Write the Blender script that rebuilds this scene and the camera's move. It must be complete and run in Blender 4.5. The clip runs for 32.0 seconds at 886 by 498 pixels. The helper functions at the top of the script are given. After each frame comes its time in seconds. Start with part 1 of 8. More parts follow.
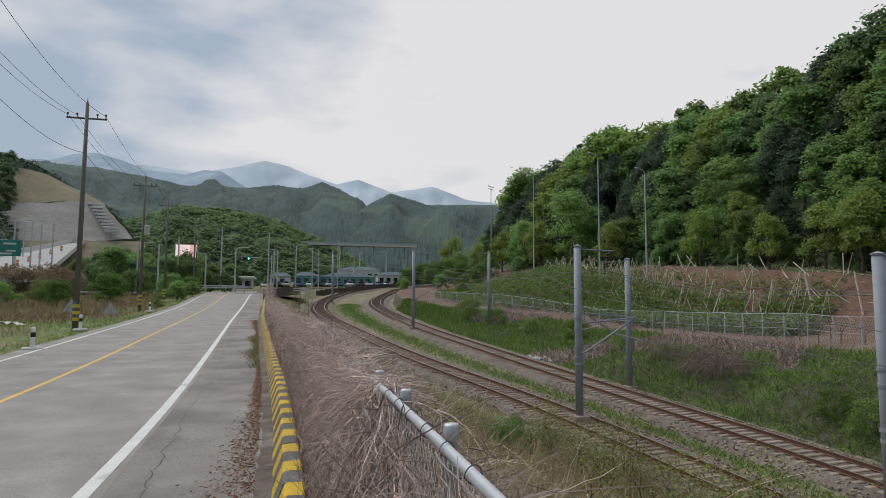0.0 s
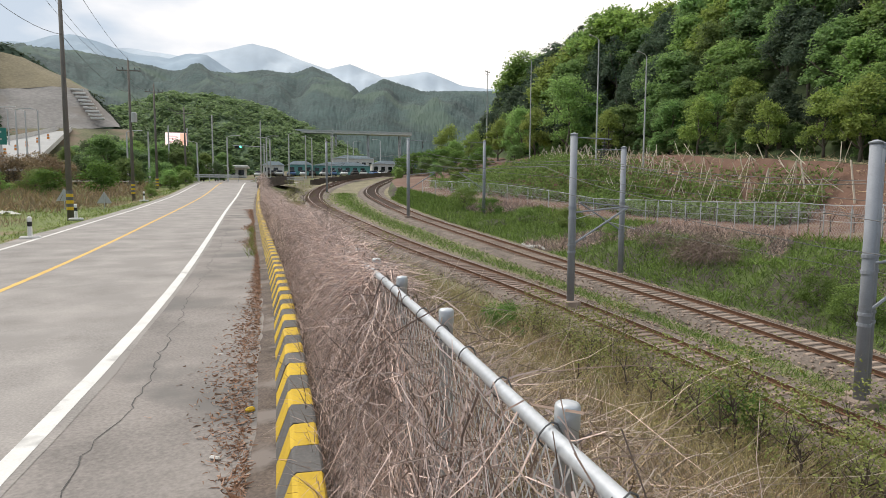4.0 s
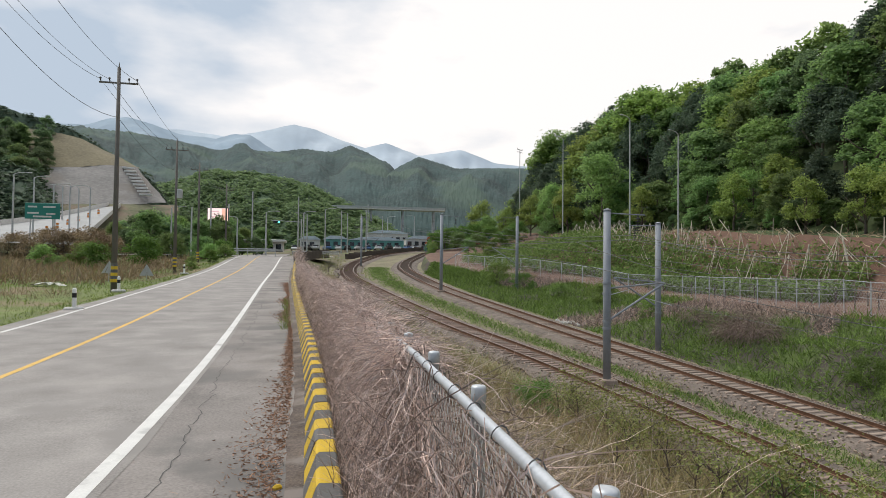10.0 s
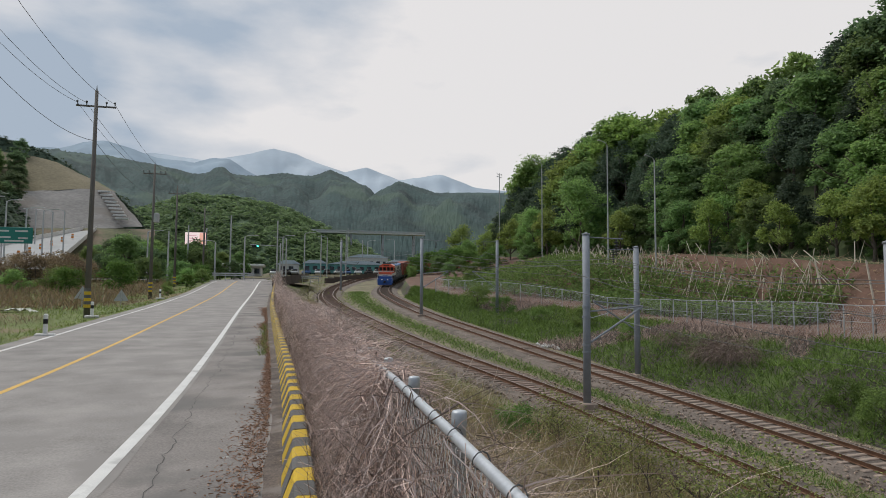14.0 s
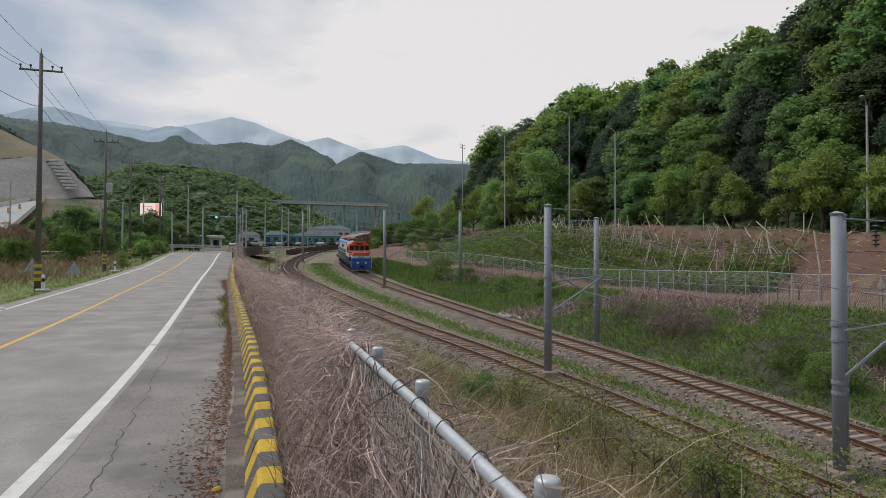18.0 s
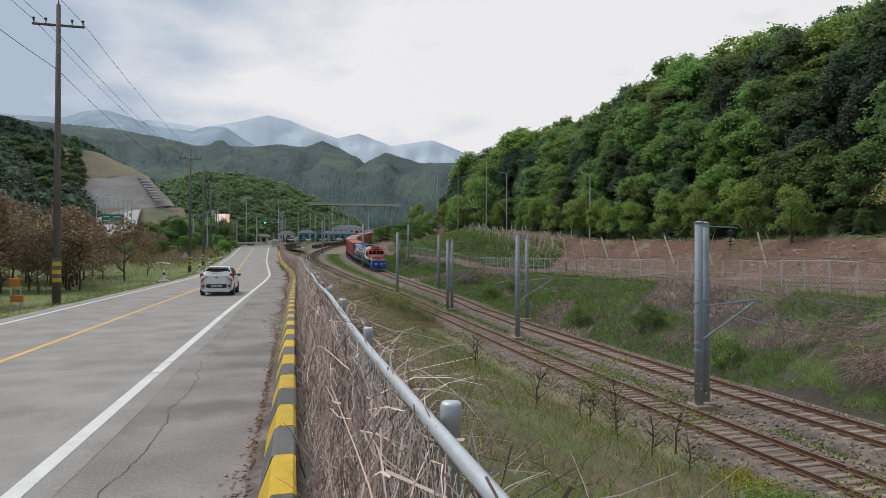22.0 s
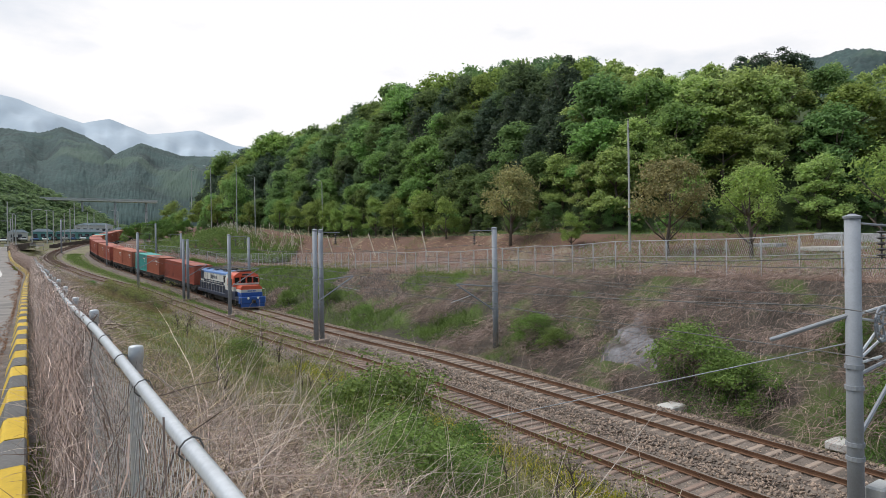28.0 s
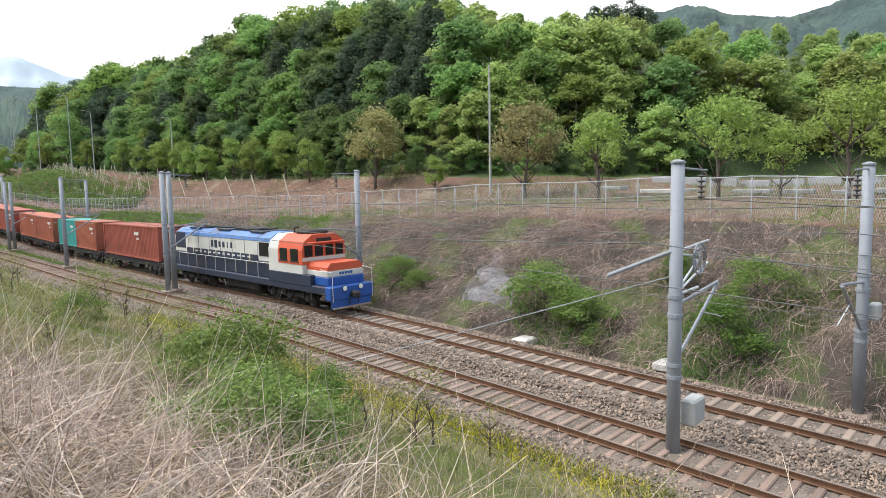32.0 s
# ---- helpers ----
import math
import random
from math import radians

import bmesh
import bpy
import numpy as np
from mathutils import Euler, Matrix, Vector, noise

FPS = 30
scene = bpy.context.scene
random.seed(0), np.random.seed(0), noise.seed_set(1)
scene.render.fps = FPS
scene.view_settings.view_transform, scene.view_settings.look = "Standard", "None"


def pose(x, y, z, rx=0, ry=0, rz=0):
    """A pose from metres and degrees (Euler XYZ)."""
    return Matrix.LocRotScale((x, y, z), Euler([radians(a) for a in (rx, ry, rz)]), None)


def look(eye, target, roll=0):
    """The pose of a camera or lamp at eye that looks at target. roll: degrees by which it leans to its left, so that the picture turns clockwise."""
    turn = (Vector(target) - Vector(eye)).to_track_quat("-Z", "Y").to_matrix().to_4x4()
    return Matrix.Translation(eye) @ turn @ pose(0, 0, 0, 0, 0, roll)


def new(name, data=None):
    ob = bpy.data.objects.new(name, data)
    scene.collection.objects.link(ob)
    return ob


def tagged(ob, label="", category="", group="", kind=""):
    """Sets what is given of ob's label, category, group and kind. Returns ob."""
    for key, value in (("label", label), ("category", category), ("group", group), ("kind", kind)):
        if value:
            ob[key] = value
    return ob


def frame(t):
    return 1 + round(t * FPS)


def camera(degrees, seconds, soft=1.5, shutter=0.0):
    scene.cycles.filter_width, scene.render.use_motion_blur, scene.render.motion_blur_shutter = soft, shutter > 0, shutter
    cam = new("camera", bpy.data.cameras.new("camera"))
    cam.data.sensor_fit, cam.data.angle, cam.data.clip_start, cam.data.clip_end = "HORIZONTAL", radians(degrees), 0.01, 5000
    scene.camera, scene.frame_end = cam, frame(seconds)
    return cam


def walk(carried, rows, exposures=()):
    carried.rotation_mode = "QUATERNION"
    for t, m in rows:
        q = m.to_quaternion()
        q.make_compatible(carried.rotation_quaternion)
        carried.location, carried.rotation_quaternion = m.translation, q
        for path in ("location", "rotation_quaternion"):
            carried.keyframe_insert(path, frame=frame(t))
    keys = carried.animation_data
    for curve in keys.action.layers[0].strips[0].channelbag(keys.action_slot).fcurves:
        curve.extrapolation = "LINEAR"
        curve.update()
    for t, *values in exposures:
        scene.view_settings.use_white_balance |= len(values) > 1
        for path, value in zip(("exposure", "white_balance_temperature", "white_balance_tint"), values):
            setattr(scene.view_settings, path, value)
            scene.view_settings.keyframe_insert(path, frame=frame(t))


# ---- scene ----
# camera rows: seconds, eye x, y, z, heading (clockwise from +Y), tilt, roll
CAMERA_ROWS = [
    (0.0, -0.13, 26.00, 2.207, 13.88, 5.04, 0.27),
    (0.5, -0.13, 26.00, 2.207, 13.78, 5.20, 0.29),
    (1.0, -0.13, 26.00, 2.207, 13.43, 4.57, 0.31),
    (1.5, -0.13, 26.00, 2.207, 13.87, 4.89, 0.29),
    (2.0, -0.13, 26.00, 2.207, 13.93, 4.98, 0.31),
    (2.5, -0.13, 26.00, 2.207, 14.04, 2.12, 0.34),
    (3.0, -0.13, 26.00, 2.207, 14.18, -3.18, 0.31),
    (3.5, -0.13, 26.00, 2.207, 14.32, -5.32, 0.30),
    (5.5, -0.13, 26.00, 2.207, 15.02, -4.53, 0.38),
    (6.0, -0.13, 26.00, 2.207, 15.71, -4.52, 0.39),
    (6.5, -0.13, 26.00, 2.207, 15.76, -3.92, 0.42),
    (7.0, -0.13, 26.00, 2.207, 15.95, -3.89, 0.44),
    (7.5, -0.13, 26.00, 2.207, 15.75, -3.90, 0.44),
    (8.0, -0.13, 26.00, 2.207, 14.93, -3.76, 0.37),
    (8.5, -0.13, 26.00, 2.207, 13.28, -3.54, 0.40),
    (9.0, -0.13, 26.00, 2.207, 12.29, -3.16, 0.44),
    (9.5, -0.13, 26.00, 2.207, 11.91, -2.92, 0.42),
    (10.0, -0.13, 26.00, 2.207, 11.31, 1.67, 0.57),
    (10.5, -0.13, 26.00, 2.207, 11.30, 3.12, 0.64),
    (11.0, -0.13, 26.00, 2.207, 11.16, 3.24, 0.51),
    (11.5, -0.13, 26.00, 2.207, 11.46, 3.48, 0.57),
    (12.0, -0.13, 26.00, 2.207, 12.35, 3.53, 0.45),
    (12.5, -0.13, 26.00, 2.207, 13.29, 3.76, 0.40),
    (13.0, -0.13, 26.00, 2.207, 13.79, 3.82, 0.36),
    (13.5, -0.13, 26.00, 2.207, 13.69, 4.01, 0.34),
    (14.0, -0.13, 26.00, 2.207, 13.13, 3.91, 0.38),
    (14.5, -0.13, 26.00, 2.207, 13.40, 2.18, 0.32),
    (16.5, -0.13, 26.00, 2.207, 16.09, 1.05, 0.20),
    (17.0, -0.13, 26.00, 2.207, 16.92, 1.21, 0.16),
    (17.5, -0.13, 26.00, 2.207, 16.77, 1.21, 0.17),
    (18.0, -0.13, 26.00, 2.207, 16.56, 1.26, 0.15),
    (18.5, -0.13, 26.00, 2.207, 17.06, 0.95, 0.16),
    (19.0, -0.13, 26.00, 2.207, 17.91, 0.94, 0.17),
    (19.5, -0.12, 22.60, 2.204, 18.23, 0.80, 0.26),
    (20.0, -0.11, 10.40, 2.196, 16.28, 0.68, 0.26),
    (20.5, -0.09, 2.60, 2.189, 15.50, 0.58, 0.20),
    (21.0, -0.07, -5.60, 2.182, 15.32, 0.52, 0.16),
    (21.5, -0.05, -15.80, 2.173, 14.01, 0.51, 0.21),
    (22.0, -0.04, -26.40, 2.165, 13.52, 0.46, 0.13),
    (22.5, -0.02, -36.20, 2.157, 13.41, -0.05, 0.18),
    (23.0, -0.04, -44.00, 2.150, 15.30, -0.00, -0.08),
    (23.5, -0.02, -44.00, 2.150, 22.06, 0.05, -0.46),
    (24.0, 0.00, -44.00, 2.150, 25.82, 0.17, -0.66),
    (24.5, 0.01, -44.00, 2.150, 27.32, 0.24, -0.79),
    (25.0, 0.02, -44.00, 2.150, 30.36, 0.24, -0.83),
    (25.5, 0.02, -44.03, 2.150, 31.47, 0.26, -0.93),
    (27.5, 0.02, -44.17, 2.150, 32.93, -0.11, -0.82),
    (28.0, 0.02, -44.21, 2.150, 33.87, -0.12, -0.88),
    (28.5, 0.02, -44.24, 2.150, 34.68, -1.69, -0.85),
    (29.0, 0.05, -44.25, 2.150, 34.97, -1.96, -0.83),
    (29.5, 0.07, -44.26, 2.150, 36.67, -2.06, -0.97),
    (30.0, 0.12, -44.27, 2.150, 39.49, -2.15, -1.09),
    (30.5, 0.16, -44.28, 2.150, 40.93, -2.52, -1.04),
    (31.0, 0.25, -44.29, 2.150, 43.30, -5.65, -1.08),
    (31.5, 0.29, -44.29, 2.150, 45.73, -5.50, -1.00),
    (32.0, 0.31, -44.29, 2.150, 45.99, -5.57, -1.02),
]


def heading(x, y, z, az, tilt, roll):
    a, p = radians(az), radians(tilt)
    return look((x, y, z), (x + math.sin(a) * math.cos(p), y + math.cos(a) * math.cos(p), z + math.sin(p)), roll)


EXPOSURES = [(0, 0.0, 6400, 10), (2.6, 0.02, 6400, 10), (3.0, 0.22, 6550, 10), (3.6, 0.6, 6850, 11), (5.5, 0.72, 6850, 11), (8, 0.72, 6850, 11), (9.4, 0.55, 6800, 11), (10, 0.42, 6650, 10), (10.6, 0.08, 6500, 10), (15, 0.03, 6500, 10), (20, 0.04, 6500, 11),
             (21.5, 0.1, 6400, 10), (24, 0.32, 6350, 10), (28, 0.42, 6400, 10), (30, 0.5, 6450, 10), (31, 0.5, 6450, 10), (31.5, 0.8, 6450, 10), (32, 1.12, 6450, 10)]
cam = camera(71.26, 32.0, 0.5)
walk(cam, [(r[0], heading(*r[1:])) for r in CAMERA_ROWS], EXPOSURES)

# ---- sky and sun ----
SUN_ELEV, SUN_ROT = 57, -50
world = bpy.data.worlds.new("sky")
scene.world = world
world.use_nodes = True
wn, wl = world.node_tree.nodes, world.node_tree.links
wn.clear()
w_out = wn.new("ShaderNodeOutputWorld")
w_bg = wn.new("ShaderNodeBackground")
w_sky = wn.new("ShaderNodeTexSky")
w_sky.sky_type, w_sky.sun_disc = "NISHITA", False
w_sky.sun_elevation, w_sky.sun_rotation = radians(SUN_ELEV), radians(SUN_ROT)
w_sky.air_density, w_sky.dust_density = 1.0, 4.0
w_geo = wn.new("ShaderNodeTexCoord")
w_map = wn.new("ShaderNodeMapping")
w_map.inputs["Scale"].default_value = (1.0, 1.0, 2.6)
w_noise = wn.new("ShaderNodeTexNoise")
w_noise.inputs["Scale"].default_value = 2.6
w_noise.inputs["Detail"].default_value = 7.0
w_noise.inputs["Roughness"].default_value = 0.5
# the cloud is thinner and brighter towards the veiled sun, up the valley
w_dot = wn.new("ShaderNodeVectorMath")
w_dot.operation = "DOT_PRODUCT"
w_dot.inputs[1].default_value = (0.75, 0.6, 0.25)
w_add = wn.new("ShaderNodeMath")
w_add.operation = "MULTIPLY_ADD"
w_add.inputs[1].default_value = 0.8
w_sum = wn.new("ShaderNodeMath")
w_sum.operation = "MULTIPLY_ADD"
w_sum.inputs[1].default_value = 1.35
w_ramp = wn.new("ShaderNodeValToRGB")
w_ramp.color_ramp.elements[0].position, w_ramp.color_ramp.elements[0].color = 0.7, (3.75, 4.5, 5.45, 1)
w_ramp.color_ramp.elements[1].position, w_ramp.color_ramp.elements[1].color = 1.52, (8.0, 7.8, 7.75, 1)
w_mix = wn.new("ShaderNodeMixRGB")
w_mix.inputs["Fac"].default_value = 0.93
w_bg.inputs["Strength"].default_value = 0.1
wl.new(w_geo.outputs["Generated"], w_map.inputs["Vector"])
wl.new(w_map.outputs["Vector"], w_noise.inputs["Vector"])
wl.new(w_geo.outputs["Generated"], w_dot.inputs[0])
wl.new(w_dot.outputs["Value"], w_add.inputs[0])
w_add.inputs[2].default_value = -0.27
wl.new(w_noise.outputs["Fac"], w_sum.inputs[0])
wl.new(w_add.outputs[0], w_sum.inputs[2])
wl.new(w_sum.outputs[0], w_ramp.inputs["Fac"])
wl.new(w_sky.outputs["Color"], w_mix.inputs["Color1"])
wl.new(w_ramp.outputs["Color"], w_mix.inputs["Color2"])
wl.new(w_mix.outputs["Color"], w_bg.inputs["Color"])
wl.new(w_bg.outputs["Background"], w_out.inputs["Surface"])
sun = new("sun", bpy.data.lights.new("sun", "SUN"))
sun.data.energy, sun.data.angle, sun.data.color = 2.15, radians(40), (1.0, 0.97, 0.92)
sun.matrix_world = look((0, 0, 0), (0.42, -0.35, -0.85))

# ---- materials ----
def mat(name, color, rough=0.8, metal=0.0, var=0.25, scale=3.0, bump=0.0, fine=40.0, spot=None, spot_amount=0.0, random_shift=0.0, trans=0.0):
    """A procedural surface: base colour, varied at two scales, with optional stains, relief and a shift from piece to piece."""
    m = bpy.data.materials.new(name)
    m.use_nodes = True
    n, l = m.node_tree.nodes, m.node_tree.links
    b = n["Principled BSDF"]
    b.inputs["Roughness"].default_value, b.inputs["Metallic"].default_value = rough, metal
    co = n.new("ShaderNodeTexCoord")
    big = n.new("ShaderNodeTexNoise")
    big.inputs["Scale"].default_value, big.inputs["Detail"].default_value = scale, 4
    small = n.new("ShaderNodeTexNoise")
    small.inputs["Scale"].default_value, small.inputs["Detail"].default_value = fine, 3
    l.new(co.outputs["Object"], big.inputs["Vector"])
    l.new(co.outputs["Object"], small.inputs["Vector"])
    ramp = n.new("ShaderNodeValToRGB")
    lo = [c * (1 - var) for c in color]
    hi = [min(1, c * (1 + var)) for c in color]
    ramp.color_ramp.elements[0].position, ramp.color_ramp.elements[0].color = 0.32, (*lo, 1)
    ramp.color_ramp.elements[1].position, ramp.color_ramp.elements[1].color = 0.68, (*hi, 1)
    mixv = n.new("ShaderNodeMath")
    mixv.operation = "MULTIPLY_ADD"
    mixv.inputs[1].default_value = 0.45
    half = n.new("ShaderNodeMath")
    half.operation = "MULTIPLY"
    half.inputs[1].default_value = 0.55
    l.new(big.outputs["Fac"], half.inputs[0])
    l.new(small.outputs["Fac"], mixv.inputs[0])
    l.new(half.outputs[0], mixv.inputs[2])
    l.new(mixv.outputs[0], ramp.inputs["Fac"])
    out = ramp.outputs["Color"]
    if spot:
        sn = n.new("ShaderNodeTexNoise")
        sn.inputs["Scale"].default_value, sn.inputs["Detail"].default_value = scale * 0.6, 6
        l.new(co.outputs["Object"], sn.inputs["Vector"])
        sr = n.new("ShaderNodeValToRGB")
        sr.color_ramp.elements[0].position, sr.color_ramp.elements[1].position = 0.62 - spot_amount * 0.4, 0.72 - spot_amount * 0.4
        l.new(sn.outputs["Fac"], sr.inputs["Fac"])
        mx = n.new("ShaderNodeMixRGB")
        mx.inputs["Color2"].default_value = (*spot, 1)
        l.new(sr.outputs["Color"], mx.inputs["Fac"])
        l.new(out, mx.inputs["Color1"])
        out = mx.outputs["Color"]
    if random_shift:
        oi = n.new("ShaderNodeObjectInfo")
        mr = n.new("ShaderNodeMapRange")
        mr.inputs["To Min"].default_value, mr.inputs["To Max"].default_value = 1 - random_shift, 1 + random_shift
        hs = n.new("ShaderNodeHueSaturation")
        l.new(oi.outputs["Random"], mr.inputs["Value"])
        l.new(mr.outputs["Result"], hs.inputs["Value"])
        l.new(out, hs.inputs["Color"])
        out = hs.outputs["Color"]
    l.new(out, b.inputs["Base Color"])
    if trans:
        b.inputs["Subsurface Weight"].default_value = 0.0
        tr = n.new("ShaderNodeBsdfTranslucent")
        mxs = n.new("ShaderNodeMixShader")
        mxs.inputs["Fac"].default_value = trans
        l.new(out, tr.inputs["Color"])
        l.new(b.outputs["BSDF"], mxs.inputs[1])
        l.new(tr.outputs["BSDF"], mxs.inputs[2])
        l.new(mxs.outputs["Shader"], n["Material Output"].inputs["Surface"])
    if bump:
        bp = n.new("ShaderNodeBump")
        bp.inputs["Strength"].default_value, bp.inputs["Distance"].default_value = min(1, bump * 8), bump
        l.new(mixv.outputs[0], bp.inputs["Height"])
        l.new(bp.outputs["Normal"], b.inputs["Normal"])
    return m


def leaf_mat(name, color, var=0.35, shift=0.2, trans=0.3):
    """Foliage: each leaf clump shifts in tone by its island, each plant by its object."""
    m = bpy.data.materials.new(name)
    m.use_nodes = True
    n, l = m.node_tree.nodes, m.node_tree.links
    b = n["Principled BSDF"]
    b.inputs["Roughness"].default_value = 0.6
    b.inputs["Specular IOR Level"].default_value = 0.25
    geo = n.new("ShaderNodeNewGeometry")
    ramp = n.new("ShaderNodeValToRGB")
    ramp.color_ramp.elements[0].color = (*[c * (1 - var) for c in color], 1)
    ramp.color_ramp.elements[1].color = (color[0] * (1 + var) * 1.08, color[1] * (1 + var), color[2] * (1 + var) * 0.9, 1)
    l.new(geo.outputs["Random Per Island"], ramp.inputs["Fac"])
    oi = n.new("ShaderNodeObjectInfo")
    mr = n.new("ShaderNodeMapRange")
    mr.inputs["To Min"].default_value, mr.inputs["To Max"].default_value = 1 - shift, 1 + shift
    hs = n.new("ShaderNodeHueSaturation")
    l.new(oi.outputs["Random"], mr.inputs["Value"])
    l.new(mr.outputs["Result"], hs.inputs["Value"])
    hue = n.new("ShaderNodeMapRange")
    hue.inputs["To Min"].default_value, hue.inputs["To Max"].default_value = 0.5 - shift * 0.08, 0.5 + shift * 0.08
    l.new(oi.outputs["Random"], hue.inputs["Value"])
    l.new(hue.outputs["Result"], hs.inputs["Hue"])
    l.new(ramp.outputs["Color"], hs.inputs["Color"])
    l.new(hs.outputs["Color"], b.inputs["Base Color"])
    tr = n.new("ShaderNodeBsdfTranslucent")
    l.new(hs.outputs["Color"], tr.inputs["Color"])
    mxs = n.new("ShaderNodeMixShader")
    mxs.inputs["Fac"].default_value = trans
    l.new(b.outputs["BSDF"], mxs.inputs[1])
    l.new(tr.outputs["BSDF"], mxs.inputs[2])
    l.new(mxs.outputs["Shader"], n["Material Output"].inputs["Surface"])
    return m


M_ASPHALT = mat("asphalt", (0.262, 0.242, 0.224), 0.9, var=0.32, scale=0.9, fine=34, bump=0.006, spot=(0.24, 0.222, 0.206), spot_amount=0.15)
M_SHOULDER = mat("old_concrete", (0.225, 0.203, 0.186), 0.92, var=0.36, scale=0.8, fine=30, bump=0.006, spot=(0.15, 0.14, 0.13), spot_amount=0.2)
M_WHITE = mat("road_white", (0.62, 0.61, 0.58), 0.8, var=0.12, scale=3, fine=50, spot=(0.42, 0.41, 0.39), spot_amount=0.1)
M_YELLOWLINE = mat("road_yellow", (0.62, 0.39, 0.1), 0.8, var=0.15, scale=3, fine=50)
M_KERB_Y = mat("kerb_yellow", (0.58, 0.38, 0.025), 0.75, var=0.15, scale=4, fine=40, bump=0.004, spot=(0.3, 0.21, 0.06), spot_amount=0.02, random_shift=0.12)
M_KERB_K = mat("kerb_black", (0.12, 0.115, 0.11), 0.85, var=0.25, scale=5, fine=40, bump=0.004, spot=(0.2, 0.19, 0.17), spot_amount=0.15, random_shift=0.15)
M_GALV = mat("galvanised", (0.5, 0.52, 0.54), 0.45, 0.35, var=0.12, scale=6, fine=60, bump=0.001)
M_MAST = mat("mast_steel", (0.27, 0.285, 0.31), 0.7, 0.1, var=0.14, scale=2, fine=30, spot=(0.15, 0.14, 0.13), spot_amount=0.03)
M_WIRE = mat("wire", (0.1, 0.1, 0.1), 0.6, 0.3, var=0.1)
M_MESHWIRE = mat("mesh_wire", (0.56, 0.56, 0.56), 0.5, 0.4, var=0.15)
M_POLE = mat("pole_concrete", (0.13, 0.115, 0.1), 0.85, var=0.2, scale=1.5, fine=25, bump=0.003)
M_PALEPOLE = mat("pale_pole", (0.42, 0.42, 0.41), 0.7, var=0.12, scale=1.5, fine=25)
M_RAIL = mat("rail_rust", (0.16, 0.085, 0.05), 0.7, 0.3, var=0.25, scale=2, fine=25)
M_RAILTOP = mat("rail_worn", (0.3, 0.25, 0.22), 0.4, 0.7, var=0.15, scale=2, fine=25)
M_SLEEPER = mat("sleeper_concrete", (0.28, 0.215, 0.17), 0.9, var=0.2, scale=2, fine=30, bump=0.006, random_shift=0.2)
M_BALLAST = mat("ballast", (0.15, 0.12, 0.098), 0.95, var=0.6, scale=1.2, fine=14, bump=0.05)
M_BALLAST_SOIL = mat("track_soil", (0.19, 0.165, 0.1), 0.95, var=0.5, scale=0.5, fine=9, bump=0.04, spot=(0.14, 0.135, 0.075), spot_amount=0.2)
M_GROUND = mat("verge_soil", (0.12, 0.1, 0.055), 0.95, var=0.45, scale=0.35, fine=6, bump=0.04, spot=(0.1, 0.12, 0.035), spot_amount=0.3)
M_GRIT = mat("kerb_grit", (0.115, 0.09, 0.075), 0.95, var=0.6, scale=2.5, fine=30, bump=0.02, spot=(0.2, 0.17, 0.15), spot_amount=0.25)
M_FIELD = mat("meadow", (0.13, 0.16, 0.045), 0.95, var=0.4, scale=0.3, fine=5, bump=0.04, spot=(0.19, 0.15, 0.08), spot_amount=0.2)
M_SHOTCRETE = mat("sprayed_patch", (0.19, 0.185, 0.195), 0.9, var=0.5, scale=1.5, fine=9, bump=0.04, spot=(0.1, 0.085, 0.075), spot_amount=0.3)
M_DIRT = mat("red_dirt", (0.14, 0.078, 0.054), 0.95, var=0.3, scale=0.5, fine=5, bump=0.04, spot=(0.2, 0.15, 0.1), spot_amount=0.15)
# bank base is darkened to paint the shaded gaps between its pale stems
M_BANK = mat("dry_bank", (0.07, 0.057, 0.045), 0.95, var=0.4, scale=0.6, fine=8, bump=0.06, spot=(0.085, 0.115, 0.03), spot_amount=0.3)
M_HILLFLOOR = mat("forest_floor", (0.06, 0.085, 0.03), 0.95, var=0.4, scale=0.3, fine=4)
M_BARK = mat("bark", (0.12, 0.095, 0.075), 0.9, var=0.3, scale=3, fine=20, bump=0.01)
L_GREEN = leaf_mat("leaf_fresh", (0.225, 0.345, 0.115), var=0.32, shift=0.26, trans=0.55)
L_MID = leaf_mat("leaf_mid", (0.185, 0.29, 0.11), var=0.3, shift=0.26, trans=0.55)
L_DARK = leaf_mat("leaf_dark", (0.14, 0.215, 0.105), var=0.3, shift=0.26, trans=0.55)
L_PINE = leaf_mat("needle", (0.09, 0.135, 0.088), var=0.3, trans=0.4)
L_YELLOW = leaf_mat("leaf_young", (0.27, 0.37, 0.105), trans=0.5)
L_BROWN = leaf_mat("leaf_copper", (0.29, 0.275, 0.135), trans=0.4)
L_GRASS = leaf_mat("grass_blade", (0.15, 0.215, 0.045), var=0.5, shift=0.05)
L_TRELLIS = leaf_mat("trellis_leaf", (0.165, 0.25, 0.075), shift=0.05, trans=0.4)
L_PALE = leaf_mat("leaf_pale", (0.36, 0.46, 0.17), var=0.3, shift=0.2, trans=0.55)
L_BUSH = leaf_mat("bush_leaf", (0.17, 0.26, 0.07), shift=0.15, trans=0.4)
L_SHRUB = leaf_mat("shrub_leaf", (0.22, 0.25, 0.085), shift=0.2, trans=0.4)
L_STRAW = leaf_mat("straw_blade", (0.47, 0.385, 0.27), var=0.55, shift=0.05, trans=0.15)
L_VINE = leaf_mat("vine_stem", (0.55, 0.455, 0.43), var=0.5, shift=0.05, trans=0.1)
L_BANKVINE = leaf_mat("bank_stem", (0.325, 0.258, 0.235), var=0.7, shift=0.05, trans=0.1)
L_FLOWER = leaf_mat("yellow_flower", (0.5, 0.48, 0.04), shift=0.05)
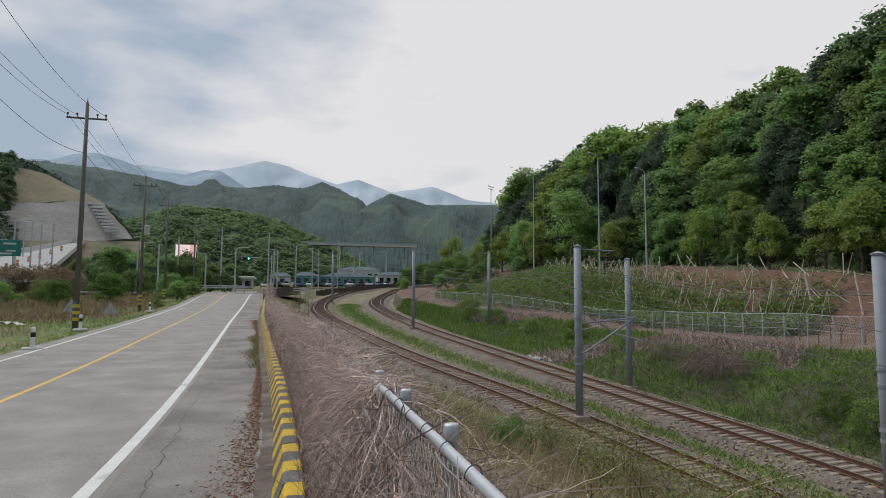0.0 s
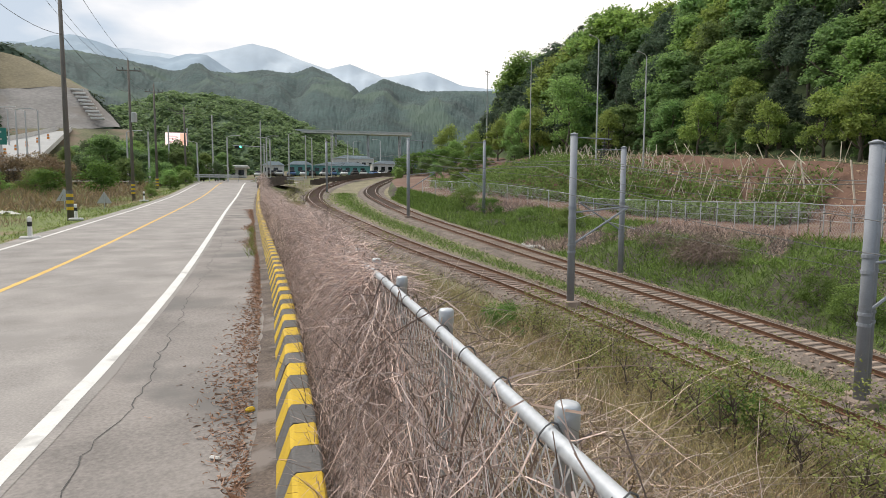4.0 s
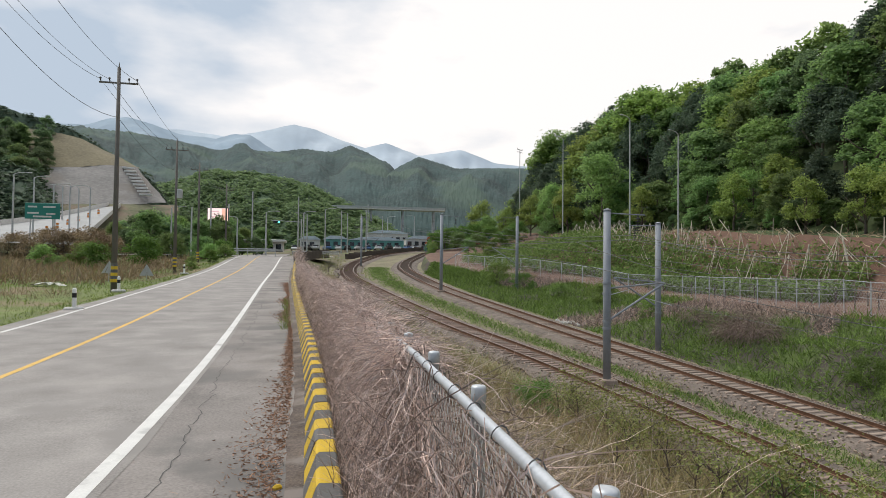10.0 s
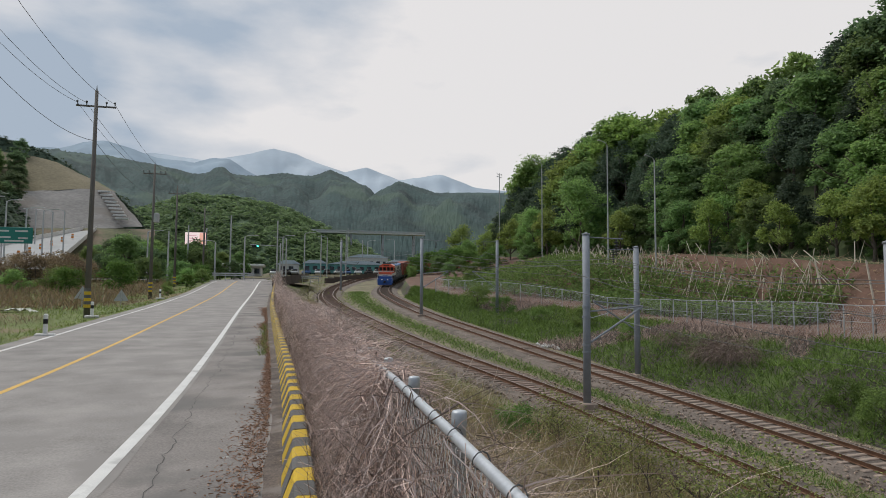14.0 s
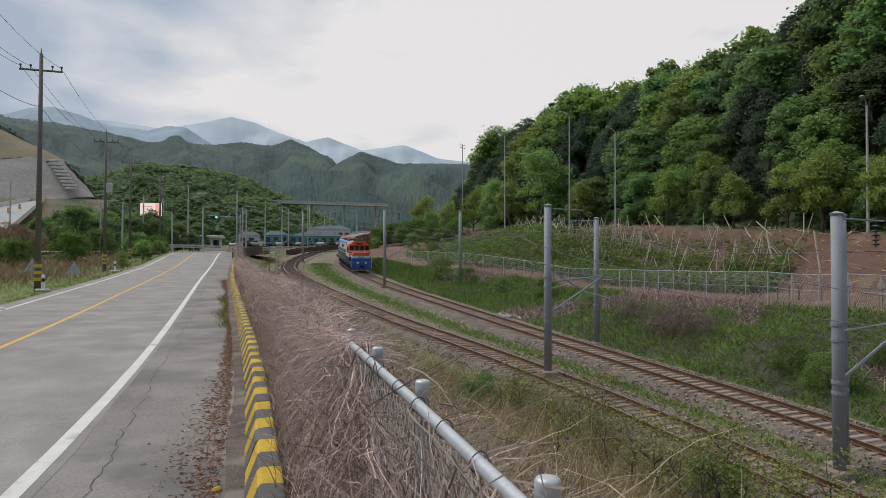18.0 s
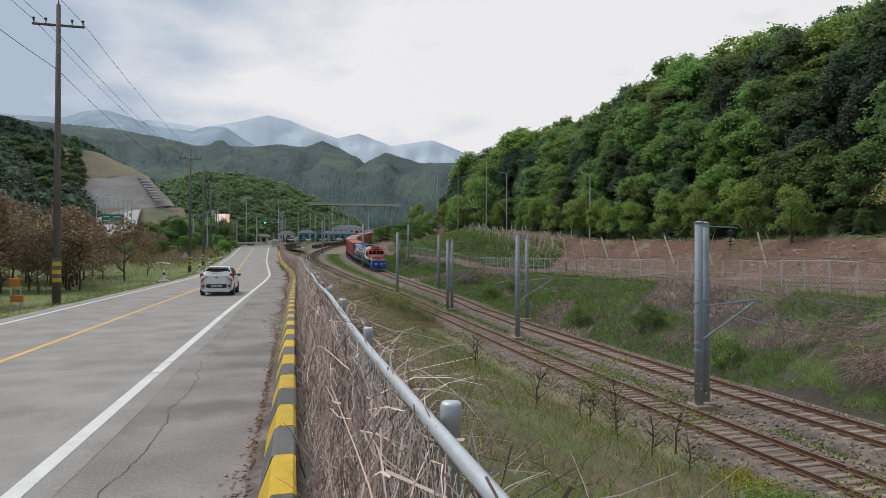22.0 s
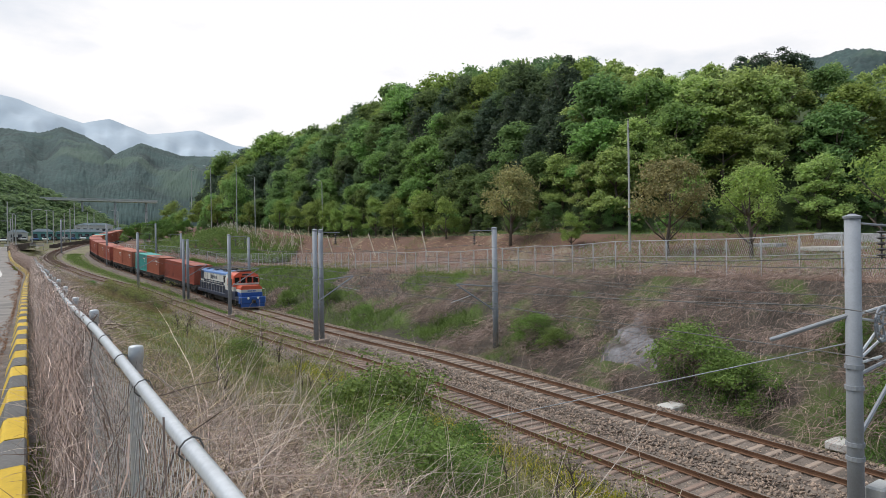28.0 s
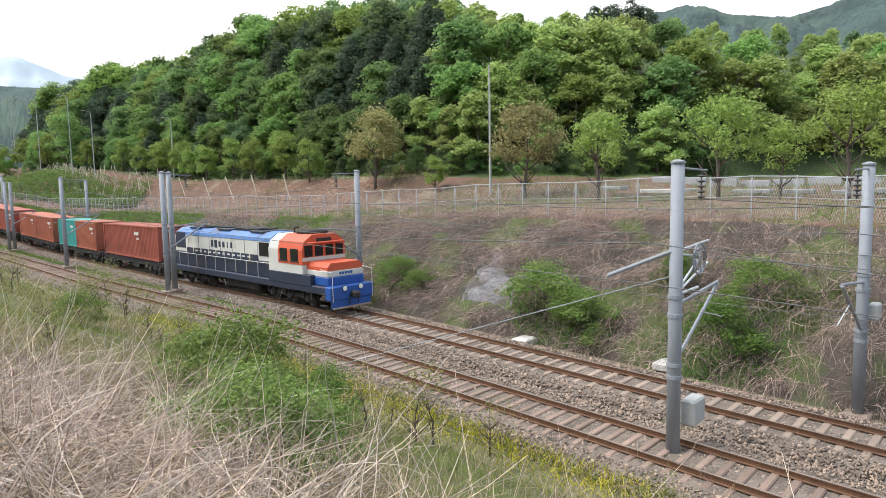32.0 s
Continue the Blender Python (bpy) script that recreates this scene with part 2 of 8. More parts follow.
L_LUSH = leaf_mat("lush_leaf", (0.12, 0.215, 0.05), trans=0.45)
L_PALECANE = leaf_mat("pale_cane", (0.62, 0.545, 0.48), shift=0.05, trans=0.1)
# dark stems, some strewn to paint the shaded gaps between pale ones
L_DARKVINE = leaf_mat("dark_stem", (0.2, 0.155, 0.135), shift=0.05, trans=0.1)
L_BANKGRASS = leaf_mat("bank_grass", (0.14, 0.225, 0.055), var=0.5, shift=0.05)
M_TIE = mat("timber_tie", (0.235, 0.165, 0.13), 0.9, var=0.3, scale=2, fine=30, bump=0.006, random_shift=0.25)
M_CONCRETE = mat("concrete", (0.33, 0.33, 0.34), 0.85, var=0.2, scale=1.2, fine=18, bump=0.01, spot=(0.2, 0.19, 0.18), spot_amount=0.2)
M_CREAM_STONE = mat("pale_stone", (0.55, 0.53, 0.5), 0.85, var=0.15, scale=3, fine=25, bump=0.01)
M_STAKE = mat("pale_stake", (0.62, 0.54, 0.43), 0.85, var=0.2, scale=2, fine=20)
M_TWIG = mat("dark_twig", (0.1, 0.075, 0.06), 0.9, var=0.25, scale=3, fine=20)
M_TYRE_DUST = mat("dark_tar", (0.08, 0.077, 0.072), 0.9, var=0.3, scale=3, fine=20)
L_LITTER = leaf_mat("dead_leaf", (0.3, 0.19, 0.135), shift=0.05, trans=0.1)
L_WEEDBROWN = leaf_mat("brown_weed", (0.25, 0.19, 0.12), shift=0.15, trans=0.2)
M_ORANGEBOARD = mat("orange_board", (0.6, 0.2, 0.03), 0.6, var=0.1, scale=2, fine=20)
M_ROCKCUT = mat("sprayed_concrete", (0.2, 0.188, 0.175), 0.9, var=0.3, scale=0.12, fine=1.2, bump=0.3, spot=(0.17, 0.15, 0.13), spot_amount=0.25)
M_GRASSCAP = mat("tan_grass", (0.165, 0.14, 0.085), 0.95, var=0.35, scale=0.12, fine=1.5, bump=0.3, spot=(0.11, 0.13, 0.05), spot_amount=0.2)
M_WEEDGROUND = mat("weedy_ground", (0.11, 0.11, 0.055), 0.95, var=0.4, scale=0.15, fine=1.5, bump=0.3, spot=(0.16, 0.12, 0.08), spot_amount=0.25)
M_PALEROAD = mat("pale_concrete_road", (0.34, 0.34, 0.33), 0.85, var=0.12, scale=0.3, fine=3)
M_SIGNGREEN = mat("sign_green", (0.01, 0.17, 0.13), 0.5, var=0.08, scale=1)
M_TEALWALL = mat("teal_wall", (0.12, 0.3, 0.28), 0.7, var=0.2, scale=0.6, fine=6)
M_PALEBLUE = mat("pale_blue_roof", (0.5, 0.56, 0.6), 0.6, var=0.12, scale=0.6, fine=6)
M_DARKWALL = mat("dark_wall", (0.07, 0.055, 0.045), 0.85, var=0.3, scale=0.8, fine=8)
M_WHITEPOST = mat("white_plastic", (0.72, 0.71, 0.68), 0.5, var=0.06, scale=4, fine=30)
M_CARWHITE_FAR = mat("white_paint", (0.65, 0.65, 0.64), 0.3, var=0.05)
M_BLUE_FAR = mat("blue_paint", (0.06, 0.12, 0.25), 0.3, var=0.05)


def glow(name, color, strength):
    m = bpy.data.materials.new(name)
    m.use_nodes = True
    b = m.node_tree.nodes["Principled BSDF"]
    b.inputs["Base Color"].default_value = (*[c * 0.3 for c in color], 1)
    b.inputs["Emission Color"].default_value = (*color, 1)
    b.inputs["Emission Strength"].default_value = strength
    return m


M_SCREEN = glow("led_screen", (1.0, 0.8, 0.78), 0.75)
M_SCREEN_WARM = glow("led_screen_warm", (0.9, 0.5, 0.38), 0.75)
M_SCREEN_BAR = glow("led_screen_bar", (0.85, 0.5, 0.55), 0.6)
M_GREENLIGHT = glow("signal_green", (0.1, 1.0, 0.75), 2.5)
M_BLUE = mat("loco_blue", (0.02, 0.085, 0.32), 0.45, var=0.15, scale=1.5, fine=20, spot=(0.05, 0.07, 0.12), spot_amount=0.05)
M_NAVY = mat("loco_navy", (0.022, 0.03, 0.055), 0.55, var=0.25, scale=1.5, fine=20, spot=(0.06, 0.05, 0.045), spot_amount=0.12)
M_CREAM = mat("loco_white", (0.58, 0.57, 0.52), 0.5, var=0.1, scale=1.2, fine=16, spot=(0.42, 0.38, 0.32), spot_amount=0.08)
M_ORANGE = mat("loco_orange", (0.58, 0.1, 0.045), 0.45, var=0.12, scale=1.5, fine=18)
M_ROOFBLUE = mat("loco_roof", (0.1, 0.2, 0.42), 0.5, var=0.15, scale=1.5, fine=18, spot=(0.1, 0.12, 0.16), spot_amount=0.12)
M_SOOT = mat("under_black", (0.025, 0.023, 0.022), 0.8, var=0.35, scale=2, fine=20, spot=(0.07, 0.055, 0.045), spot_amount=0.15)
M_GLASS = mat("dark_glass", (0.012, 0.014, 0.016), 0.08, var=0.1)
M_LIGHT = mat("lamp_lens", (0.85, 0.85, 0.8), 0.2, var=0.05)
M_RED1 = mat("container_red", (0.33, 0.085, 0.055), 0.6, var=0.18, scale=0.8, fine=9, spot=(0.22, 0.06, 0.04), spot_amount=0.12, random_shift=0.12)
M_RED2 = mat("container_orange", (0.4, 0.125, 0.07), 0.6, var=0.15, scale=0.8, fine=9, spot=(0.28, 0.09, 0.06), spot_amount=0.1, random_shift=0.12)
M_TEAL = mat("container_teal", (0.055, 0.3, 0.27), 0.6, var=0.14, scale=0.8, fine=9, random_shift=0.08)
L_OLIVE = leaf_mat("olive_straw", (0.29, 0.255, 0.13), var=0.55, shift=0.05, trans=0.2)
L_STONE = leaf_mat("ballast_stone", (0.25, 0.2, 0.17), var=0.5, shift=0.05, trans=0.0)


# ---- mesh helpers ----
class Geo:
    """Collects vertices and faces and becomes one mesh object."""

    def __init__(self):
        self.v, self.f, self.m = [], [], []

    def add(self, verts, faces, slot=0):
        o = len(self.v)
        self.v.extend([tuple(p) for p in verts])
        self.f.extend([tuple(o + i for i in f) for f in faces])
        self.m.extend([slot] * len(faces))
        return self

    def box(self, c, s, rz=0.0, slot=0, bevel=0.0, tilt=None):
        """A box, its edges chamfered when bevel is given."""
        hx, hy, hz = s[0] / 2, s[1] / 2, s[2] / 2
        b = min(bevel, hx * 0.9, hy * 0.9, hz * 0.9)
        m = Matrix.Translation(c) @ Matrix.Rotation(rz, 4, "Z")
        if tilt is not None:
            m = m @ tilt
        if b <= 0:
            vs = [(x, y, z) for z in (-hz, hz) for x, y in ((-hx, -hy), (hx, -hy), (hx, hy), (-hx, hy))]
            fs = [(3, 2, 1, 0), (4, 5, 6, 7), (0, 1, 5, 4), (1, 2, 6, 5), (2, 3, 7, 6), (3, 0, 4, 7)]
            return self.add([m @ Vector(p) for p in vs], fs, slot)
        vs = []
        for z, k in ((-hz, b), (-hz + b, 0), (hz - b, 0), (hz, b)):
            x0, y0 = hx - k, hy - k
            c2 = b if k == 0 else 0.0
            if c2:
                vs += [(-x0 + c2, -y0, z), (x0 - c2, -y0, z), (x0, -y0 + c2, z), (x0, y0 - c2, z), (x0 - c2, y0, z), (-x0 + c2, y0, z), (-x0, y0 - c2, z), (-x0, -y0 + c2, z)]
            else:
                vs += [(-x0 + b * 0.3, -y0, z), (x0 - b * 0.3, -y0, z), (x0, -y0 + b * 0.3, z), (x0, y0 - b * 0.3, z), (x0 - b * 0.3, y0, z), (-x0 + b * 0.3, y0, z), (-x0, y0 - b * 0.3, z), (-x0, -y0 + b * 0.3, z)]
        fs = [tuple(reversed(range(8))), tuple(range(24, 32))]
        for r in range(3):
            for i in range(8):
                j = (i + 1) % 8
                fs.append((r * 8 + i, r * 8 + j, r * 8 + 8 + j, r * 8 + 8 + i))
        return self.add([m @ Vector(p) for p in vs], fs, slot)

    def tube(self, pts, r, seg=8, slot=0, cap=True):
        """A round bar along points; r is one radius or one for each point."""
        pts = [Vector(p) for p in pts]
        rs = r if isinstance(r, (list, tuple)) else [r] * len(pts)
        o = len(self.v)
        for i, p in enumerate(pts):
            d = (pts[min(i + 1, len(pts) - 1)] - pts[max(i - 1, 0)])
            d = d.normalized() if d.length > 1e-9 else Vector((0, 0, 1))
            a = d.cross(Vector((0, 0, 1)) if abs(d.z) < 0.95 else Vector((1, 0, 0))).normalized()
            b = d.cross(a)
            for k in range(seg):
                t = 2 * math.pi * k / seg
                self.v.append(tuple(p + (a * math.cos(t) + b * math.sin(t)) * rs[i]))
        for i in range(len(pts) - 1):
            for k in range(seg):
                k2 = (k + 1) % seg
                self.f.append((o + i * seg + k, o + i * seg + k2, o + (i + 1) * seg + k2, o + (i + 1) * seg + k))
                self.m.append(slot)
        if cap:
            self.f += [tuple(o + k for k in reversed(range(seg))), tuple(o + (len(pts) - 1) * seg + k for k in range(seg))]
            self.m += [slot, slot]
        return self

    def prism(self, section, y0, y1, slot=0, off=None):
        """A section in x and z (counter-clockwise), drawn out from y0 to y1."""
        n = len(section)
        o0, o1 = (off(y0), off(y1)) if off else ((0, 0), (0, 0))
        vs = [(x + o0[0], y0, z + o0[1]) for x, z in section] + [(x + o1[0], y1, z + o1[1]) for x, z in section]
        fs = [tuple(range(n)), tuple(reversed(range(n, 2 * n)))] + [(i, i + n, (i + 1) % n + n, (i + 1) % n) for i in range(n)]
        return self.add(vs, fs, slot)

    def data(self, name, mats, smooth=False):
        me = bpy.data.meshes.new(name)
        me.from_pydata(self.v, [], self.f)
        for mt in mats if isinstance(mats, (list, tuple)) else [mats]:
            me.materials.append(mt)
        if any(self.m):
            me.polygons.foreach_set("material_index", self.m)
        if smooth:
            me.polygons.foreach_set("use_smooth", [True] * len(self.f))
        me.update()
        return me

    def ob(self, name, mats, parent=None, label="", smooth=False):
        ob = new(name, self.data(name, mats, smooth))
        if parent:
            ob.parent = parent
        if label:
            ob["label"] = label
        return ob


def empty(name, label, category, group="", m=None):
    e = new(name)
    if m is not None:
        e.matrix_basis = m
    return tagged(e, label, category, group)


def lerp(x, table):
    xs = [p[0] for p in table]
    return float(np.interp(x, xs, [p[1] for p in table]))


def fbm(x, y, z=0.0, s=1.0, o=4):
    return noise.fractal((x * s, y * s, z), 1.0, 2.0, o)


# ---- the lie of the land ----
ROAD_BEND = [(-104, 0), (36, 0), (50, 0.75), (60, 1.25), (75, 2.05), (98, 2.85), (124, 3.6), (160, 4.2), (900, 10)]
ROAD_RISE = [(-104, 0), (28, 0), (38, 0.04), (50, 0.2), (60, 0.5), (75, 0.85), (98, 1.75), (124, 3.5), (160, 4.5), (220, 6.5), (400, 9), (900, 16)]
NEAR_TRACK = [(-124, 15.6), (-24, 15.6), (-4, 15.0), (6, 14.7), (22, 15.0), (34, 14.9), (43, 14.2), (52, 13.1), (62, 10.9), (71, 8.7), (85, 6.6), (103, 4.2), (116, 3.7), (134, 5.6), (164, 12.8), (206, 33), (240, 60)]
FAR_TRACK = [(-124, 20.1), (-24, 20.1), (6, 19.7), (25, 20.1), (41, 20.1), (48, 19.4), (58.5, 17.6), (74, 15.6), (91, 13.4), (107, 12.9), (122, 12.8), (138, 15.2), (174, 25.0), (206, 44), (240, 75), (330, 190), (480, 380)]
RAIL_RISE = [(-124, -7.58), (-44, -4.85), (-14, -4.1), (26, -4.12), (39, -3.89), (210, 8.2), (240, 9.5), (900, 20)]
FENCE_X = [(-124, 33), (80, 33), (97, 30), (106, 20), (116, 17.5), (138, 20), (174, 30), (240, 82), (900, 90)]
TERRACE_Z = [(-124, 0.2), (-29, 0.35), (-17, 0.35), (3, -0.3), (47, -0.5), (85, -0.5), (105, 1.6), (140, 4.5), (210, 9.0), (900, 20)]
DIRT_Z = [(-124, 2.0), (-24, 2.6), (1, 3.4), (40, 3.8), (60, 4.2), (85, 6.3), (130, 8.6), (210, 12), (900, 24)]
HILL_UP = [(-124, 0.85), (-10, 0.95), (20, 1.1), (45, 1.4), (62, 1.45), (78, 1.32), (97, 1.05), (900, 1.0)]
HILL_TOE = [(-124, 86), (-44, 80), (-26, 74), (-10, 56), (4, 50), (46, 48), (130, 47), (170, 46), (240, 90), (900, 120)]


def smooth_table(table, step=2.0):
    """The same table with its corners rounded."""
    ys = np.arange(table[0][0], table[-1][0], step)
    vs = np.interp(ys, [p[0] for p in table], [p[1] for p in table])
    k = np.array([1, 2, 3, 4, 3, 2, 1.0])
    out = np.convolve(np.pad(vs, 3, mode="edge"), k / k.sum(), mode="valid")
    return list(zip(ys.tolist(), out.tolist()))


ROAD_BEND, ROAD_RISE, NEAR_TRACK, FAR_TRACK = (smooth_table(t, s) for t, s in ((ROAD_BEND, 3), (ROAD_RISE, 3), (NEAR_TRACK, 3), (FAR_TRACK, 3)))


def bend(y):
    return -lerp(y, ROAD_BEND)


def rise(y):
    return lerp(y, ROAD_RISE)


def rail_z(y):
    return lerp(y, RAIL_RISE)


def section(y):
    """Corners of the ground across the line at y: (x, z), from far on one side to far on the other, with the slot of the strip that follows."""
    b, r, tz = bend(y), rise(y), rail_z(y) - 0.42
    xn, xf, fx = lerp(y, NEAR_TRACK), lerp(y, FAR_TRACK), lerp(y, FENCE_X)
    te, dz, ht = lerp(y, TERRACE_Z), lerp(y, DIRT_Z), lerp(y, HILL_TOE)
    up = lerp(y, HILL_UP)
    foot = max(xn - 3.4, 1.6 + b)
    top = min(0.9 + b, foot - 0.7)
    side = (r - 0.12) if r - 0.12 > tz else tz
    return [(-900, r + 6, 0), (-300, r + 1.5, 0), (-70, r + 0.5, 0), (-30, r - 0.5, 0), (-12.6 + b, r - 0.55, 0), (-9.6 + b, r - 0.06, 0),
            (-9.3 + b, r - 0.05, 1), (top, side - 0.02, 1), (foot, tz, 2), (xn + 0.2, tz, 2), ((xn + xf) / 2, tz + 0.02, 2), (xf + 2.9, tz - 0.05, 3),
            (max(fx - 1.2, xf + 3.4), te - 0.1, 4), (fx + 0.4, te, 4), (max(min(fx + 7, ht - 6), fx + 1), te + 0.5, 4), (ht - 3.5, dz, 5),
            (ht, dz + 0.4, 5), (ht + 14, dz + 12.5 * up, 5), (ht + 40, dz + 19 * up, 5), (ht + 120, dz + 24 * up, 5), (900, dz + 30, 5)]


COLS = [2, 4, 5, 8, 5, 1, 1, 12, 4, 3, 4, 10, 2, 5, 6, 4, 8, 8, 6, 4]
rows_y = [-250, -160, -110, -90, -74] + list(np.arange(-66, 60, 1.0)) + list(np.arange(60, 140, 2.0)) + list(np.arange(140, 244, 6.0)) + [260, 300, 360, 450, 600, 900]
g = Geo()
ncol = sum(COLS) + 1
for y in rows_y:
    s = section(float(np.clip(y, -120, 880)))
    for k, (a, b) in enumerate(zip(s, s[1:])):
        steps = COLS[k] + (1 if k == len(s) - 2 else 0)
        for i in range(steps):
            q = i / COLS[k]
            x, z = a[0] + (b[0] - a[0]) * q, a[1] + (b[1] - a[1]) * q
            amp = {0: 0.12, 1: 0.05, 2: 0.04, 3: 0.5, 4: 0.15, 5: 0.9}[a[2]]
            if k in (5, 6) or (k == 7 and i == 0):
                amp = 0.0
            if k == 7:
                amp = 0.28 * min(1, 4 * q * (1 - q) + 0.1)
            if k in (14, 15):
                amp = 0.22
            if k == 11:
                amp = 0.85 * 4 * q * (1 - q)
            g.v.append((x, y, z + amp * fbm(x, y, 1.0, 0.22)))
G_ROWS = np.array(g.v).reshape(len(rows_y), ncol, 3)
G_Y = np.array([float(y) for y in rows_y])
for j in range(len(rows_y) - 1):
    c = 0
    for k in range(len(COLS)):
        for i in range(COLS[k]):
            a = j * ncol + c
            g.f.append((a, a + 1, a + ncol + 1, a + ncol))
            g.m.append(section(0)[k][2])
            c += 1
ground = g.ob("ground", [M_FIELD, M_GROUND, M_BALLAST_SOIL, M_BANK, M_DIRT, M_HILLFLOOR], smooth=True)


def ground_many(x, y):
    """Heights of the ground sheet under many points."""
    x, y = np.asarray(x, float), np.asarray(y, float)
    out = np.zeros(len(x))
    j = np.clip(np.searchsorted(G_Y, y) - 1, 0, len(G_Y) - 2)
    for k in np.unique(j):
        s = j == k
        a = np.interp(x[s], G_ROWS[k, :, 0], G_ROWS[k, :, 2])
        b = np.interp(x[s], G_ROWS[k + 1, :, 0], G_ROWS[k + 1, :, 2])
        q = (y[s] - G_Y[k]) / (G_Y[k + 1] - G_Y[k])
        out[s] = a + (b - a) * q
    return out


def on_ground(x, y):
    return float(ground_many([x], [y])[0])


tagged(ground, "grassy and earthen ground around the road and railway", "ground", kind="structure")


# ---- road ----
def ribbon(name, x0, x1, z, y0, y1, m, step=2.0, parent=None, wobble=0.0, drift=0.0):
    g = Geo()
    ys = list(np.arange(y0, y1 + 0.01, step))
    n = max(2, int((x1 - x0) / 1.2) + 1)
    for y in ys:
        for i in range(n):
            x = x0 + (x1 - x0) * i / (n - 1)
            if wobble and i in (0, n - 1):
                x += wobble * fbm(y, i * 7.0, 3.0, 0.9)
            g.v.append((x + bend(y) + drift * min(1, max(0, (y + 4) / 28)), y, rise(y) + z))
    for j in range(len(ys) - 1):
        for i in range(n - 1):
            a = j * n + i
            g.f.append((a, a + 1, a + n + 1, a + n))
            g.m.append(0)
    return g.ob(name, m, parent)


road = tagged(ribbon("road", -9.35, -2.1, 0.004, -104, 170, M_ASPHALT, 2.0, wobble=0.1), "grey two-lane asphalt road climbing gently away", "road", kind="structure")
shoulder = tagged(ribbon("pavement", -2.4, 0.62, 0.0, -104, 128, M_SHOULDER, 2.0), "worn grey shoulder with a long crack", "pavement", kind="structure")
ribbon("edge_line", -2.56, -2.38, 0.008, -104, 128, M_WHITE, 1.0, road, drift=0.19)
ribbon("edge_line", -8.75, -8.6, 0.008, -104, 128, M_WHITE, 1.0, road)
ribbon("centre_line", -5.78, -5.64, 0.008, -104, 128, M_YELLOWLINE, 1.0, road)


# ---- kerb ----
def kerb():
    """A low concrete kerb in painted blocks, sloping on the road side."""
    k = empty("kerb", "low concrete kerb painted in yellow and black blocks", "kerb")
    k["kind"] = "structure"
    sec = [(-0.37, -0.05), (0.0, -0.05), (-0.02, 0.33), (-0.04, 0.35), (-0.2, 0.35), (-0.23, 0.325)]
    ys, y = [], -56.915
    while y < 24.2:
        ys.append((y, 0.955))
        y += 0.955
    while y < 62:
        ys.append((y, 0.445))
        y += 0.445
    while y < 118:
        ys.append((y, 0.9))
        y += 0.9
    for i, (y, d) in enumerate(ys):
        g = Geo()
        c = y + d / 2
        s2 = [(x + random.uniform(-0.006, 0.006), z + random.uniform(-0.006, 0.006)) for x, z in sec]
        gap = 0.004
        g.prism(s2, -d / 2 + gap, d / 2 - gap, off=lambda t: (bend(c + t) - bend(c), rise(c + t) - rise(c)))
        ob = g.ob("kerb_block", M_KERB_Y if i % 2 else M_KERB_K, k)
        ob.location = (bend(c) + 0.13 * min(1, max(0, (c + 4) / 28)), c, rise(c))


kerb()


# ---- fence along the road ----
def fx_road(y):
    return 0.35 + bend(y) + 0.1 * min(1, max(0, (y + 8) / 34))


road_fence = empty("chain_link_fence", "galvanised chain-link fence overgrown with dry brown vines", "fence")
g = Geo()
ys = list(np.arange(-52, 112, 1.2))
sag = lambda y: 1.67 + 0.02 * math.sin(y * 0.9) + (0.10 * fbm(y, 0, 5, 0.12) - 0.004 * max(0, y - 30) if y > 24 else 0)
g.tube([(fx_road(y), y, rise(y) + sag(y)) for y in ys], 0.021, 10)
g.ob("top_rail", M_GALV, road_fence, smooth=True)
post_ys = [-41.21 + 2.07 * i for i in range(-5, 32)] + [25.4, 26.35, 27.29, 28.4, 29.35, 30.3, 31.3] + [32.4 + 1.6 * i for i in range(44)]
gp = Geo()
gp.tube([(0, 0, -0.3), (0, 0, 1.67), (0, 0, 1.672), (0, 0, 1.722), (0, 0, 1.73), (0, 0, 1.733)], [0.028, 0.028, 0.031, 0.031, 0.027, 0.012], 14)
post_me = gp.data("post", M_GALV, True)
for y in post_ys:
    p = new("post", post_me)
    p.parent = road_fence
    p.location = (fx_road(y) + 0.056, y, rise(y) + sag(y) - 1.67)


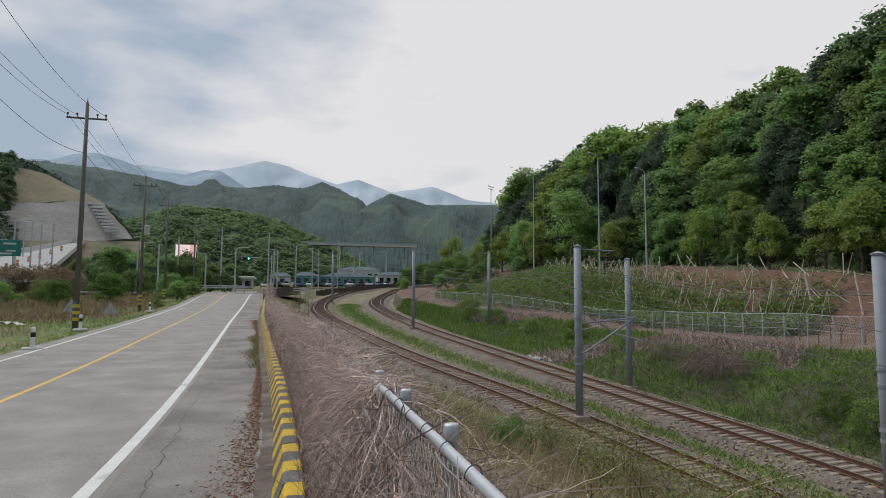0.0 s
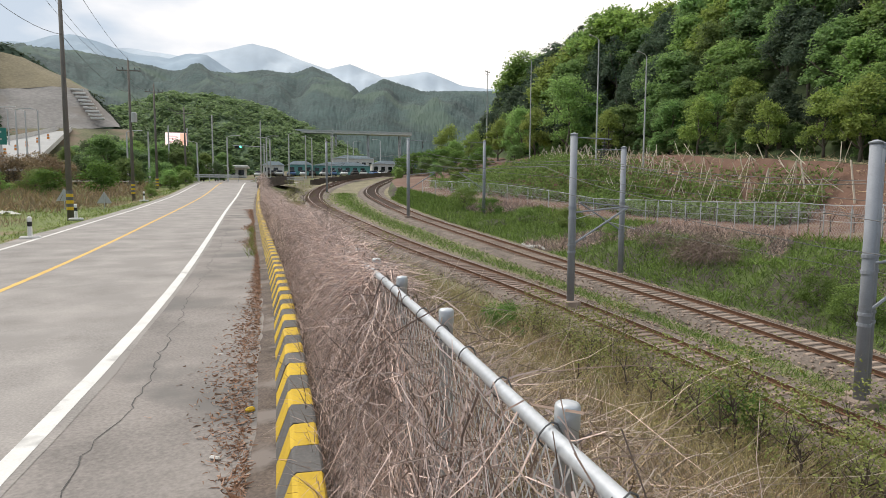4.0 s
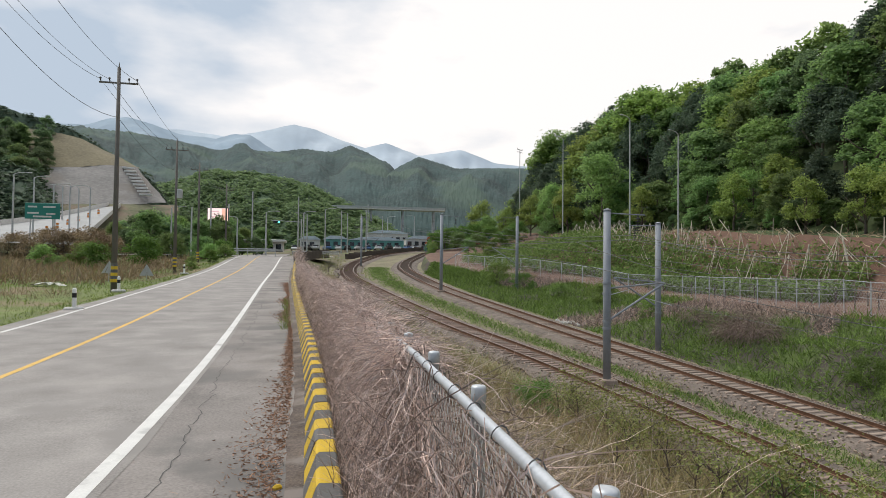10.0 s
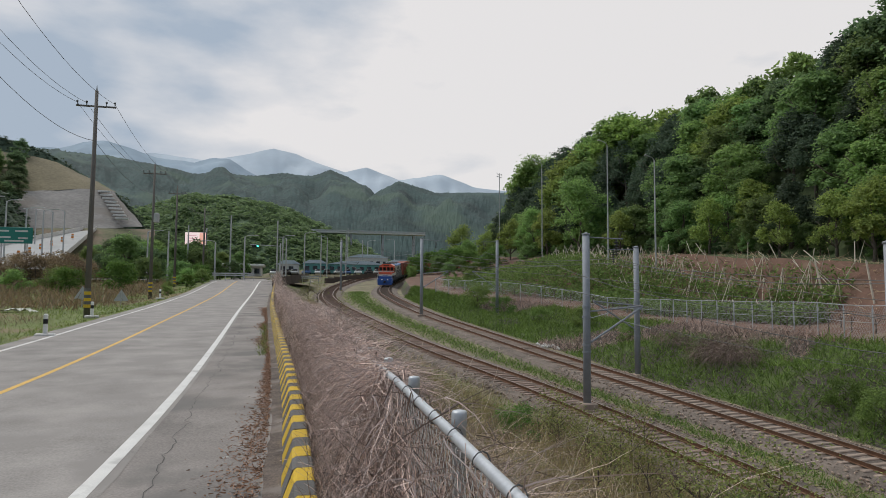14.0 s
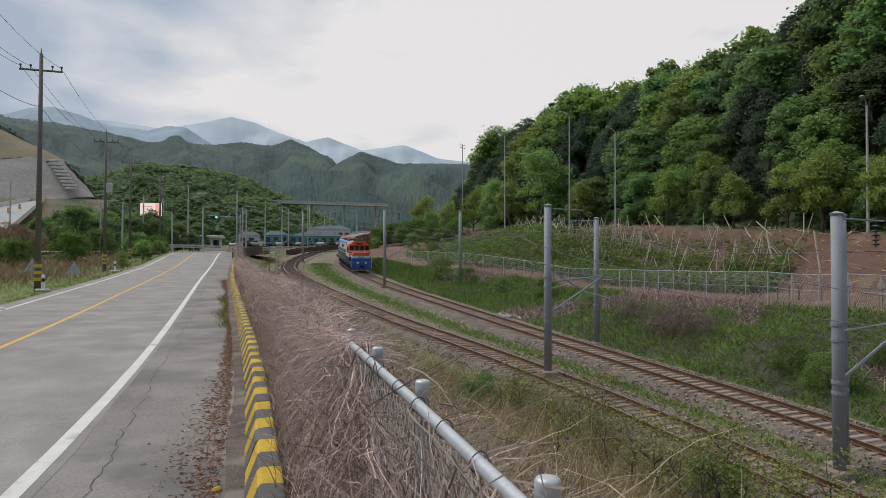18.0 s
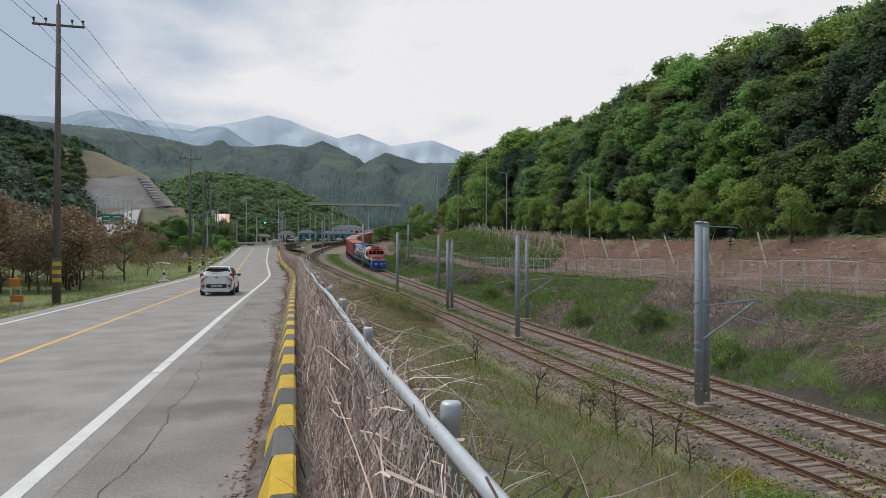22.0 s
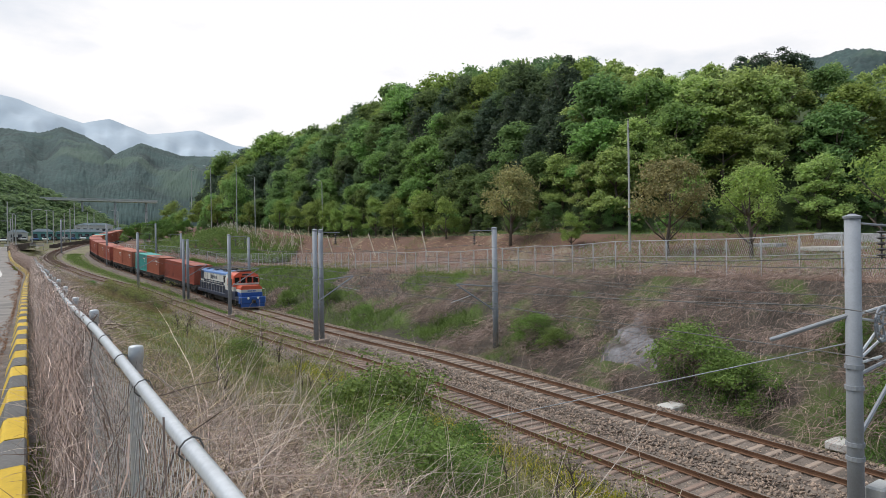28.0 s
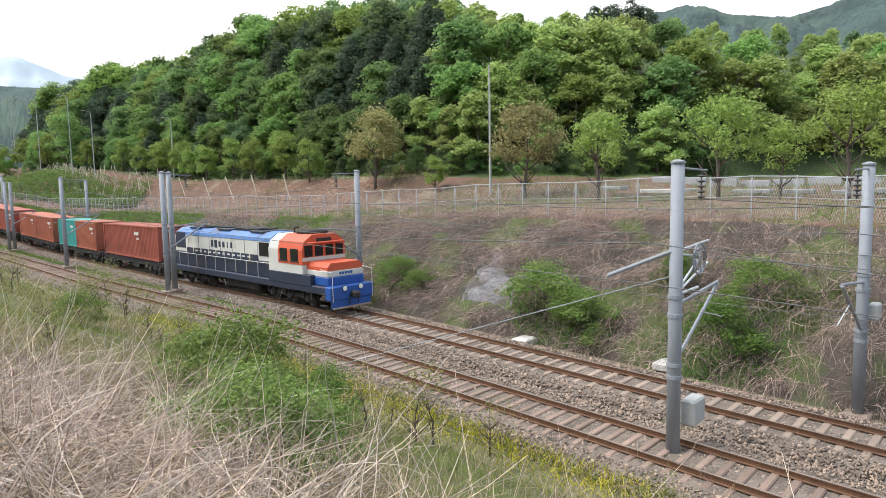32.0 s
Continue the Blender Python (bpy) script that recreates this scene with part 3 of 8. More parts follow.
# ---- railway ----
def track(name, table, label, y0, y1):
    t = empty(name, label, "railway track")
    t["kind"] = "structure"
    X = lambda y: lerp(y, table)
    ys = list(np.arange(y0, y1, 1.5))
    for side in (-0.75, 0.75):
        g = Geo()
        sec = [(-0.065, -0.17), (0.065, -0.17), (0.065, -0.155), (0.012, -0.14), (0.012, -0.045), (0.035, -0.035), (0.035, 0), (-0.035, 0), (-0.035, -0.035), (-0.012, -0.045), (-0.012, -0.14), (-0.065, -0.155)]
        n = len(sec)
        for y in ys:
            sl = (X(y + 0.5) - X(y - 0.5))
            k = math.sqrt(1 + sl * sl)
            for x, z in sec:
                q = (side + x)
                g.v.append((X(y) + q / k, y - q * sl / k, rail_z(y) + z))
        for j in range(len(ys) - 1):
            for i in range(n):
                i2 = (i + 1) % n
                g.f.append((j * n + i, j * n + i2, (j + 1) * n + i2, (j + 1) * n + i))
                g.m.append(1 if i == 6 else 0)
        g.ob("rail", [M_RAIL, M_RAILTOP], t)
    gs = Geo()
    rusty = "rusty" in label
    m_sleep, wide = (M_TIE, 0.2) if rusty else (M_SLEEPER, 0.22)
    gs.box((0, 0, -0.27), (2.4, wide, 0.2), bevel=0.03)
    sme = gs.data("sleeper", m_sleep)
    y, rest, count = y0 + 0.5, Geo(), 0
    while y < y1 - 1:
        sl = X(y + 0.5) - X(y - 0.5)
        if -50 < y < 100 and count < 290:
            s = new("sleeper", sme)
            s.parent = t
            s.location = (X(y) + random.uniform(-0.02, 0.02), y, rail_z(y) + random.uniform(-0.015, 0.01))
            s.rotation_euler = (0, 0, -math.atan(sl))
            count += 1
        else:
            rest.box((X(y), y, rail_z(y) - 0.27), (2.45, 0.24, 0.2), rz=-math.atan(sl))
        y += (0.5 if rusty else 0.62) if y < 40 else 0.45
    rest.ob("far_sleepers", m_sleep, t)["kind"] = "stuff"
    # ballast bed
    g = Geo()
    prof = [(-2.6, -0.62), (-1.75, -0.24), (-1.3, -0.2), (-0.6, -0.215), (0, -0.225), (0.6, -0.215), (1.3, -0.2), (1.75, -0.24), (2.6, -0.62)]
    ys = list(np.arange(y0, y1, 1.0))
    for y in ys:
        for x, z in prof:
            g.v.append((X(y) + x + 0.05 * fbm(x, y, 2, 2.0), y, rail_z(y) + z + 0.03 * fbm(x, y, 8, 3.0)))
    n = len(prof)
    for j in range(len(ys) - 1):
        for i in range(n - 1):
            a = j * n + i
            g.f.append((a, a + 1, a + n + 1, a + n))
            g.m.append(0)
    g.ob("ballast_bed", M_BALLAST, t)
    return t


track("railway_track", NEAR_TRACK, "rusty little-used railway track on brown ballast", -58, 225)
track("railway_track", FAR_TRACK, "main railway track with worn rails on brown ballast", -58, 225)


# ---- catenary masts ----
def mast(x, y, h=8.0, z=None, arm=0, label="grey tubular steel catenary mast with bracket arms"):
    z = rail_z(y) - 0.35 if z is None else z
    e = empty("catenary_mast", label, "catenary mast", "masts along the railway", pose(x, y, z))
    g = Geo()
    g.tube([(0, 0, -0.3), (0, 0, h)], [0.18, 0.165], 12)
    g.ob("pole", M_MAST, e, smooth=True)
    Geo().tube([(0, 0, h - 0.02), (0, 0, h + 0.03), (0, 0, h + 0.09)], [0.19, 0.2, 0.05], 12).ob("cap", M_MAST, e)
    for zc in (0.32, 0.52, 0.58, 0.36):
        Geo().tube([(0, 0, h * zc - 0.05), (0, 0, h * zc + 0.05)], 0.2, 12).ob("band", M_MAST, e)
    Geo().box((0, 0, 0.05), (0.75, 0.75, 0.4), bevel=0.04).ob("footing", M_SLEEPER, e)
    if arm:
        s = 1 if arm > 0 else -1
        g = Geo()
        g.tube([(0, 0, h - 0.12), (s * 1.9, 0, h - 0.17)], 0.03, 6)
        g.ob("feeder_arm", M_MAST, e)
        g = Geo()
        for i in range(5):
            g.tube([(s * 1.55, 0, h - 0.3 - i * 0.14), (s * 1.55, 0, h - 0.33 - i * 0.14), (s * 1.55, 0, h - 0.37 - i * 0.14)], [0.05, 0.13, 0.05], 10)
        g.tube([(s * 1.55, 0, h - 0.1), (s * 1.55, 0, h - 1.0)], 0.02, 6)
        g.ob("insulator", M_WIRE, e)
        g = Geo()
        g.tube([(0, 0, h * 0.55), (s * 2.9, 0, h * 0.585)], 0.045, 6)
        g.ob("cantilever_tube", M_MAST, e)
        g = Geo()
        g.tube([(0, 0, h * 0.36), (s * 2.9, 0, h * 0.58)], 0.05, 6)
        g.ob("brace_tube", M_MAST, e)
        g = Geo()
        g.tube([(s * 1.7, 0, h * 0.5), (s * 3.0, 0, h * 0.46), (s * 3.3, 0, h * 0.45)], 0.02, 6)
        g.ob("steady_arm", M_GALV, e)
    return e


mast(15.9, -37.6, 8.2, -5.5, arm=1)
mast(22.9, -40.5, 8.0, -5.35, arm=-1)
mast(24.0, -14.2, 8.0, -4.7, arm=-1)
mast(16.6, -3.5, 7.9, -4.4, arm=1)
mast(17.2, -3.1, 7.9, -4.4, arm=0)
mast(16.3, 17.5, 8.0, -4.3, arm=1)
mast(21.9, 30.0, 8.0, -4.3, arm=-1)
mast(16.6, 40.5, 7.9, -4.2, arm=1)
mast(17.2, 40.9, 7.9, -4.2, arm=0)
mast(12.9, 52.5, 8.0, -3.1, arm=1)
mast(20.2, 60.5, 8.0, -3.0, arm=-1)
mast(12.6, 90.5, 8.3, -0.5, arm=1)
mast(21.5, 92.0, 8.3, -0.4, arm=-1)
mast(6.6, 128.0, 8.3, 2.0, arm=1)


# ---- poles beside the road ----
def utility_pole(x, y, h, z, label, stripes=True):
    e = empty("utility_pole", label, "utility pole", "poles along the road", pose(x, y, z))
    Geo().tube([(0, 0, -0.5), (0, 0, h)], [0.19, 0.1], 12).ob("shaft", M_POLE, e, smooth=True)
    Geo().tube([(0, 0, h - 0.02), (0, 0, h + 0.35)], [0.05, 0.01], 6).ob("spike", M_POLE, e)
    Geo().box((0, 0, h - 1.0), (2.3, 0.1, 0.1), bevel=0.01).ob("crossarm", M_POLE, e)
    for dx in (-1.08, -0.55, 0.6, 1.08):
        Geo().tube([(dx, 0, h - 0.95), (dx, 0, h - 0.82), (dx, 0, h - 0.78), (dx, 0, h - 0.7), (dx, 0, h - 0.66)], [0.025, 0.025, 0.06, 0.07, 0.03], 8).ob("insulator", M_WIRE, e)
    if stripes:
        for i in range(6):
            a0 = 0.75 + i * 0.2
            Geo().tube([(0, 0, a0), (0, 0, a0 + 0.2)], 0.2, 12).ob("stripe", M_KERB_K if i % 2 else M_KERB_Y, e)
    return e


# ---- trees ----
def crown_mesh(name, m, blobs, count, size, seed, flat=0.6):
    """Leaf clumps scattered in a shell over several lobes: each clump is a small bent spray of leaves."""
    rng = np.random.default_rng(seed)
    w = np.array([b[3] ** 2 for b in blobs])
    pick = rng.choice(len(blobs), count, p=w / w.sum())
    B = np.array(blobs)[pick]
    d = rng.normal(size=(count, 3))
    d /= np.linalg.norm(d, axis=1)[:, None]
    d[:, 2] = np.where(d[:, 2] < -0.5, -d[:, 2], d[:, 2])
    rad = B[:, 3] * (1 - 0.6 * rng.random(count) ** 1.5) * (1 + 0.22 * rng.normal(size=count))
    c = B[:, :3] + d * rad[:, None] * np.array([1, 1, flat + 0.25])
    nrm = d * 0.8 + np.array([0, 0, 0.6]) + rng.normal(size=(count, 3)) * 0.7
    nrm /= np.linalg.norm(nrm, axis=1)[:, None]
    a = np.cross(nrm, rng.normal(size=(count, 3)))
    a /= np.linalg.norm(a, axis=1)[:, None]
    b = np.cross(nrm, a)
    s = size * (0.6 + 0.8 * rng.random(count))
    # a leaf spray of five corners, bent along its middle
    sh = np.array([(-1, -0.22, 0.1), (-0.1, -0.5, -0.05), (1, 0.0, 0.12), (0.15, 0.5, -0.05), (-0.8, 0.3, 0.1)])
    v = c[:, None, :] + s[:, None, None] * (sh[None, :, 0:1] * a[:, None, :] + sh[None, :, 1:2] * b[:, None, :] + sh[None, :, 2:3] * nrm[:, None, :] * 2)
    me = bpy.data.meshes.new(name)
    f = np.arange(count * 5).reshape(count, 5)
    me.from_pydata(v.reshape(-1, 3).tolist(), [], f.tolist())
    me.materials.append(m)
    me.update()
    return me


def lobes(seed, h, r, n, low=0.35, size=(0.3, 0.5)):
    rnd = random.Random(seed)
    out = [(0, 0, h * 0.72, r * 0.62)]
    for i in range(n):
        a, q = rnd.uniform(0, 6.28), rnd.uniform(0.35, 0.8)
        z = h * rnd.uniform(low, 0.88)
        k = 1 - 0.55 * max(0, (z / h - 0.5)) * 2 * 0.8
        out.append((math.cos(a) * r * q * k, math.sin(a) * r * q * k, z, r * rnd.uniform(*size)))
    out.append((rnd.uniform(-0.2, 0.2) * r, rnd.uniform(-0.2, 0.2) * r, h * 0.9, r * 0.33))
    return out


def trunk_mesh(name, seed, h, r, limbs=5, lean=0.05, m=None):
    rnd = random.Random(seed)
    g = Geo()
    pts = [(0, 0, -0.4)]
    for i in range(1, 6):
        pts.append((lean * h * (i / 5) ** 2 + rnd.uniform(-1, 1) * 0.02 * h, rnd.uniform(-1, 1) * 0.02 * h, h * 0.78 * i / 5))
    g.tube(pts, [r, r * 0.85, r * 0.7, r * 0.5, r * 0.32, r * 0.12], 7)
    for k in range(limbs):
        i = rnd.randint(1, 3)
        p = Vector(pts[i])
        a, l = rnd.uniform(0, 6.28), h * rnd.uniform(0.2, 0.3)
        q1 = p + Vector((math.cos(a) * l * 0.5, math.sin(a) * l * 0.5, l * 0.42))
        q2 = p + Vector((math.cos(a) * l * 0.9, math.sin(a) * l * 0.9, l * 0.95))
        g.tube([p, q1, q2], [r * 0.4, r * 0.25, r * 0.08], 5)
    return g.data(name, m or M_BARK, True)


def tree_kind(seed, h, r, m, count, size, n=7, low=0.35, limbs=6, flat=0.6):
    return trunk_mesh("trunk", seed, h, 0.02 * h + 0.04, limbs), crown_mesh("crown", m, lobes(seed, h, r, n, low, (0.13, 0.32)), count, size, seed, flat)


def pine_blobs(seed, h, r):
    rnd = random.Random(seed)
    out = []
    for i in range(9):
        z = h * (0.42 + 0.55 * i / 8)
        for k in range(3 if i < 7 else 1):
            a, q = rnd.uniform(0, 6.28), r * (1 - 0.75 * i / 8) * rnd.uniform(0.4, 0.9)
            out.append((math.cos(a) * q, math.sin(a) * q, z + rnd.uniform(-0.3, 0.3), r * 0.5 * (1 - 0.4 * i / 8)))
    return out


BROADLEAF = [tree_kind(11 + i, 10, 3.5, m, 7600, 0.17, n=44, low=0.12) for i, m in enumerate((L_GREEN, L_MID, L_GREEN, L_MID, L_DARK, L_YELLOW, L_PALE))]
PINES = [(trunk_mesh("trunk", 40 + i, 11, 0.22, 7), crown_mesh("crown", L_PINE, pine_blobs(40 + i, 11, 2.9), 4600, 0.18, 40 + i, 0.6)) for i in range(2)]


def plant(kind, x, y, s, z=None, sx=1.0, name="tree", label="", category="tree", group="", rz=None):
    z = on_ground(x, y) if z is None else z
    e = empty(name, label, category, group)
    e.matrix_basis = Matrix.LocRotScale((x, y, z - 0.05), Euler((0, 0, random.uniform(0, 6.28) if rz is None else rz)), (s * sx, s * sx, s))
    for nm, me in zip(("trunk", "crown"), kind):
        o = new(nm, me)
        o.parent = e
    return e


LABELS = ("bright green leafy tree on the wooded hillside", "mid-green leafy tree on the wooded hillside", "fresh green broadleaf tree in the hill forest",
          "dense green broadleaf tree in the hill forest", "dark green broadleaf tree in the hill forest", "yellow-green young tree in the hill forest", "pale fresh green tree in the hill forest")

# forest on the hill: rows up the slope; the canopy top keeps under this height along the hill
CANOPY = [(-64, 14), (-34, 17), (-19, 19.5), (-4, 21.5), (11, 25.5), (40, 35), (60, 38), (75, 38.3), (96, 37.5), (115, 35.5), (130, 35.5), (160, 36), (200, 35)]
FAR_TREES = []
rnd = random.Random(5)
for row in range(9):
    off = (1.5, 5, 9, 13, 18, 24, 31, 40, 52)[row]
    step = (3.4, 3.8, 4.4, 4.8, 5.4, 6, 7, 8.5, 10)[row]
    y = -60 + rnd.uniform(0, 3)
    while y < 200:
        x = lerp(y, HILL_TOE) + off + rnd.uniform(-1.3, 1.3)
        yy = y + rnd.uniform(-1, 1)
        z = on_ground(x, yy)
        top = lerp(yy, CANOPY) + (x - lerp(yy, HILL_TOE) - 10) * 0.1
        h = min((6.5, 8.5, 10.5, 11.5, 12, 12, 12, 12, 12)[row] * rnd.uniform(0.8, 1.2) * (1.35 if yy > 125 else 1.0), max(4.5, top - z + rnd.uniform(-1.5, 1.2)))
        patch_tone = fbm(x, yy, 3.0, 0.06, 3) + rnd.uniform(-0.25, 0.25) + (0.25 if yy < 10 else -0.13 if yy > 55 else 0.0)
        if row > 3:
            FAR_TREES.append((6 if yy < 14 and rnd.random() < 0.55 else rnd.choice((0, 2, 5)) if patch_tone > 0.12 else rnd.choice((1, 3, 0)) if patch_tone > -0.15 else 4, x, yy, z, h / 10, rnd.uniform(0, 6.28)))
        elif patch_tone < (-0.3 if yy < 110 else 0.0):
            plant(PINES[rnd.randint(0, 1)], x, yy, h / 11 * 0.95, z, 1.1, label="dark green pine in the hill forest", group="hill forest")
        else:
            k = 6 if yy < 14 and rnd.random() < 0.5 else rnd.choice((0, 2, 5)) if patch_tone > 0.12 else rnd.choice((1, 3, 0)) if patch_tone > -0.15 else rnd.choice((4, 4, 3))
            plant(BROADLEAF[k], x, yy, h / 10, z, 1.28, label=LABELS[k], group="hill forest")
        y += step * rnd.uniform(0.8, 1.25) * (0.8 if row > 4 and yy < 60 else 1.0)


# ---- mountains ----
def raw_mesh(name, V, F, m, smooth=False):
    """A mesh straight from arrays of corners and equal-sided faces."""
    V, F = np.ascontiguousarray(V, dtype=np.float32).reshape(-1, 3), np.ascontiguousarray(F, dtype=np.int32)
    me = bpy.data.meshes.new(name)
    me.vertices.add(len(V))
    me.vertices.foreach_set("co", V.ravel())
    me.loops.add(F.size)
    me.loops.foreach_set("vertex_index", F.ravel())
    me.polygons.add(len(F))
    me.polygons.foreach_set("loop_start", np.arange(0, F.size, F.shape[1], dtype=np.int32))
    me.polygons.foreach_set("loop_total", np.full(len(F), F.shape[1], dtype=np.int32))
    if smooth:
        me.polygons.foreach_set("use_smooth", np.ones(len(F), dtype=bool))
    me.materials.append(m)
    me.update(calc_edges=True)
    return me


# the back of the hill forest, tree by tree in one mesh of each foliage
CROWN_CO = []
for trunk, crown in BROADLEAF:
    co = np.zeros(len(crown.vertices) * 3, dtype=np.float32)
    crown.vertices.foreach_get("co", co)
    q = co.reshape(-1, 5, 3)[::4]
    CROWN_CO.append(q.mean(axis=1, keepdims=True) + (q - q.mean(axis=1, keepdims=True)) * 1.7)
for kind in range(7):
    rows = []
    for k, x, y, z, s, a in FAR_TREES:
        if k == kind:
            c = CROWN_CO[kind] * s
            rows.append(np.stack([c[..., 0] * math.cos(a) - c[..., 1] * math.sin(a) + x, c[..., 0] * math.sin(a) + c[..., 1] * math.cos(a) + y, c[..., 2] + z], -1))
    V = np.concatenate(rows)
    tagged(new("forest_crowns", raw_mesh("forest_crowns", V, np.arange(len(V) * 5).reshape(-1, 5), BROADLEAF[kind][1].materials[0])), "leafy crowns of the forest over the hill top", "woods", kind="stuff")
# undergrowth along the foot of the forest
rnd = random.Random(8)
y = -20.0
while y < 150:
    x = lerp(y, HILL_TOE) - 0.6 + rnd.uniform(-0.8, 0.8)
    plant(BROADLEAF[rnd.choice((0, 1, 3, 4))], x, y, rnd.uniform(0.2, 0.36), label="leafy bush at the foot of the hill forest", name="bush", category="bush", group="undergrowth of the hill forest", sx=1.25)
    y += rnd.uniform(1.7, 3.0)


def woods(label, m, pts, size, seed, per=14):
    """Far tree crowns: leaf sprays gathered over each tree top; one object."""
    rng = np.random.default_rng(seed)
    pts = np.asarray(pts)
    r = size * rng.uniform(0.6, 1.3, len(pts))
    d = rng.normal(size=(len(pts), per, 3))
    d /= np.linalg.norm(d, axis=2)[:, :, None]
    d[:, :, 2] = np.abs(d[:, :, 2])
    c = (pts[:, None, :] + d * r[:, None, None] * np.array([1.1, 1.1, 1.0])).reshape(-1, 3)
    n = len(c)
    nrm = d.reshape(-1, 3) * 0.4 + np.array([0, 0, 1.0]) + rng.normal(size=(n, 3)) * 0.3
    nrm /= np.linalg.norm(nrm, axis=1)[:, None]
    a = np.cross(nrm, rng.normal(size=(n, 3)))
    a /= np.linalg.norm(a, axis=1)[:, None]
    b = np.cross(nrm, a)
    s = (size * 0.5 * rng.uniform(0.6, 1.3, n))[:, None]
    V = np.stack([c - a * s, c - b * s * 0.6, c + a * s, c + b * s * 0.6], 1)
    return tagged(new("far_woods", raw_mesh("far_woods", V, np.arange(4 * n).reshape(n, 4), m)), label, "woods", kind="stuff")


def ridge(name, label, m, dist, pts, base_z, depth, seed, rough=0.02, fall=0.55, n=110, trees=0, size=2.0, wood=None, seed2=1, eye=(-0.13, 26.0, 2.2), mid=5, spur=0.2, up=5, fuzz=0.12):
    """A wooded ridge: heights given as (heading, rise) seen along the valley from the road, built as a body with spurs."""
    ex, ey, ez = eye
    a0, a1 = pts[0][0], pts[-1][0]
    rows = 14
    C = np.zeros((n + 1, rows + 1, 3))
    for i in range(n + 1):
        a = a0 + (a1 - a0) * i / n
        el = lerp(a, pts)
        k = math.cos(radians(a - mid))
        h = dist / k * math.tan(radians(el)) + ez
        for j in range(rows + 1):
            q = j / rows
            d = dist - depth * (1 - q)
            prof = q ** (1 / (1 + fall))
            x, y = ex + d * math.sin(radians(a)) / k, ey + d * math.cos(radians(a)) / k
            sp = fbm(a * 0.25, q * 2.0, seed, 1.0, 4)
            z = base_z + (h - base_z) * prof * (1 + spur * sp * math.sin(math.pi * q)) + rough * dist * 0.25 * fbm(x / dist * 40, y / dist * 40, seed, 1.0, 4) * (0.3 + 0.7 * q)
            C[i, j] = x, y, z
    # finer sheet with an uneven canopy
    u, v = np.arange(n * up + 1) / up, np.arange(rows * up + 1) / up
    i, j = np.minimum(u.astype(int), n - 1), np.minimum(v.astype(int), rows - 1)
    a, b = (u - i)[:, None, None], (v - j)[None, :, None]
    I, J = np.ix_(i, j)
    S = C[I, J] * (1 - a) * (1 - b) + C[I + 1, J] * a * (1 - b) + C[I, J + 1] * (1 - a) * b + C[I + 1, J + 1] * a * b
    rng = np.random.default_rng(seed2)
    S[:, :, 2] += rng.normal(size=S.shape[:2]) * size * (fuzz if up > 2 else 0.0)
    nu, nv = S.shape[:2]
    base = (np.arange(nu - 1)[:, None] * nv + np.arange(nv - 1)[None, :]).reshape(-1, 1)
    F = base + np.array([0, nv, nv + 1, 1])
    if trees:
        i, j = rng.integers(0, nu, trees), rng.integers(0, nv, trees)
        p = S[i, j] + rng.normal(size=(trees, 3)) * np.array([size, size, 0])
        woods("woods covering the " + label, wood, p - np.array([0, 0, size * 0.3]), size, seed2)
    return tagged(new(name, raw_mesh(name, S, F, m, True)), label, "mountain", kind="structure")


M_RIDGE_NEAR = mat("wooded_slope", (0.11, 0.16, 0.085), 0.95, var=0.3, scale=0.05, fine=0.5, bump=0.4)
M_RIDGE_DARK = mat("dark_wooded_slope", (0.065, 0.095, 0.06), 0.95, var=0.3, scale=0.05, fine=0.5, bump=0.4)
# valley haze is painted into these base colours, bluer and paler with distance
M_RIDGE_MID = mat("distant_woods_haze", (0.04, 0.069, 0.064), 0.95, var=0.5, scale=0.03, fine=0.35, bump=0.4, spot=(0.062, 0.098, 0.074), spot_amount=0.2)
M_RIDGE_FAR = mat("far_mountain_haze", (0.27, 0.34, 0.4), 0.95, var=0.12, scale=0.012, fine=0.05)
M_RIDGE_FARTHEST = mat("farthest_mountain_haze", (0.47, 0.53, 0.58), 0.95, var=0.08, scale=0.01, fine=0.05)
W_NEAR = leaf_mat("foothill_crowns", (0.18, 0.27, 0.13), var=0.3, trans=0.5)
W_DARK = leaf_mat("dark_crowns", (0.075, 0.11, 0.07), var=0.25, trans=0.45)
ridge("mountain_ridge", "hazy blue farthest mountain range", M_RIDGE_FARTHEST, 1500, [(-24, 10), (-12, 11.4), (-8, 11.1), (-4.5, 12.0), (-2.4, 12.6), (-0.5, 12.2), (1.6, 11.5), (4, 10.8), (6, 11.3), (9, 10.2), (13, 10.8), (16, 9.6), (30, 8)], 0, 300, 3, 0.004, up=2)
ridge("mountain_ridge", "mountain behind the wooded hills, haze painted in pale blue", M_RIDGE_FAR, 1100, [(-40, 10), (-19, 11.0), (-17.4, 11.7), (-15.9, 12.0), (-14, 11.6), (-12, 11.0), (-9, 10.9), (-7.6, 11.4), (-6.2, 11.4), (-4.8, 10.6), (0, 8), (6, 7)], 0, 300, 4, 0.005, up=2)
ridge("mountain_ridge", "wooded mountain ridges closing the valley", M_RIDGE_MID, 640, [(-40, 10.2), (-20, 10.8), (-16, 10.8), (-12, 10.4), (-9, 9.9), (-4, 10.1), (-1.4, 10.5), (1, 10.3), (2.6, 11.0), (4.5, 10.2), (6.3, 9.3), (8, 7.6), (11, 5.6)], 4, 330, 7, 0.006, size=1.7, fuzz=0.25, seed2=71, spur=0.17)
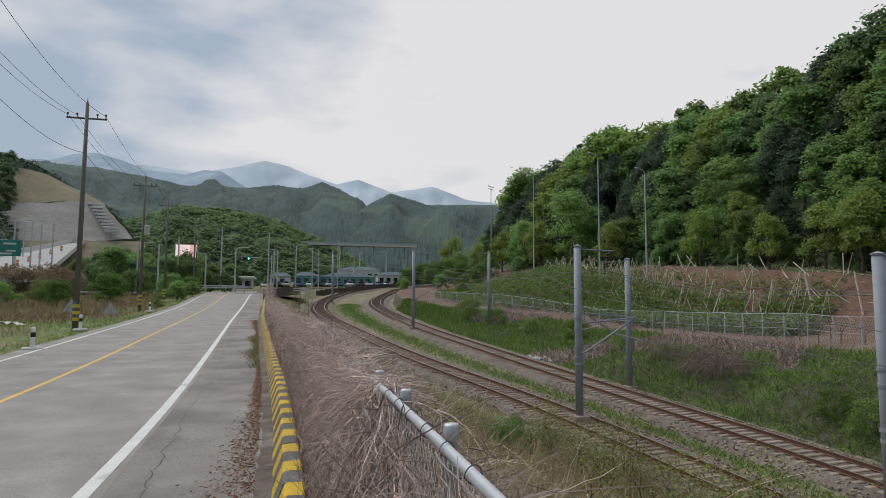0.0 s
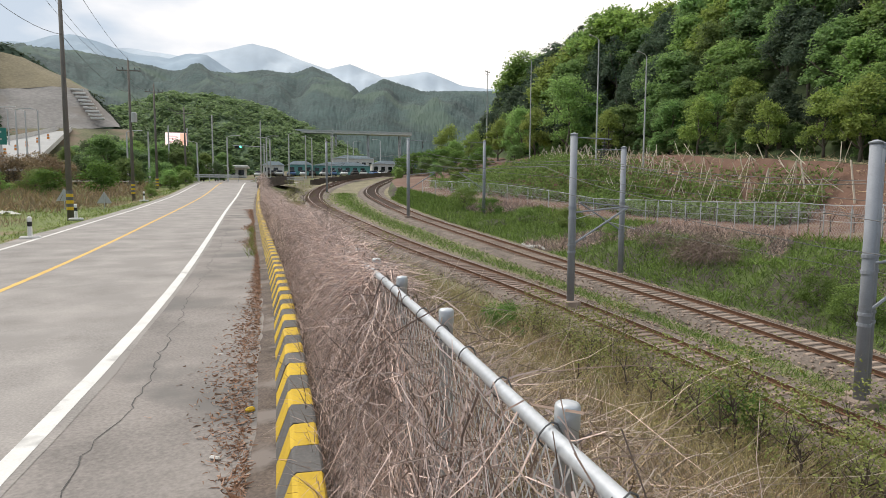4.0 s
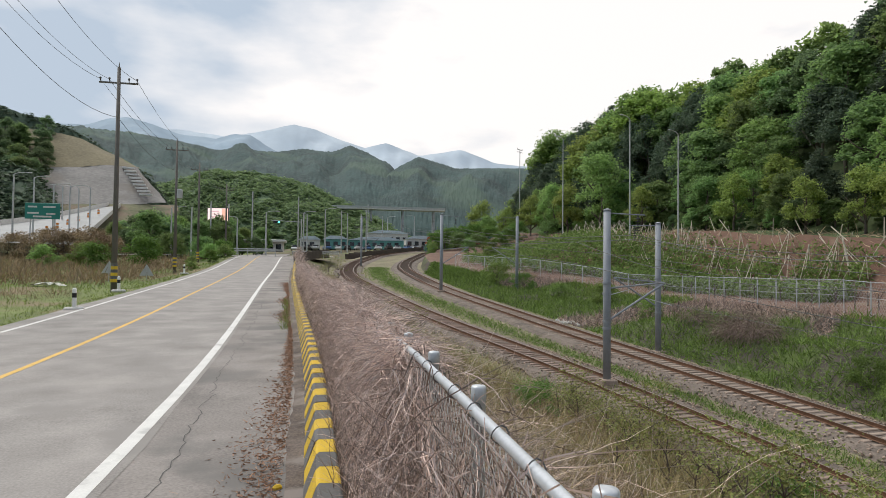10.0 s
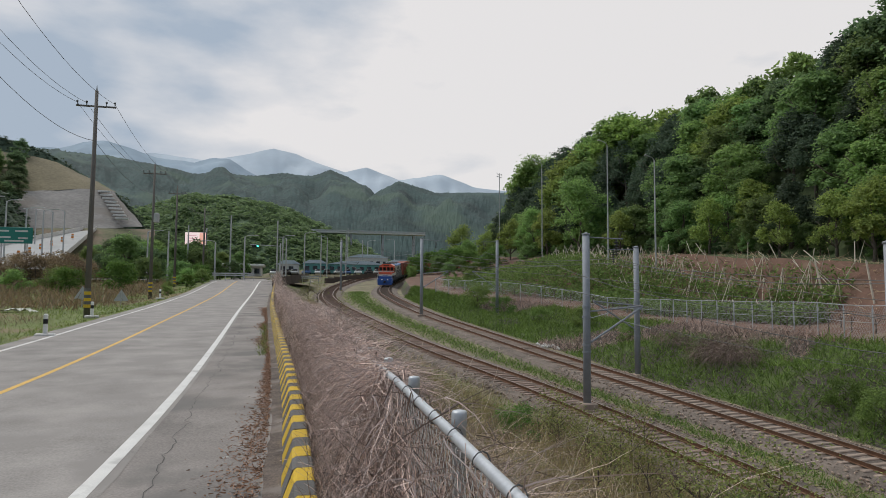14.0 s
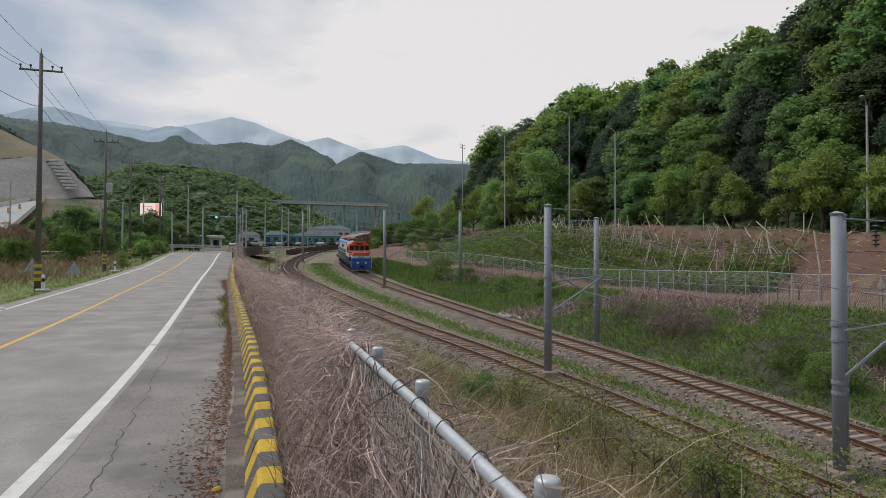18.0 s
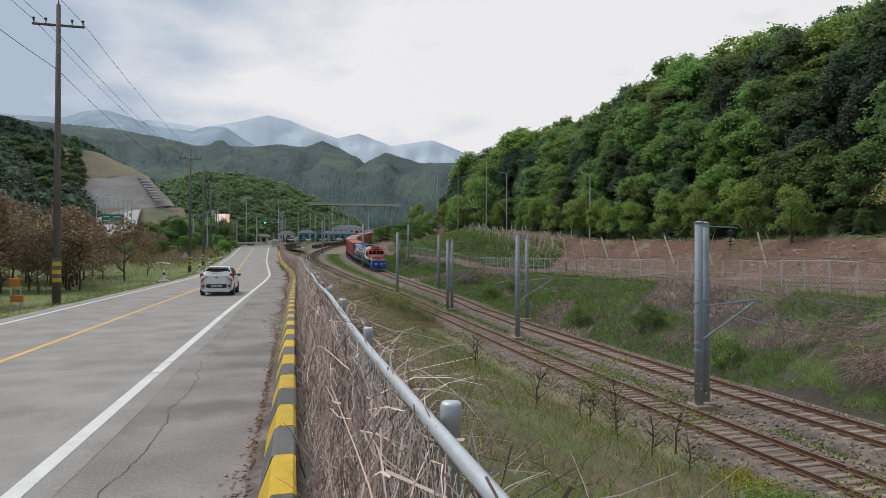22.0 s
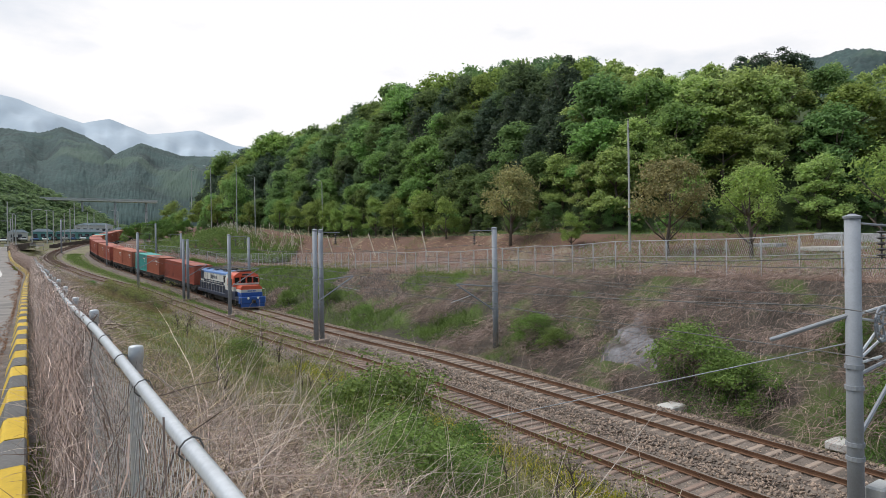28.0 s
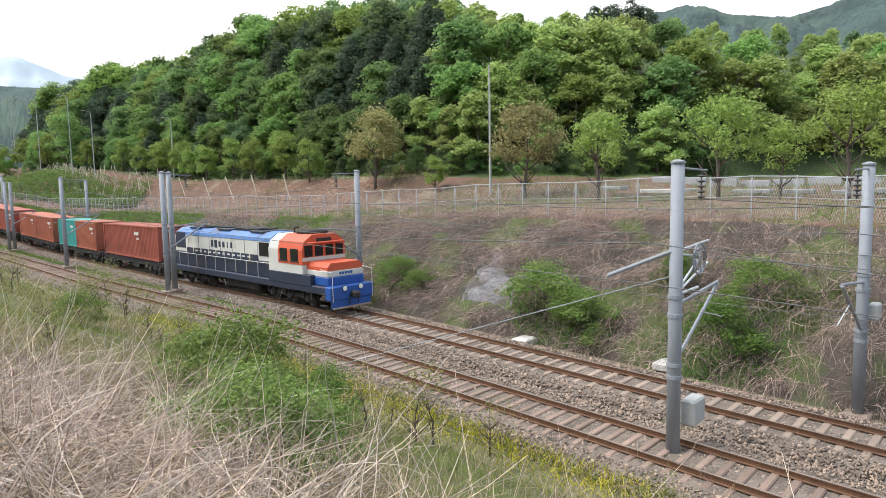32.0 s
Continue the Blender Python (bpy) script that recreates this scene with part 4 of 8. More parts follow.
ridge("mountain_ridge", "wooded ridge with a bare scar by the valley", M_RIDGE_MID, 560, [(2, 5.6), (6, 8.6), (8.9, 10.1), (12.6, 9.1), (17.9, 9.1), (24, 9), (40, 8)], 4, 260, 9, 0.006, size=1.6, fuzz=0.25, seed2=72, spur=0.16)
ridge("wooded_foothill", "bright green wooded foothill", M_RIDGE_NEAR, 300, [(-18, 4.5), (-13, 6.8), (-9, 8.1), (-5, 8.1), (-1, 7.2), (2.5, 5.6), (5, 4.3), (8, 2.5)], 6, 78, 12, 0.012, trees=6500, size=1.25, wood=W_NEAR, seed2=73)
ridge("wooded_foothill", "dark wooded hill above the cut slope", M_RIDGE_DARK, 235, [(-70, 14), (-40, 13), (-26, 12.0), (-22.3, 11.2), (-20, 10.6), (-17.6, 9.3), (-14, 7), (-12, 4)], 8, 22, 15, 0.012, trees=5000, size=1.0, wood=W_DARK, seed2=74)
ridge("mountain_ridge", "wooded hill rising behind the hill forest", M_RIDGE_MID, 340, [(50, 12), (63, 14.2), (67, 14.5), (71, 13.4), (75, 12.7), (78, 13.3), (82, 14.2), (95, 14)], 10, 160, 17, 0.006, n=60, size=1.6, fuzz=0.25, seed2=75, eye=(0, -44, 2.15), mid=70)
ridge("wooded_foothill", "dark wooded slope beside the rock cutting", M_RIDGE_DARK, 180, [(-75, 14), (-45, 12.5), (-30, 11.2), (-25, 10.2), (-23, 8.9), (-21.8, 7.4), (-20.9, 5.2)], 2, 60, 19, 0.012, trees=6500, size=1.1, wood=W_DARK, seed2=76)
utility_pole(-11.3, 7.3, 14.3, 0.0, "tall dark concrete power pole with one crossarm and striped foot")
utility_pole(-12.0, 51.3, 14.3, 0.0, "tall dark concrete power pole with one crossarm and striped foot")
utility_pole(-12.8, 68.3, 14.4, 0.3, "tall dark concrete power pole with one crossarm and striped foot")


# ---- thin growth: grass, stems and vines ----
XS_Y = np.arange(-60, 120, 1.0)
XS_X = np.array([bend(v) for v in XS_Y])

def strands(name, label, m, P, D, L, W, curl=0.5, seg=4, seed=1, drop=0.0, category="plants"):
    """Many thin ribbons that start at P, head along D and wander; one object."""
    rng = np.random.default_rng(seed)
    n = len(P)
    P, D = np.asarray(P, float), np.asarray(D, float)
    D = D / np.linalg.norm(D, axis=1)[:, None]
    L = np.broadcast_to(L, (n,)).astype(float)
    W = np.broadcast_to(W, (n,)).astype(float)
    side = np.cross(D, rng.normal(size=(n, 3)))
    side /= np.linalg.norm(side, axis=1)[:, None]
    pts, cur = [P], P.copy()
    turn = rng.normal(size=(n, 3)) * curl
    for k in range(seg):
        D = D + turn / seg + rng.normal(size=(n, 3)) * curl * 0.5 / seg
        D[:, 2] -= drop / seg
        D /= np.linalg.norm(D, axis=1)[:, None]
        cur = cur + D * (L / seg)[:, None]
        pts.append(cur)
    # nothing grows up into the way along the fence
    tall = np.zeros(n, bool)
    for q in pts:
        tall |= (q[:, 0] < 2.4) & (q[:, 0] > -3) & (q[:, 2] > 1.74 + np.interp(q[:, 1], [30, 33, 50, 75, 124], [0, 0.2, 0.35, 0.9, 3.5])) & (q[:, 1] < 70)
        tall |= (q[:, 0] < 4.5) & (q[:, 0] > -3) & (q[:, 2] > 1.95) & (q[:, 1] < 50)
        for ey in (-44.3, -44.0, 26.0):
            tall |= np.linalg.norm(q - np.array([0.1, ey, 2.15]), axis=1) < 0.95
    if name == "dry_vines":
        for q in pts:
            tall |= (q[:, 0] < np.interp(q[:, 1], XS_Y, XS_X) + np.interp(q[:, 1], [15, 24], [0.08, 0.0])) & (q[:, 2] < 3)
    k = ~tall
    pts, side, W, n = [q[k] for q in pts], side[k], W[k], int(k.sum())
    V = np.zeros((n, (seg + 1) * 2, 3))
    for k, p in enumerate(pts):
        w = W * (1.0 - 0.75 * (k / seg) ** 1.5) * 0.5
        V[:, 2 * k] = p - side * w[:, None]
        V[:, 2 * k + 1] = p + side * w[:, None]
    base = np.arange(n)[:, None] * (seg + 1) * 2
    F = np.concatenate([base + np.array([2 * k, 2 * k + 1, 2 * k + 3, 2 * k + 2]) for k in range(seg)], axis=1).reshape(-1, 4)
    return tagged(new(name, raw_mesh(name, V, F, m)), label, category, kind="stuff")


def patchy(x, y, s, seed=0.0):
    return np.array([noise.noise((a * s, b * s, seed)) for a, b in zip(x, y)])


RNG = np.random.default_rng(7)


def rand_dirs(n, up=1.0, spread=0.6):
    d = RNG.normal(size=(n, 3)) * spread
    d[:, 2] += up
    return d


# dry vines over the road fence
def fence_points(n, y0, y1):
    y = RNG.uniform(y0, y1, n)
    z = RNG.uniform(0.0, 1.0, n) ** 0.8 * 1.75
    keep = ~((z > 1.0) & (((y < -40.4) & (RNG.random(n) < 0.7)) | ((y > 25) & (y < 29.0) & (RNG.random(n) < 0.55))))
    keep &= ~((y < -39.4) & (RNG.random(n) < 0.8))
    y, z = y[keep], z[keep]
    fx = np.array([fx_road(a) for a in y])
    x = fx - 0.03 + RNG.normal(size=len(y)) * 0.07 - 0.10 * (1 - z / 1.75) * RNG.random(len(y))
    gz = np.array([rise(a) for a in y])
    return np.stack([x, y, gz + z], 1)


for n, y0, y1, w, l in ((30000, -47, -32, 0.0048, 0.7), (16000, -32, -14, 0.0075, 0.8), (22000, -14, 25, 0.008, 0.8), (38000, 25, 42, 0.005, 0.7), (9000, 42, 70, 0.013, 0.9), (5000, 70, 112, 0.022, 1.0)):
    P = fence_points(n, y0, y1)
    D = RNG.normal(size=(len(P), 3)) * np.array([0.15, 0.6, 1.0])
    # dark strands are mixed in to paint the tangle's shaded gaps
    dark = RNG.random(len(P)) < 0.42
    for s2, m, lab in ((~dark, L_VINE, "tangled dry pale vines smothering the road fence"), (dark, L_DARKVINE, "dark strands painting the shaded gaps in the road fence tangle")):
        k = int(s2.sum())
        strands("dry_vines", lab, m, P[s2] + np.array([0.03 if m is L_DARKVINE else 0, 0, 0]), D[s2], RNG.uniform(0.4, 1.2, k) * l, w * RNG.uniform(0.6, 1.5, k), 1.5, 5, n + k, 0.3)
# loose canes bowing over the rail towards the slope
for n, y0, y1, wd in ((520, -40.6, -32, 0.0045), (420, 28.6, 42, 0.005), (260, 40, 70, 0.012)):
    y = RNG.uniform(y0, y1, n)
    x = np.array([fx_road(a) for a in y]) + RNG.uniform(0.05, 0.8, n)
    P = np.stack([x, y, np.array([rise(a) for a in y]) + RNG.uniform(0.3, 1.2, n)], 1)
    D = RNG.normal(size=(n, 3)) * 0.5 + np.array([0.8, 0.1, 0.1])
    strands("dry_canes", "pale dry canes arching over the fence rail", L_STRAW, P, D, RNG.uniform(0.35, 1.0, n), wd * RNG.uniform(0.5, 1.2, n), 1.3, 6, n + 3, 0.9)

# vines heaped along the rail itself
n = 21000
y = 29.9 + 41 * RNG.random(n) ** 1.9
x = np.array([fx_road(a) for a in y]) + RNG.normal(size=n) * 0.07
P = np.stack([x, y, np.array([rise(a) + sag(a) for a in y]) + RNG.normal(size=n) * 0.08 - 0.05], 1)
strands("dry_vines", "dry vines heaped over the top rail of the fence", L_VINE, P, RNG.normal(size=(n, 3)) * np.array([0.5, 1.0, 0.25]), RNG.uniform(0.2, 0.55, n), np.interp(y, [30, 70], [0.005, 0.014]), 1.6, 5, 301, 0.8)

# woven wire of the road fence
g = Geo()
pitch, wire = 0.062, 0.0042
for k, s in ((0, 1), (1, -1)):
    for i in range(int(62 / pitch)):
        y = -50 + i * pitch + (26 if i * pitch > 42 else 0)
        for z0, z1 in ((0.08, 0.62), (0.62, 1.15), (1.15, 1.645)):
            a, b = y + s * (z0 - 0.8) * 0.62, y + s * (z1 - 0.8) * 0.62
            xa, xb = fx_road(a) + k * 0.006 - 0.02, fx_road(b) + k * 0.006 - 0.02
            g.add([(xa, a - wire, z0 + rise(a)), (xa, a + wire, z0 + rise(a)), (xb, b + wire, z1 + rise(b)), (xb, b - wire, z1 + rise(b))], [(0, 1, 2, 3)])
wires = g.ob("wire_mesh", M_MESHWIRE, road_fence)
wires["kind"] = "stuff"
# tie wires round the rail
for y in [-41.21 + 2.07 * i + d for i in range(-1, 8) for d in (-0.6, 0.0, 0.7)] + [26.6 + 0.33 * i for i in range(20)]:
    g = Geo()
    fx = fx_road(y)
    g.tube([(fx + 0.03 * math.cos(a), y + 0.01 * math.sin(a * 2), rise(y) + sag(y) + 0.03 * math.sin(a)) for a in [i * 0.7 for i in range(10)]], 0.0025, 4)
    g.ob("tie_wire", M_WIRE, road_fence)

# slope between fence and railway: straw, grass and stems
def slope_points(n, y0, y1, q=1.0):
    y = RNG.uniform(y0, y1, n)
    foot = np.array([max(lerp(a, NEAR_TRACK) - 1.9, 1.8 + bend(a)) for a in y])
    top = np.array([0.75 + bend(a) for a in y])
    x = top + (foot - top) * RNG.random(n) ** q
    return x, y, (x - top) / (foot - top)


for n, y0, y1, w, h in ((34000, -47, -17, 0.010, 0.5), (20000, -17, 27, 0.014, 0.5), (26000, 27, 60, 0.012, 0.45), (8000, 60, 112, 0.03, 0.6)):
    x, y, q = slope_points(n, y0, y1)
    v = patchy(x, y, 0.16, 2.0) + 0.35 * (q - 0.4) + RNG.normal(size=n) * 0.22 + (-0.3 if y0 > 20 else 0.06)
    z = ground_many(x, y) - 0.03
    P = np.stack([x, y, z], 1)
    for sel, m, nm, lab in ((v > 0.02, L_GRASS, "green_grass", "fresh green grass on the slope beside the railway"), (v <= 0.02, L_STRAW, "dry_grass", "dry straw-coloured grass on the slope beside the railway")):
        k = int(sel.sum())
        strands(nm, lab, m if m is L_GRASS else L_OLIVE, P[sel], rand_dirs(k, 1.0, 0.5), RNG.uniform(0.5, 1.3, k) * h * (1.0 if m is L_GRASS else 1.2), w * RNG.uniform(0.6, 1.4, k), 0.9, 4, n + k, 0.5, "grass")
for n, y0, y1 in ((9000, -45.5, -31), (5000, 27, 42)):
    x, y, q = slope_points(n, y0, y1, 1.8)
    x = np.where(x > 5.5, RNG.uniform(1.2, 5.5, n), x)
    P = np.stack([x, y, ground_many(x, y) + RNG.uniform(0, 0.35, n)], 1)
    D = RNG.normal(size=(n, 3)) * np.array([1, 1, 0.45]) + np.array([0, 0, 0.3])
    dark = RNG.random(n) < (0.2 + 0.55 * np.clip((P[:, 1] + 40) / 4, 0, 1) if y0 < 0 else 0.0)
    for m, sel, lab in ((L_STRAW, ~dark, "heaped pale dry stems behind the fence"), (L_DARKVINE, dark, "dark purple-brown tangle under the pale stems")):
        k = int(sel.sum())
        if k:
            strands("dry_stems", lab, m, P[sel], D[sel], RNG.uniform(0.4, 1.3, k), RNG.uniform(0.004, 0.010, k), 1.4, 5, n + k, 0.5)
# tall thin stalks
n = 800
x, y, q = slope_points(n, -45, -18)
y = np.where(RNG.random(n) < 0.65, RNG.uniform(-45, -37, n), y)
x = np.maximum(x, 5.0 + RNG.random(n) * 6.5)
P = np.stack([x, y, ground_many(x, y)], 1)
strands("tall_stalks", "tall thin dry stalks standing on the slope", L_STRAW, P, rand_dirs(n, 1, 0.15), RNG.uniform(0.6, 1.4, n), 0.008, 0.45, 5, 5, 0.25)
# yellow flowers along the near track, grass between the tracks
n = 12000
y = RNG.uniform(-48, -10, n)
x = np.array([lerp(a, NEAR_TRACK) for a in y]) - 1.75 - np.abs(RNG.normal(size=n)) * 0.7
P = np.stack([x, y, ground_many(x, y)], 1)
strands("yellow_flowers", "yellow-flowering weeds along the rusty track", L_FLOWER, P[: n // 2], rand_dirs(n // 2, 1, 0.5), 0.35, 0.026, 0.8, 3, 6, 0.3)
strands("green_grass", "fresh green weeds along the rusty track", L_GRASS, P[n // 2:], rand_dirs(n - n // 2, 1, 0.5), 0.4, 0.014, 0.8, 3, 7, 0.3, "grass")
n = 44000
y = RNG.uniform(-50, 128, n)
a = np.array([lerp(v, NEAR_TRACK) for v in y]) + 1.9
b = np.array([lerp(v, FAR_TRACK) for v in y]) - 1.9
x = a + (b - a) * (0.5 + RNG.normal(size=n) * 0.2)
sel = (x > a) & (x < b) & (patchy(x, y, 0.3, 9.0) + np.interp(y, [-50, -20, 20, 40], [-0.5, -0.1, 0.1, 0.6]) > -0.05)
P = np.stack([x, y, ground_many(x, y) - 0.02], 1)[sel]
strands("green_grass", "green grass growing between the two tracks", L_BANKGRASS, P, rand_dirs(len(P), 1, 0.6), RNG.uniform(0.12, 0.35, len(P)), np.interp(P[:, 1], [-44, 26, 120], [0.012, 0.02, 0.05]), 0.8, 3, 8, 0.4, "grass")

# bank beyond the railway: dry hanging stems over the cut, green grass farther on
def bank_points(n, y0, y1):
    y = RNG.uniform(y0, y1, n)
    a = np.array([lerp(v, FAR_TRACK) for v in y]) + 2.7
    b = np.array([max(lerp(v, FENCE_X) - 0.4, lerp(v, FAR_TRACK) + 3.6) for v in y])
    q = RNG.random(n)
    x = a + (b - a) * q
    return x, y, q


x, y, q = bank_points(46000, -50, 2)
v = patchy(x, y, 0.2, 4.0) + 0.8 * np.abs(q - 0.55) - 0.25 + np.clip((y + 14) / 22, -0.25, 0.8)
sel = v < 0.36
along = (x - 24.3) / 4.9
bare = (along > -0.05) & (along < 1.05) & (np.abs(y + 24.3 - 2.6 * along) < 2.1 - 0.9 * along) & (RNG.random(len(x)) < 0.6)
x, y, v, sel = x[~bare], y[~bare], v[~bare], sel[~bare]
lump = np.clip(patchy(x, y, 0.55, 24.0) + 0.5 * patchy(x, y, 1.3, 25.0), 0, 1)
P = np.stack([x, y, ground_many(x, y) + RNG.uniform(0, 0.25, len(x)) + lump * 1.7], 1)
D = RNG.normal(size=(len(x), 3)) * np.array([0.3, 0.42, 0.25]) + np.array([-0.8, 0, 0.2])
# dark strands thicken in the hollows, painting the shade between hanging lumps
tone = RNG.random(len(x)) < 0.5 - 0.35 * lump
for k2, (m, lab, up2) in enumerate(((L_BANKVINE, "dry grey-brown vines hanging down the railway cutting", 0.12), (L_DARKVINE, "dark strands painting the shaded gaps under the hanging vines", 0.0))):
    s2 = sel & (tone == (k2 == 1))
    strands("dry_stems", lab, m, P[s2] + np.array([0, 0, up2]), D[s2], RNG.uniform(0.6, 1.5, s2.sum()), RNG.uniform(0.009, 0.022, s2.sum()), 0.7, 5, 21 + k2, 1.3)
sel = ~sel
strands("green_grass", "green weeds on the railway cutting", L_BANKGRASS, P[sel] - np.array([0, 0, 0.2]), rand_dirs(int(sel.sum()), 1, 0.7), RNG.uniform(0.3, 0.7, sel.sum()), 0.022, 0.9, 3, 22, 0.5, "grass")
x, y, q = bank_points(100000, 0, 118)
v = patchy(x, y, 0.12, 14.0) + 0.35 * (q - 0.5) + np.interp(y, [0, 40, 50], [0.2, 0.14, 0.0])
P = np.stack([x, y, ground_many(x, y) - 0.04], 1)
for sel, m, nm, lab in ((v < 0.26, L_BANKGRASS, "green_grass", "lush green grass on the railway bank"), (v >= 0.26, L_BANKVINE, "dry_stems", "dry brown weeds on the railway bank")):
    k = int(sel.sum())
    strands(nm, lab, m, P[sel], rand_dirs(k, 1, 0.7), RNG.uniform(0.35, 0.8, k), np.interp(y[sel], [0, 44, 118], [0.03, 0.042, 0.075]), 0.9, 3, 30 + k, 0.5, "grass")

# ---- shrubs ----
SHRUB = [(trunk_mesh("stem", 60 + i, 1.4, 0.035, 8, m=M_TWIG), crown_mesh("foliage", m, lobes(60 + i, 1.7, 1.1, 16, 0.12, (0.16, 0.36)), 3600, 0.05, 60 + i)) for i, m in enumerate((L_LUSH, L_GREEN, L_MID))]
BUSH = [(trunk_mesh("stem", 65 + i, 1.5, 0.03, 16, m=M_TWIG), crown_mesh("foliage", m, lobes(65 + i, 1.6, 1.25, 26, 0.1, (0.12, 0.3)), 5200, 0.034, 65 + i)) for i, m in enumerate((L_BUSH, L_LUSH, L_BUSH))]
SPARSE = [(trunk_mesh("stem", 70 + i, 2.2, 0.035, 14, 0.12, M_TWIG), crown_mesh("foliage", m, lobes(70 + i, 2.3, 1.3, 10, 0.2), 330, 0.045, 70 + i)) for i, m in enumerate((L_SHRUB, L_SHRUB))]


def shrub(kind, x, y, s, label, sx=1.0, name="shrub"):
    e = empty(name, label, "shrub")
    e.matrix_basis = Matrix.LocRotScale((x, y, on_ground(x, y) - 0.05), Euler((0, 0, random.uniform(0, 6.28))), (s * sx, s * sx, s))
    for nm, me in zip(("stem", "foliage"), kind):
        o = new(nm, me)
        o.parent = e


for x, y, s, k in ((6.1, -33.0, 1.15, 0), (8.6, -32.4, 0.8, 1), (7.2, -29.8, 0.9, 2), (10.4, -23.5, 0.7, 1), (7.3, -18.4, 0.8, 2), (3.6, -36.0, 0.5, 2), (11.4, 39.8, 0.8, 1), (6.5, 44.3, 0.7, 1), (9.5, -28, 0.6, 0), (11.8, 30.5, 0.5, 1), (3.9, -37.4, 0.75, 0), (5.0, -37.0, 0.7, 2), (5.2, -35.3, 0.85, 0)):
    shrub(BUSH[k], x, y, s, "leafy green shrub on the slope above the railway", 1.2)
for x, y, s, k in ((14.3, 35.8, 1.35, 0), (12.3, 40.2, 1.2, 0), (13.6, 38.2, 1.0, 1), (11.0, 33.7, 0.9, 0), (7.5, 30, 0.8, 1), (12.4, 46.8, 0.9, 0), (8.4, 42, 0.9, 0), (5.4, 37.0, 0.7, 1), (9.8, 37.6, 1.1, 0), (3.5, 57, 0.8, 0), (6.5, 66, 1.0, 1), (10.2, -17, 0.9, 0), (3.4, -30.8, 0.6, 1), (4.6, -25.5, 0.8, 0), (12.4, -8, 1.1, 0), (11.6, -5.5, 1.2, 1), (13.0, -3.0, 1.2, 0), (9.0, 4, 1.0, 1), (11.5, 12, 1.1, 0), (7.0, -9, 0.9, 0), (2.6, 47, 0.6, 0), (4.0, 90, 1.2, 1), (2.2, 104, 1.4, 0), (1.2, 112, 1.5, 1), (0.2, 96, 0.9, 0), (8.2, -25.6, 0.8, 1)):
    shrub(SPARSE[k], x, y, s, "thin twiggy bush with young yellow-green leaves")
for x, y, s, k in ((24.2, -27.8, 1.7, 0), (23.8, -30.0, 1.3, 2), (24.6, -17.1, 1.1, 0), (24.3, -35.7, 1.3, 1), (26.6, -36.4, 1.2, 0), (24.4, -19.0, 0.8, 2), (27.4, -32.8, 0.9, 1), (24.0, 4, 0.9, 0), (25.2, 14, 1.0, 1), (24.4, 24, 1.0, 2), (24.2, 49.6, 0.8, 1), (25.3, 70.2, 0.8, 2), (24.0, 85.8, 1.1, 2), (20.6, 97, 1.5, 2), (25.5, 79, 1.2, 2), (23.6, 47, 1.0, 0), (26.5, 46.6, 0.8, 1), (22.2, 92, 1.2, 1)):
    shrub(BUSH[k], x, y, s, "leafy green bush on the railway bank", 1.2)
# dry thickets on the bank
for x, y, r, n in ((24.4, 57.7, 1.7, 900), (26.5, 60.5, 1.3, 500), (25.5, 65, 1.2, 500), (26.8, -15.4, 1.6, 1100), (24.6, 58.5, 2.0, 1500), (27.5, -23.5, 1.6, 900), (28, -32, 1.5, 800), (30.4, -26, 1.3, 600), (26.0, -4, 1.8, 900), (25.5, 10, 1.6, 800)):
    d = RNG.normal(size=(n, 3))
    d /= np.linalg.norm(d, axis=1)[:, None]
    d[:, 2] = np.abs(d[:, 2])
    P = np.array([x, y, on_ground(x, y) + 0.1]) + d * r * RNG.random((n, 1)) ** 0.5 * np.array([0.9, 1.2, 0.75])
    strands("dry_thicket", "rounded thicket of dry brown stems on the bank", L_DARKVINE if n > 1000 or y > 50 else L_BANKVINE, P, d * np.array([1, 1, -0.2]) + RNG.normal(size=(n, 3)) * 0.5, RNG.uniform(0.6, 1.4, n), RNG.uniform(0.01, 0.025, n), 1.0, 5, n + int(x), 0.9)

# concrete drain on the cutting, cable covers and white stones by the track
g = Geo()
for i in range(9):
    q = i / 8
    x, y = 24.3 + 4.9 * q, -24.3 + 2.6 * q
    w = (2.1 - 0.9 * q) * rnd.uniform(0.75, 1.2)
    z = on_ground(x, y) + 0.05
    sunk = 0.35 if i in (0, 8) else 0.0
    g.v += [(x + rnd.uniform(-0.2, 0.2), y - w, z - 0.3), (x, y - w * 0.5, z + rnd.uniform(-0.1, 0.16) - sunk), (x, y + w * 0.5, z + rnd.uniform(-0.1, 0.16) - sunk), (x + rnd.uniform(-0.2, 0.2), y + w, z - 0.3)]
for i in range(8):
    for k in range(3):
        a = i * 4 + k
        g.f.append((a, a + 4, a + 5, a + 1))
        g.m.append(0)
chute = g.ob("drain_chute", M_SHOTCRETE)
tagged(chute, "grey concrete drain chute on the cutting slope", "drain")
for x, y in ((23.2, -34.2), (22.6, -27.8)):
    tagged(Geo().box((x, y, on_ground(x, y) + 0.12), (1.0, 0.8, 0.3), bevel=0.04).ob("cable_cover", M_CREAM_STONE), "pale concrete cable cover beside the track", "cable cover")
rnd2 = random.Random(3)
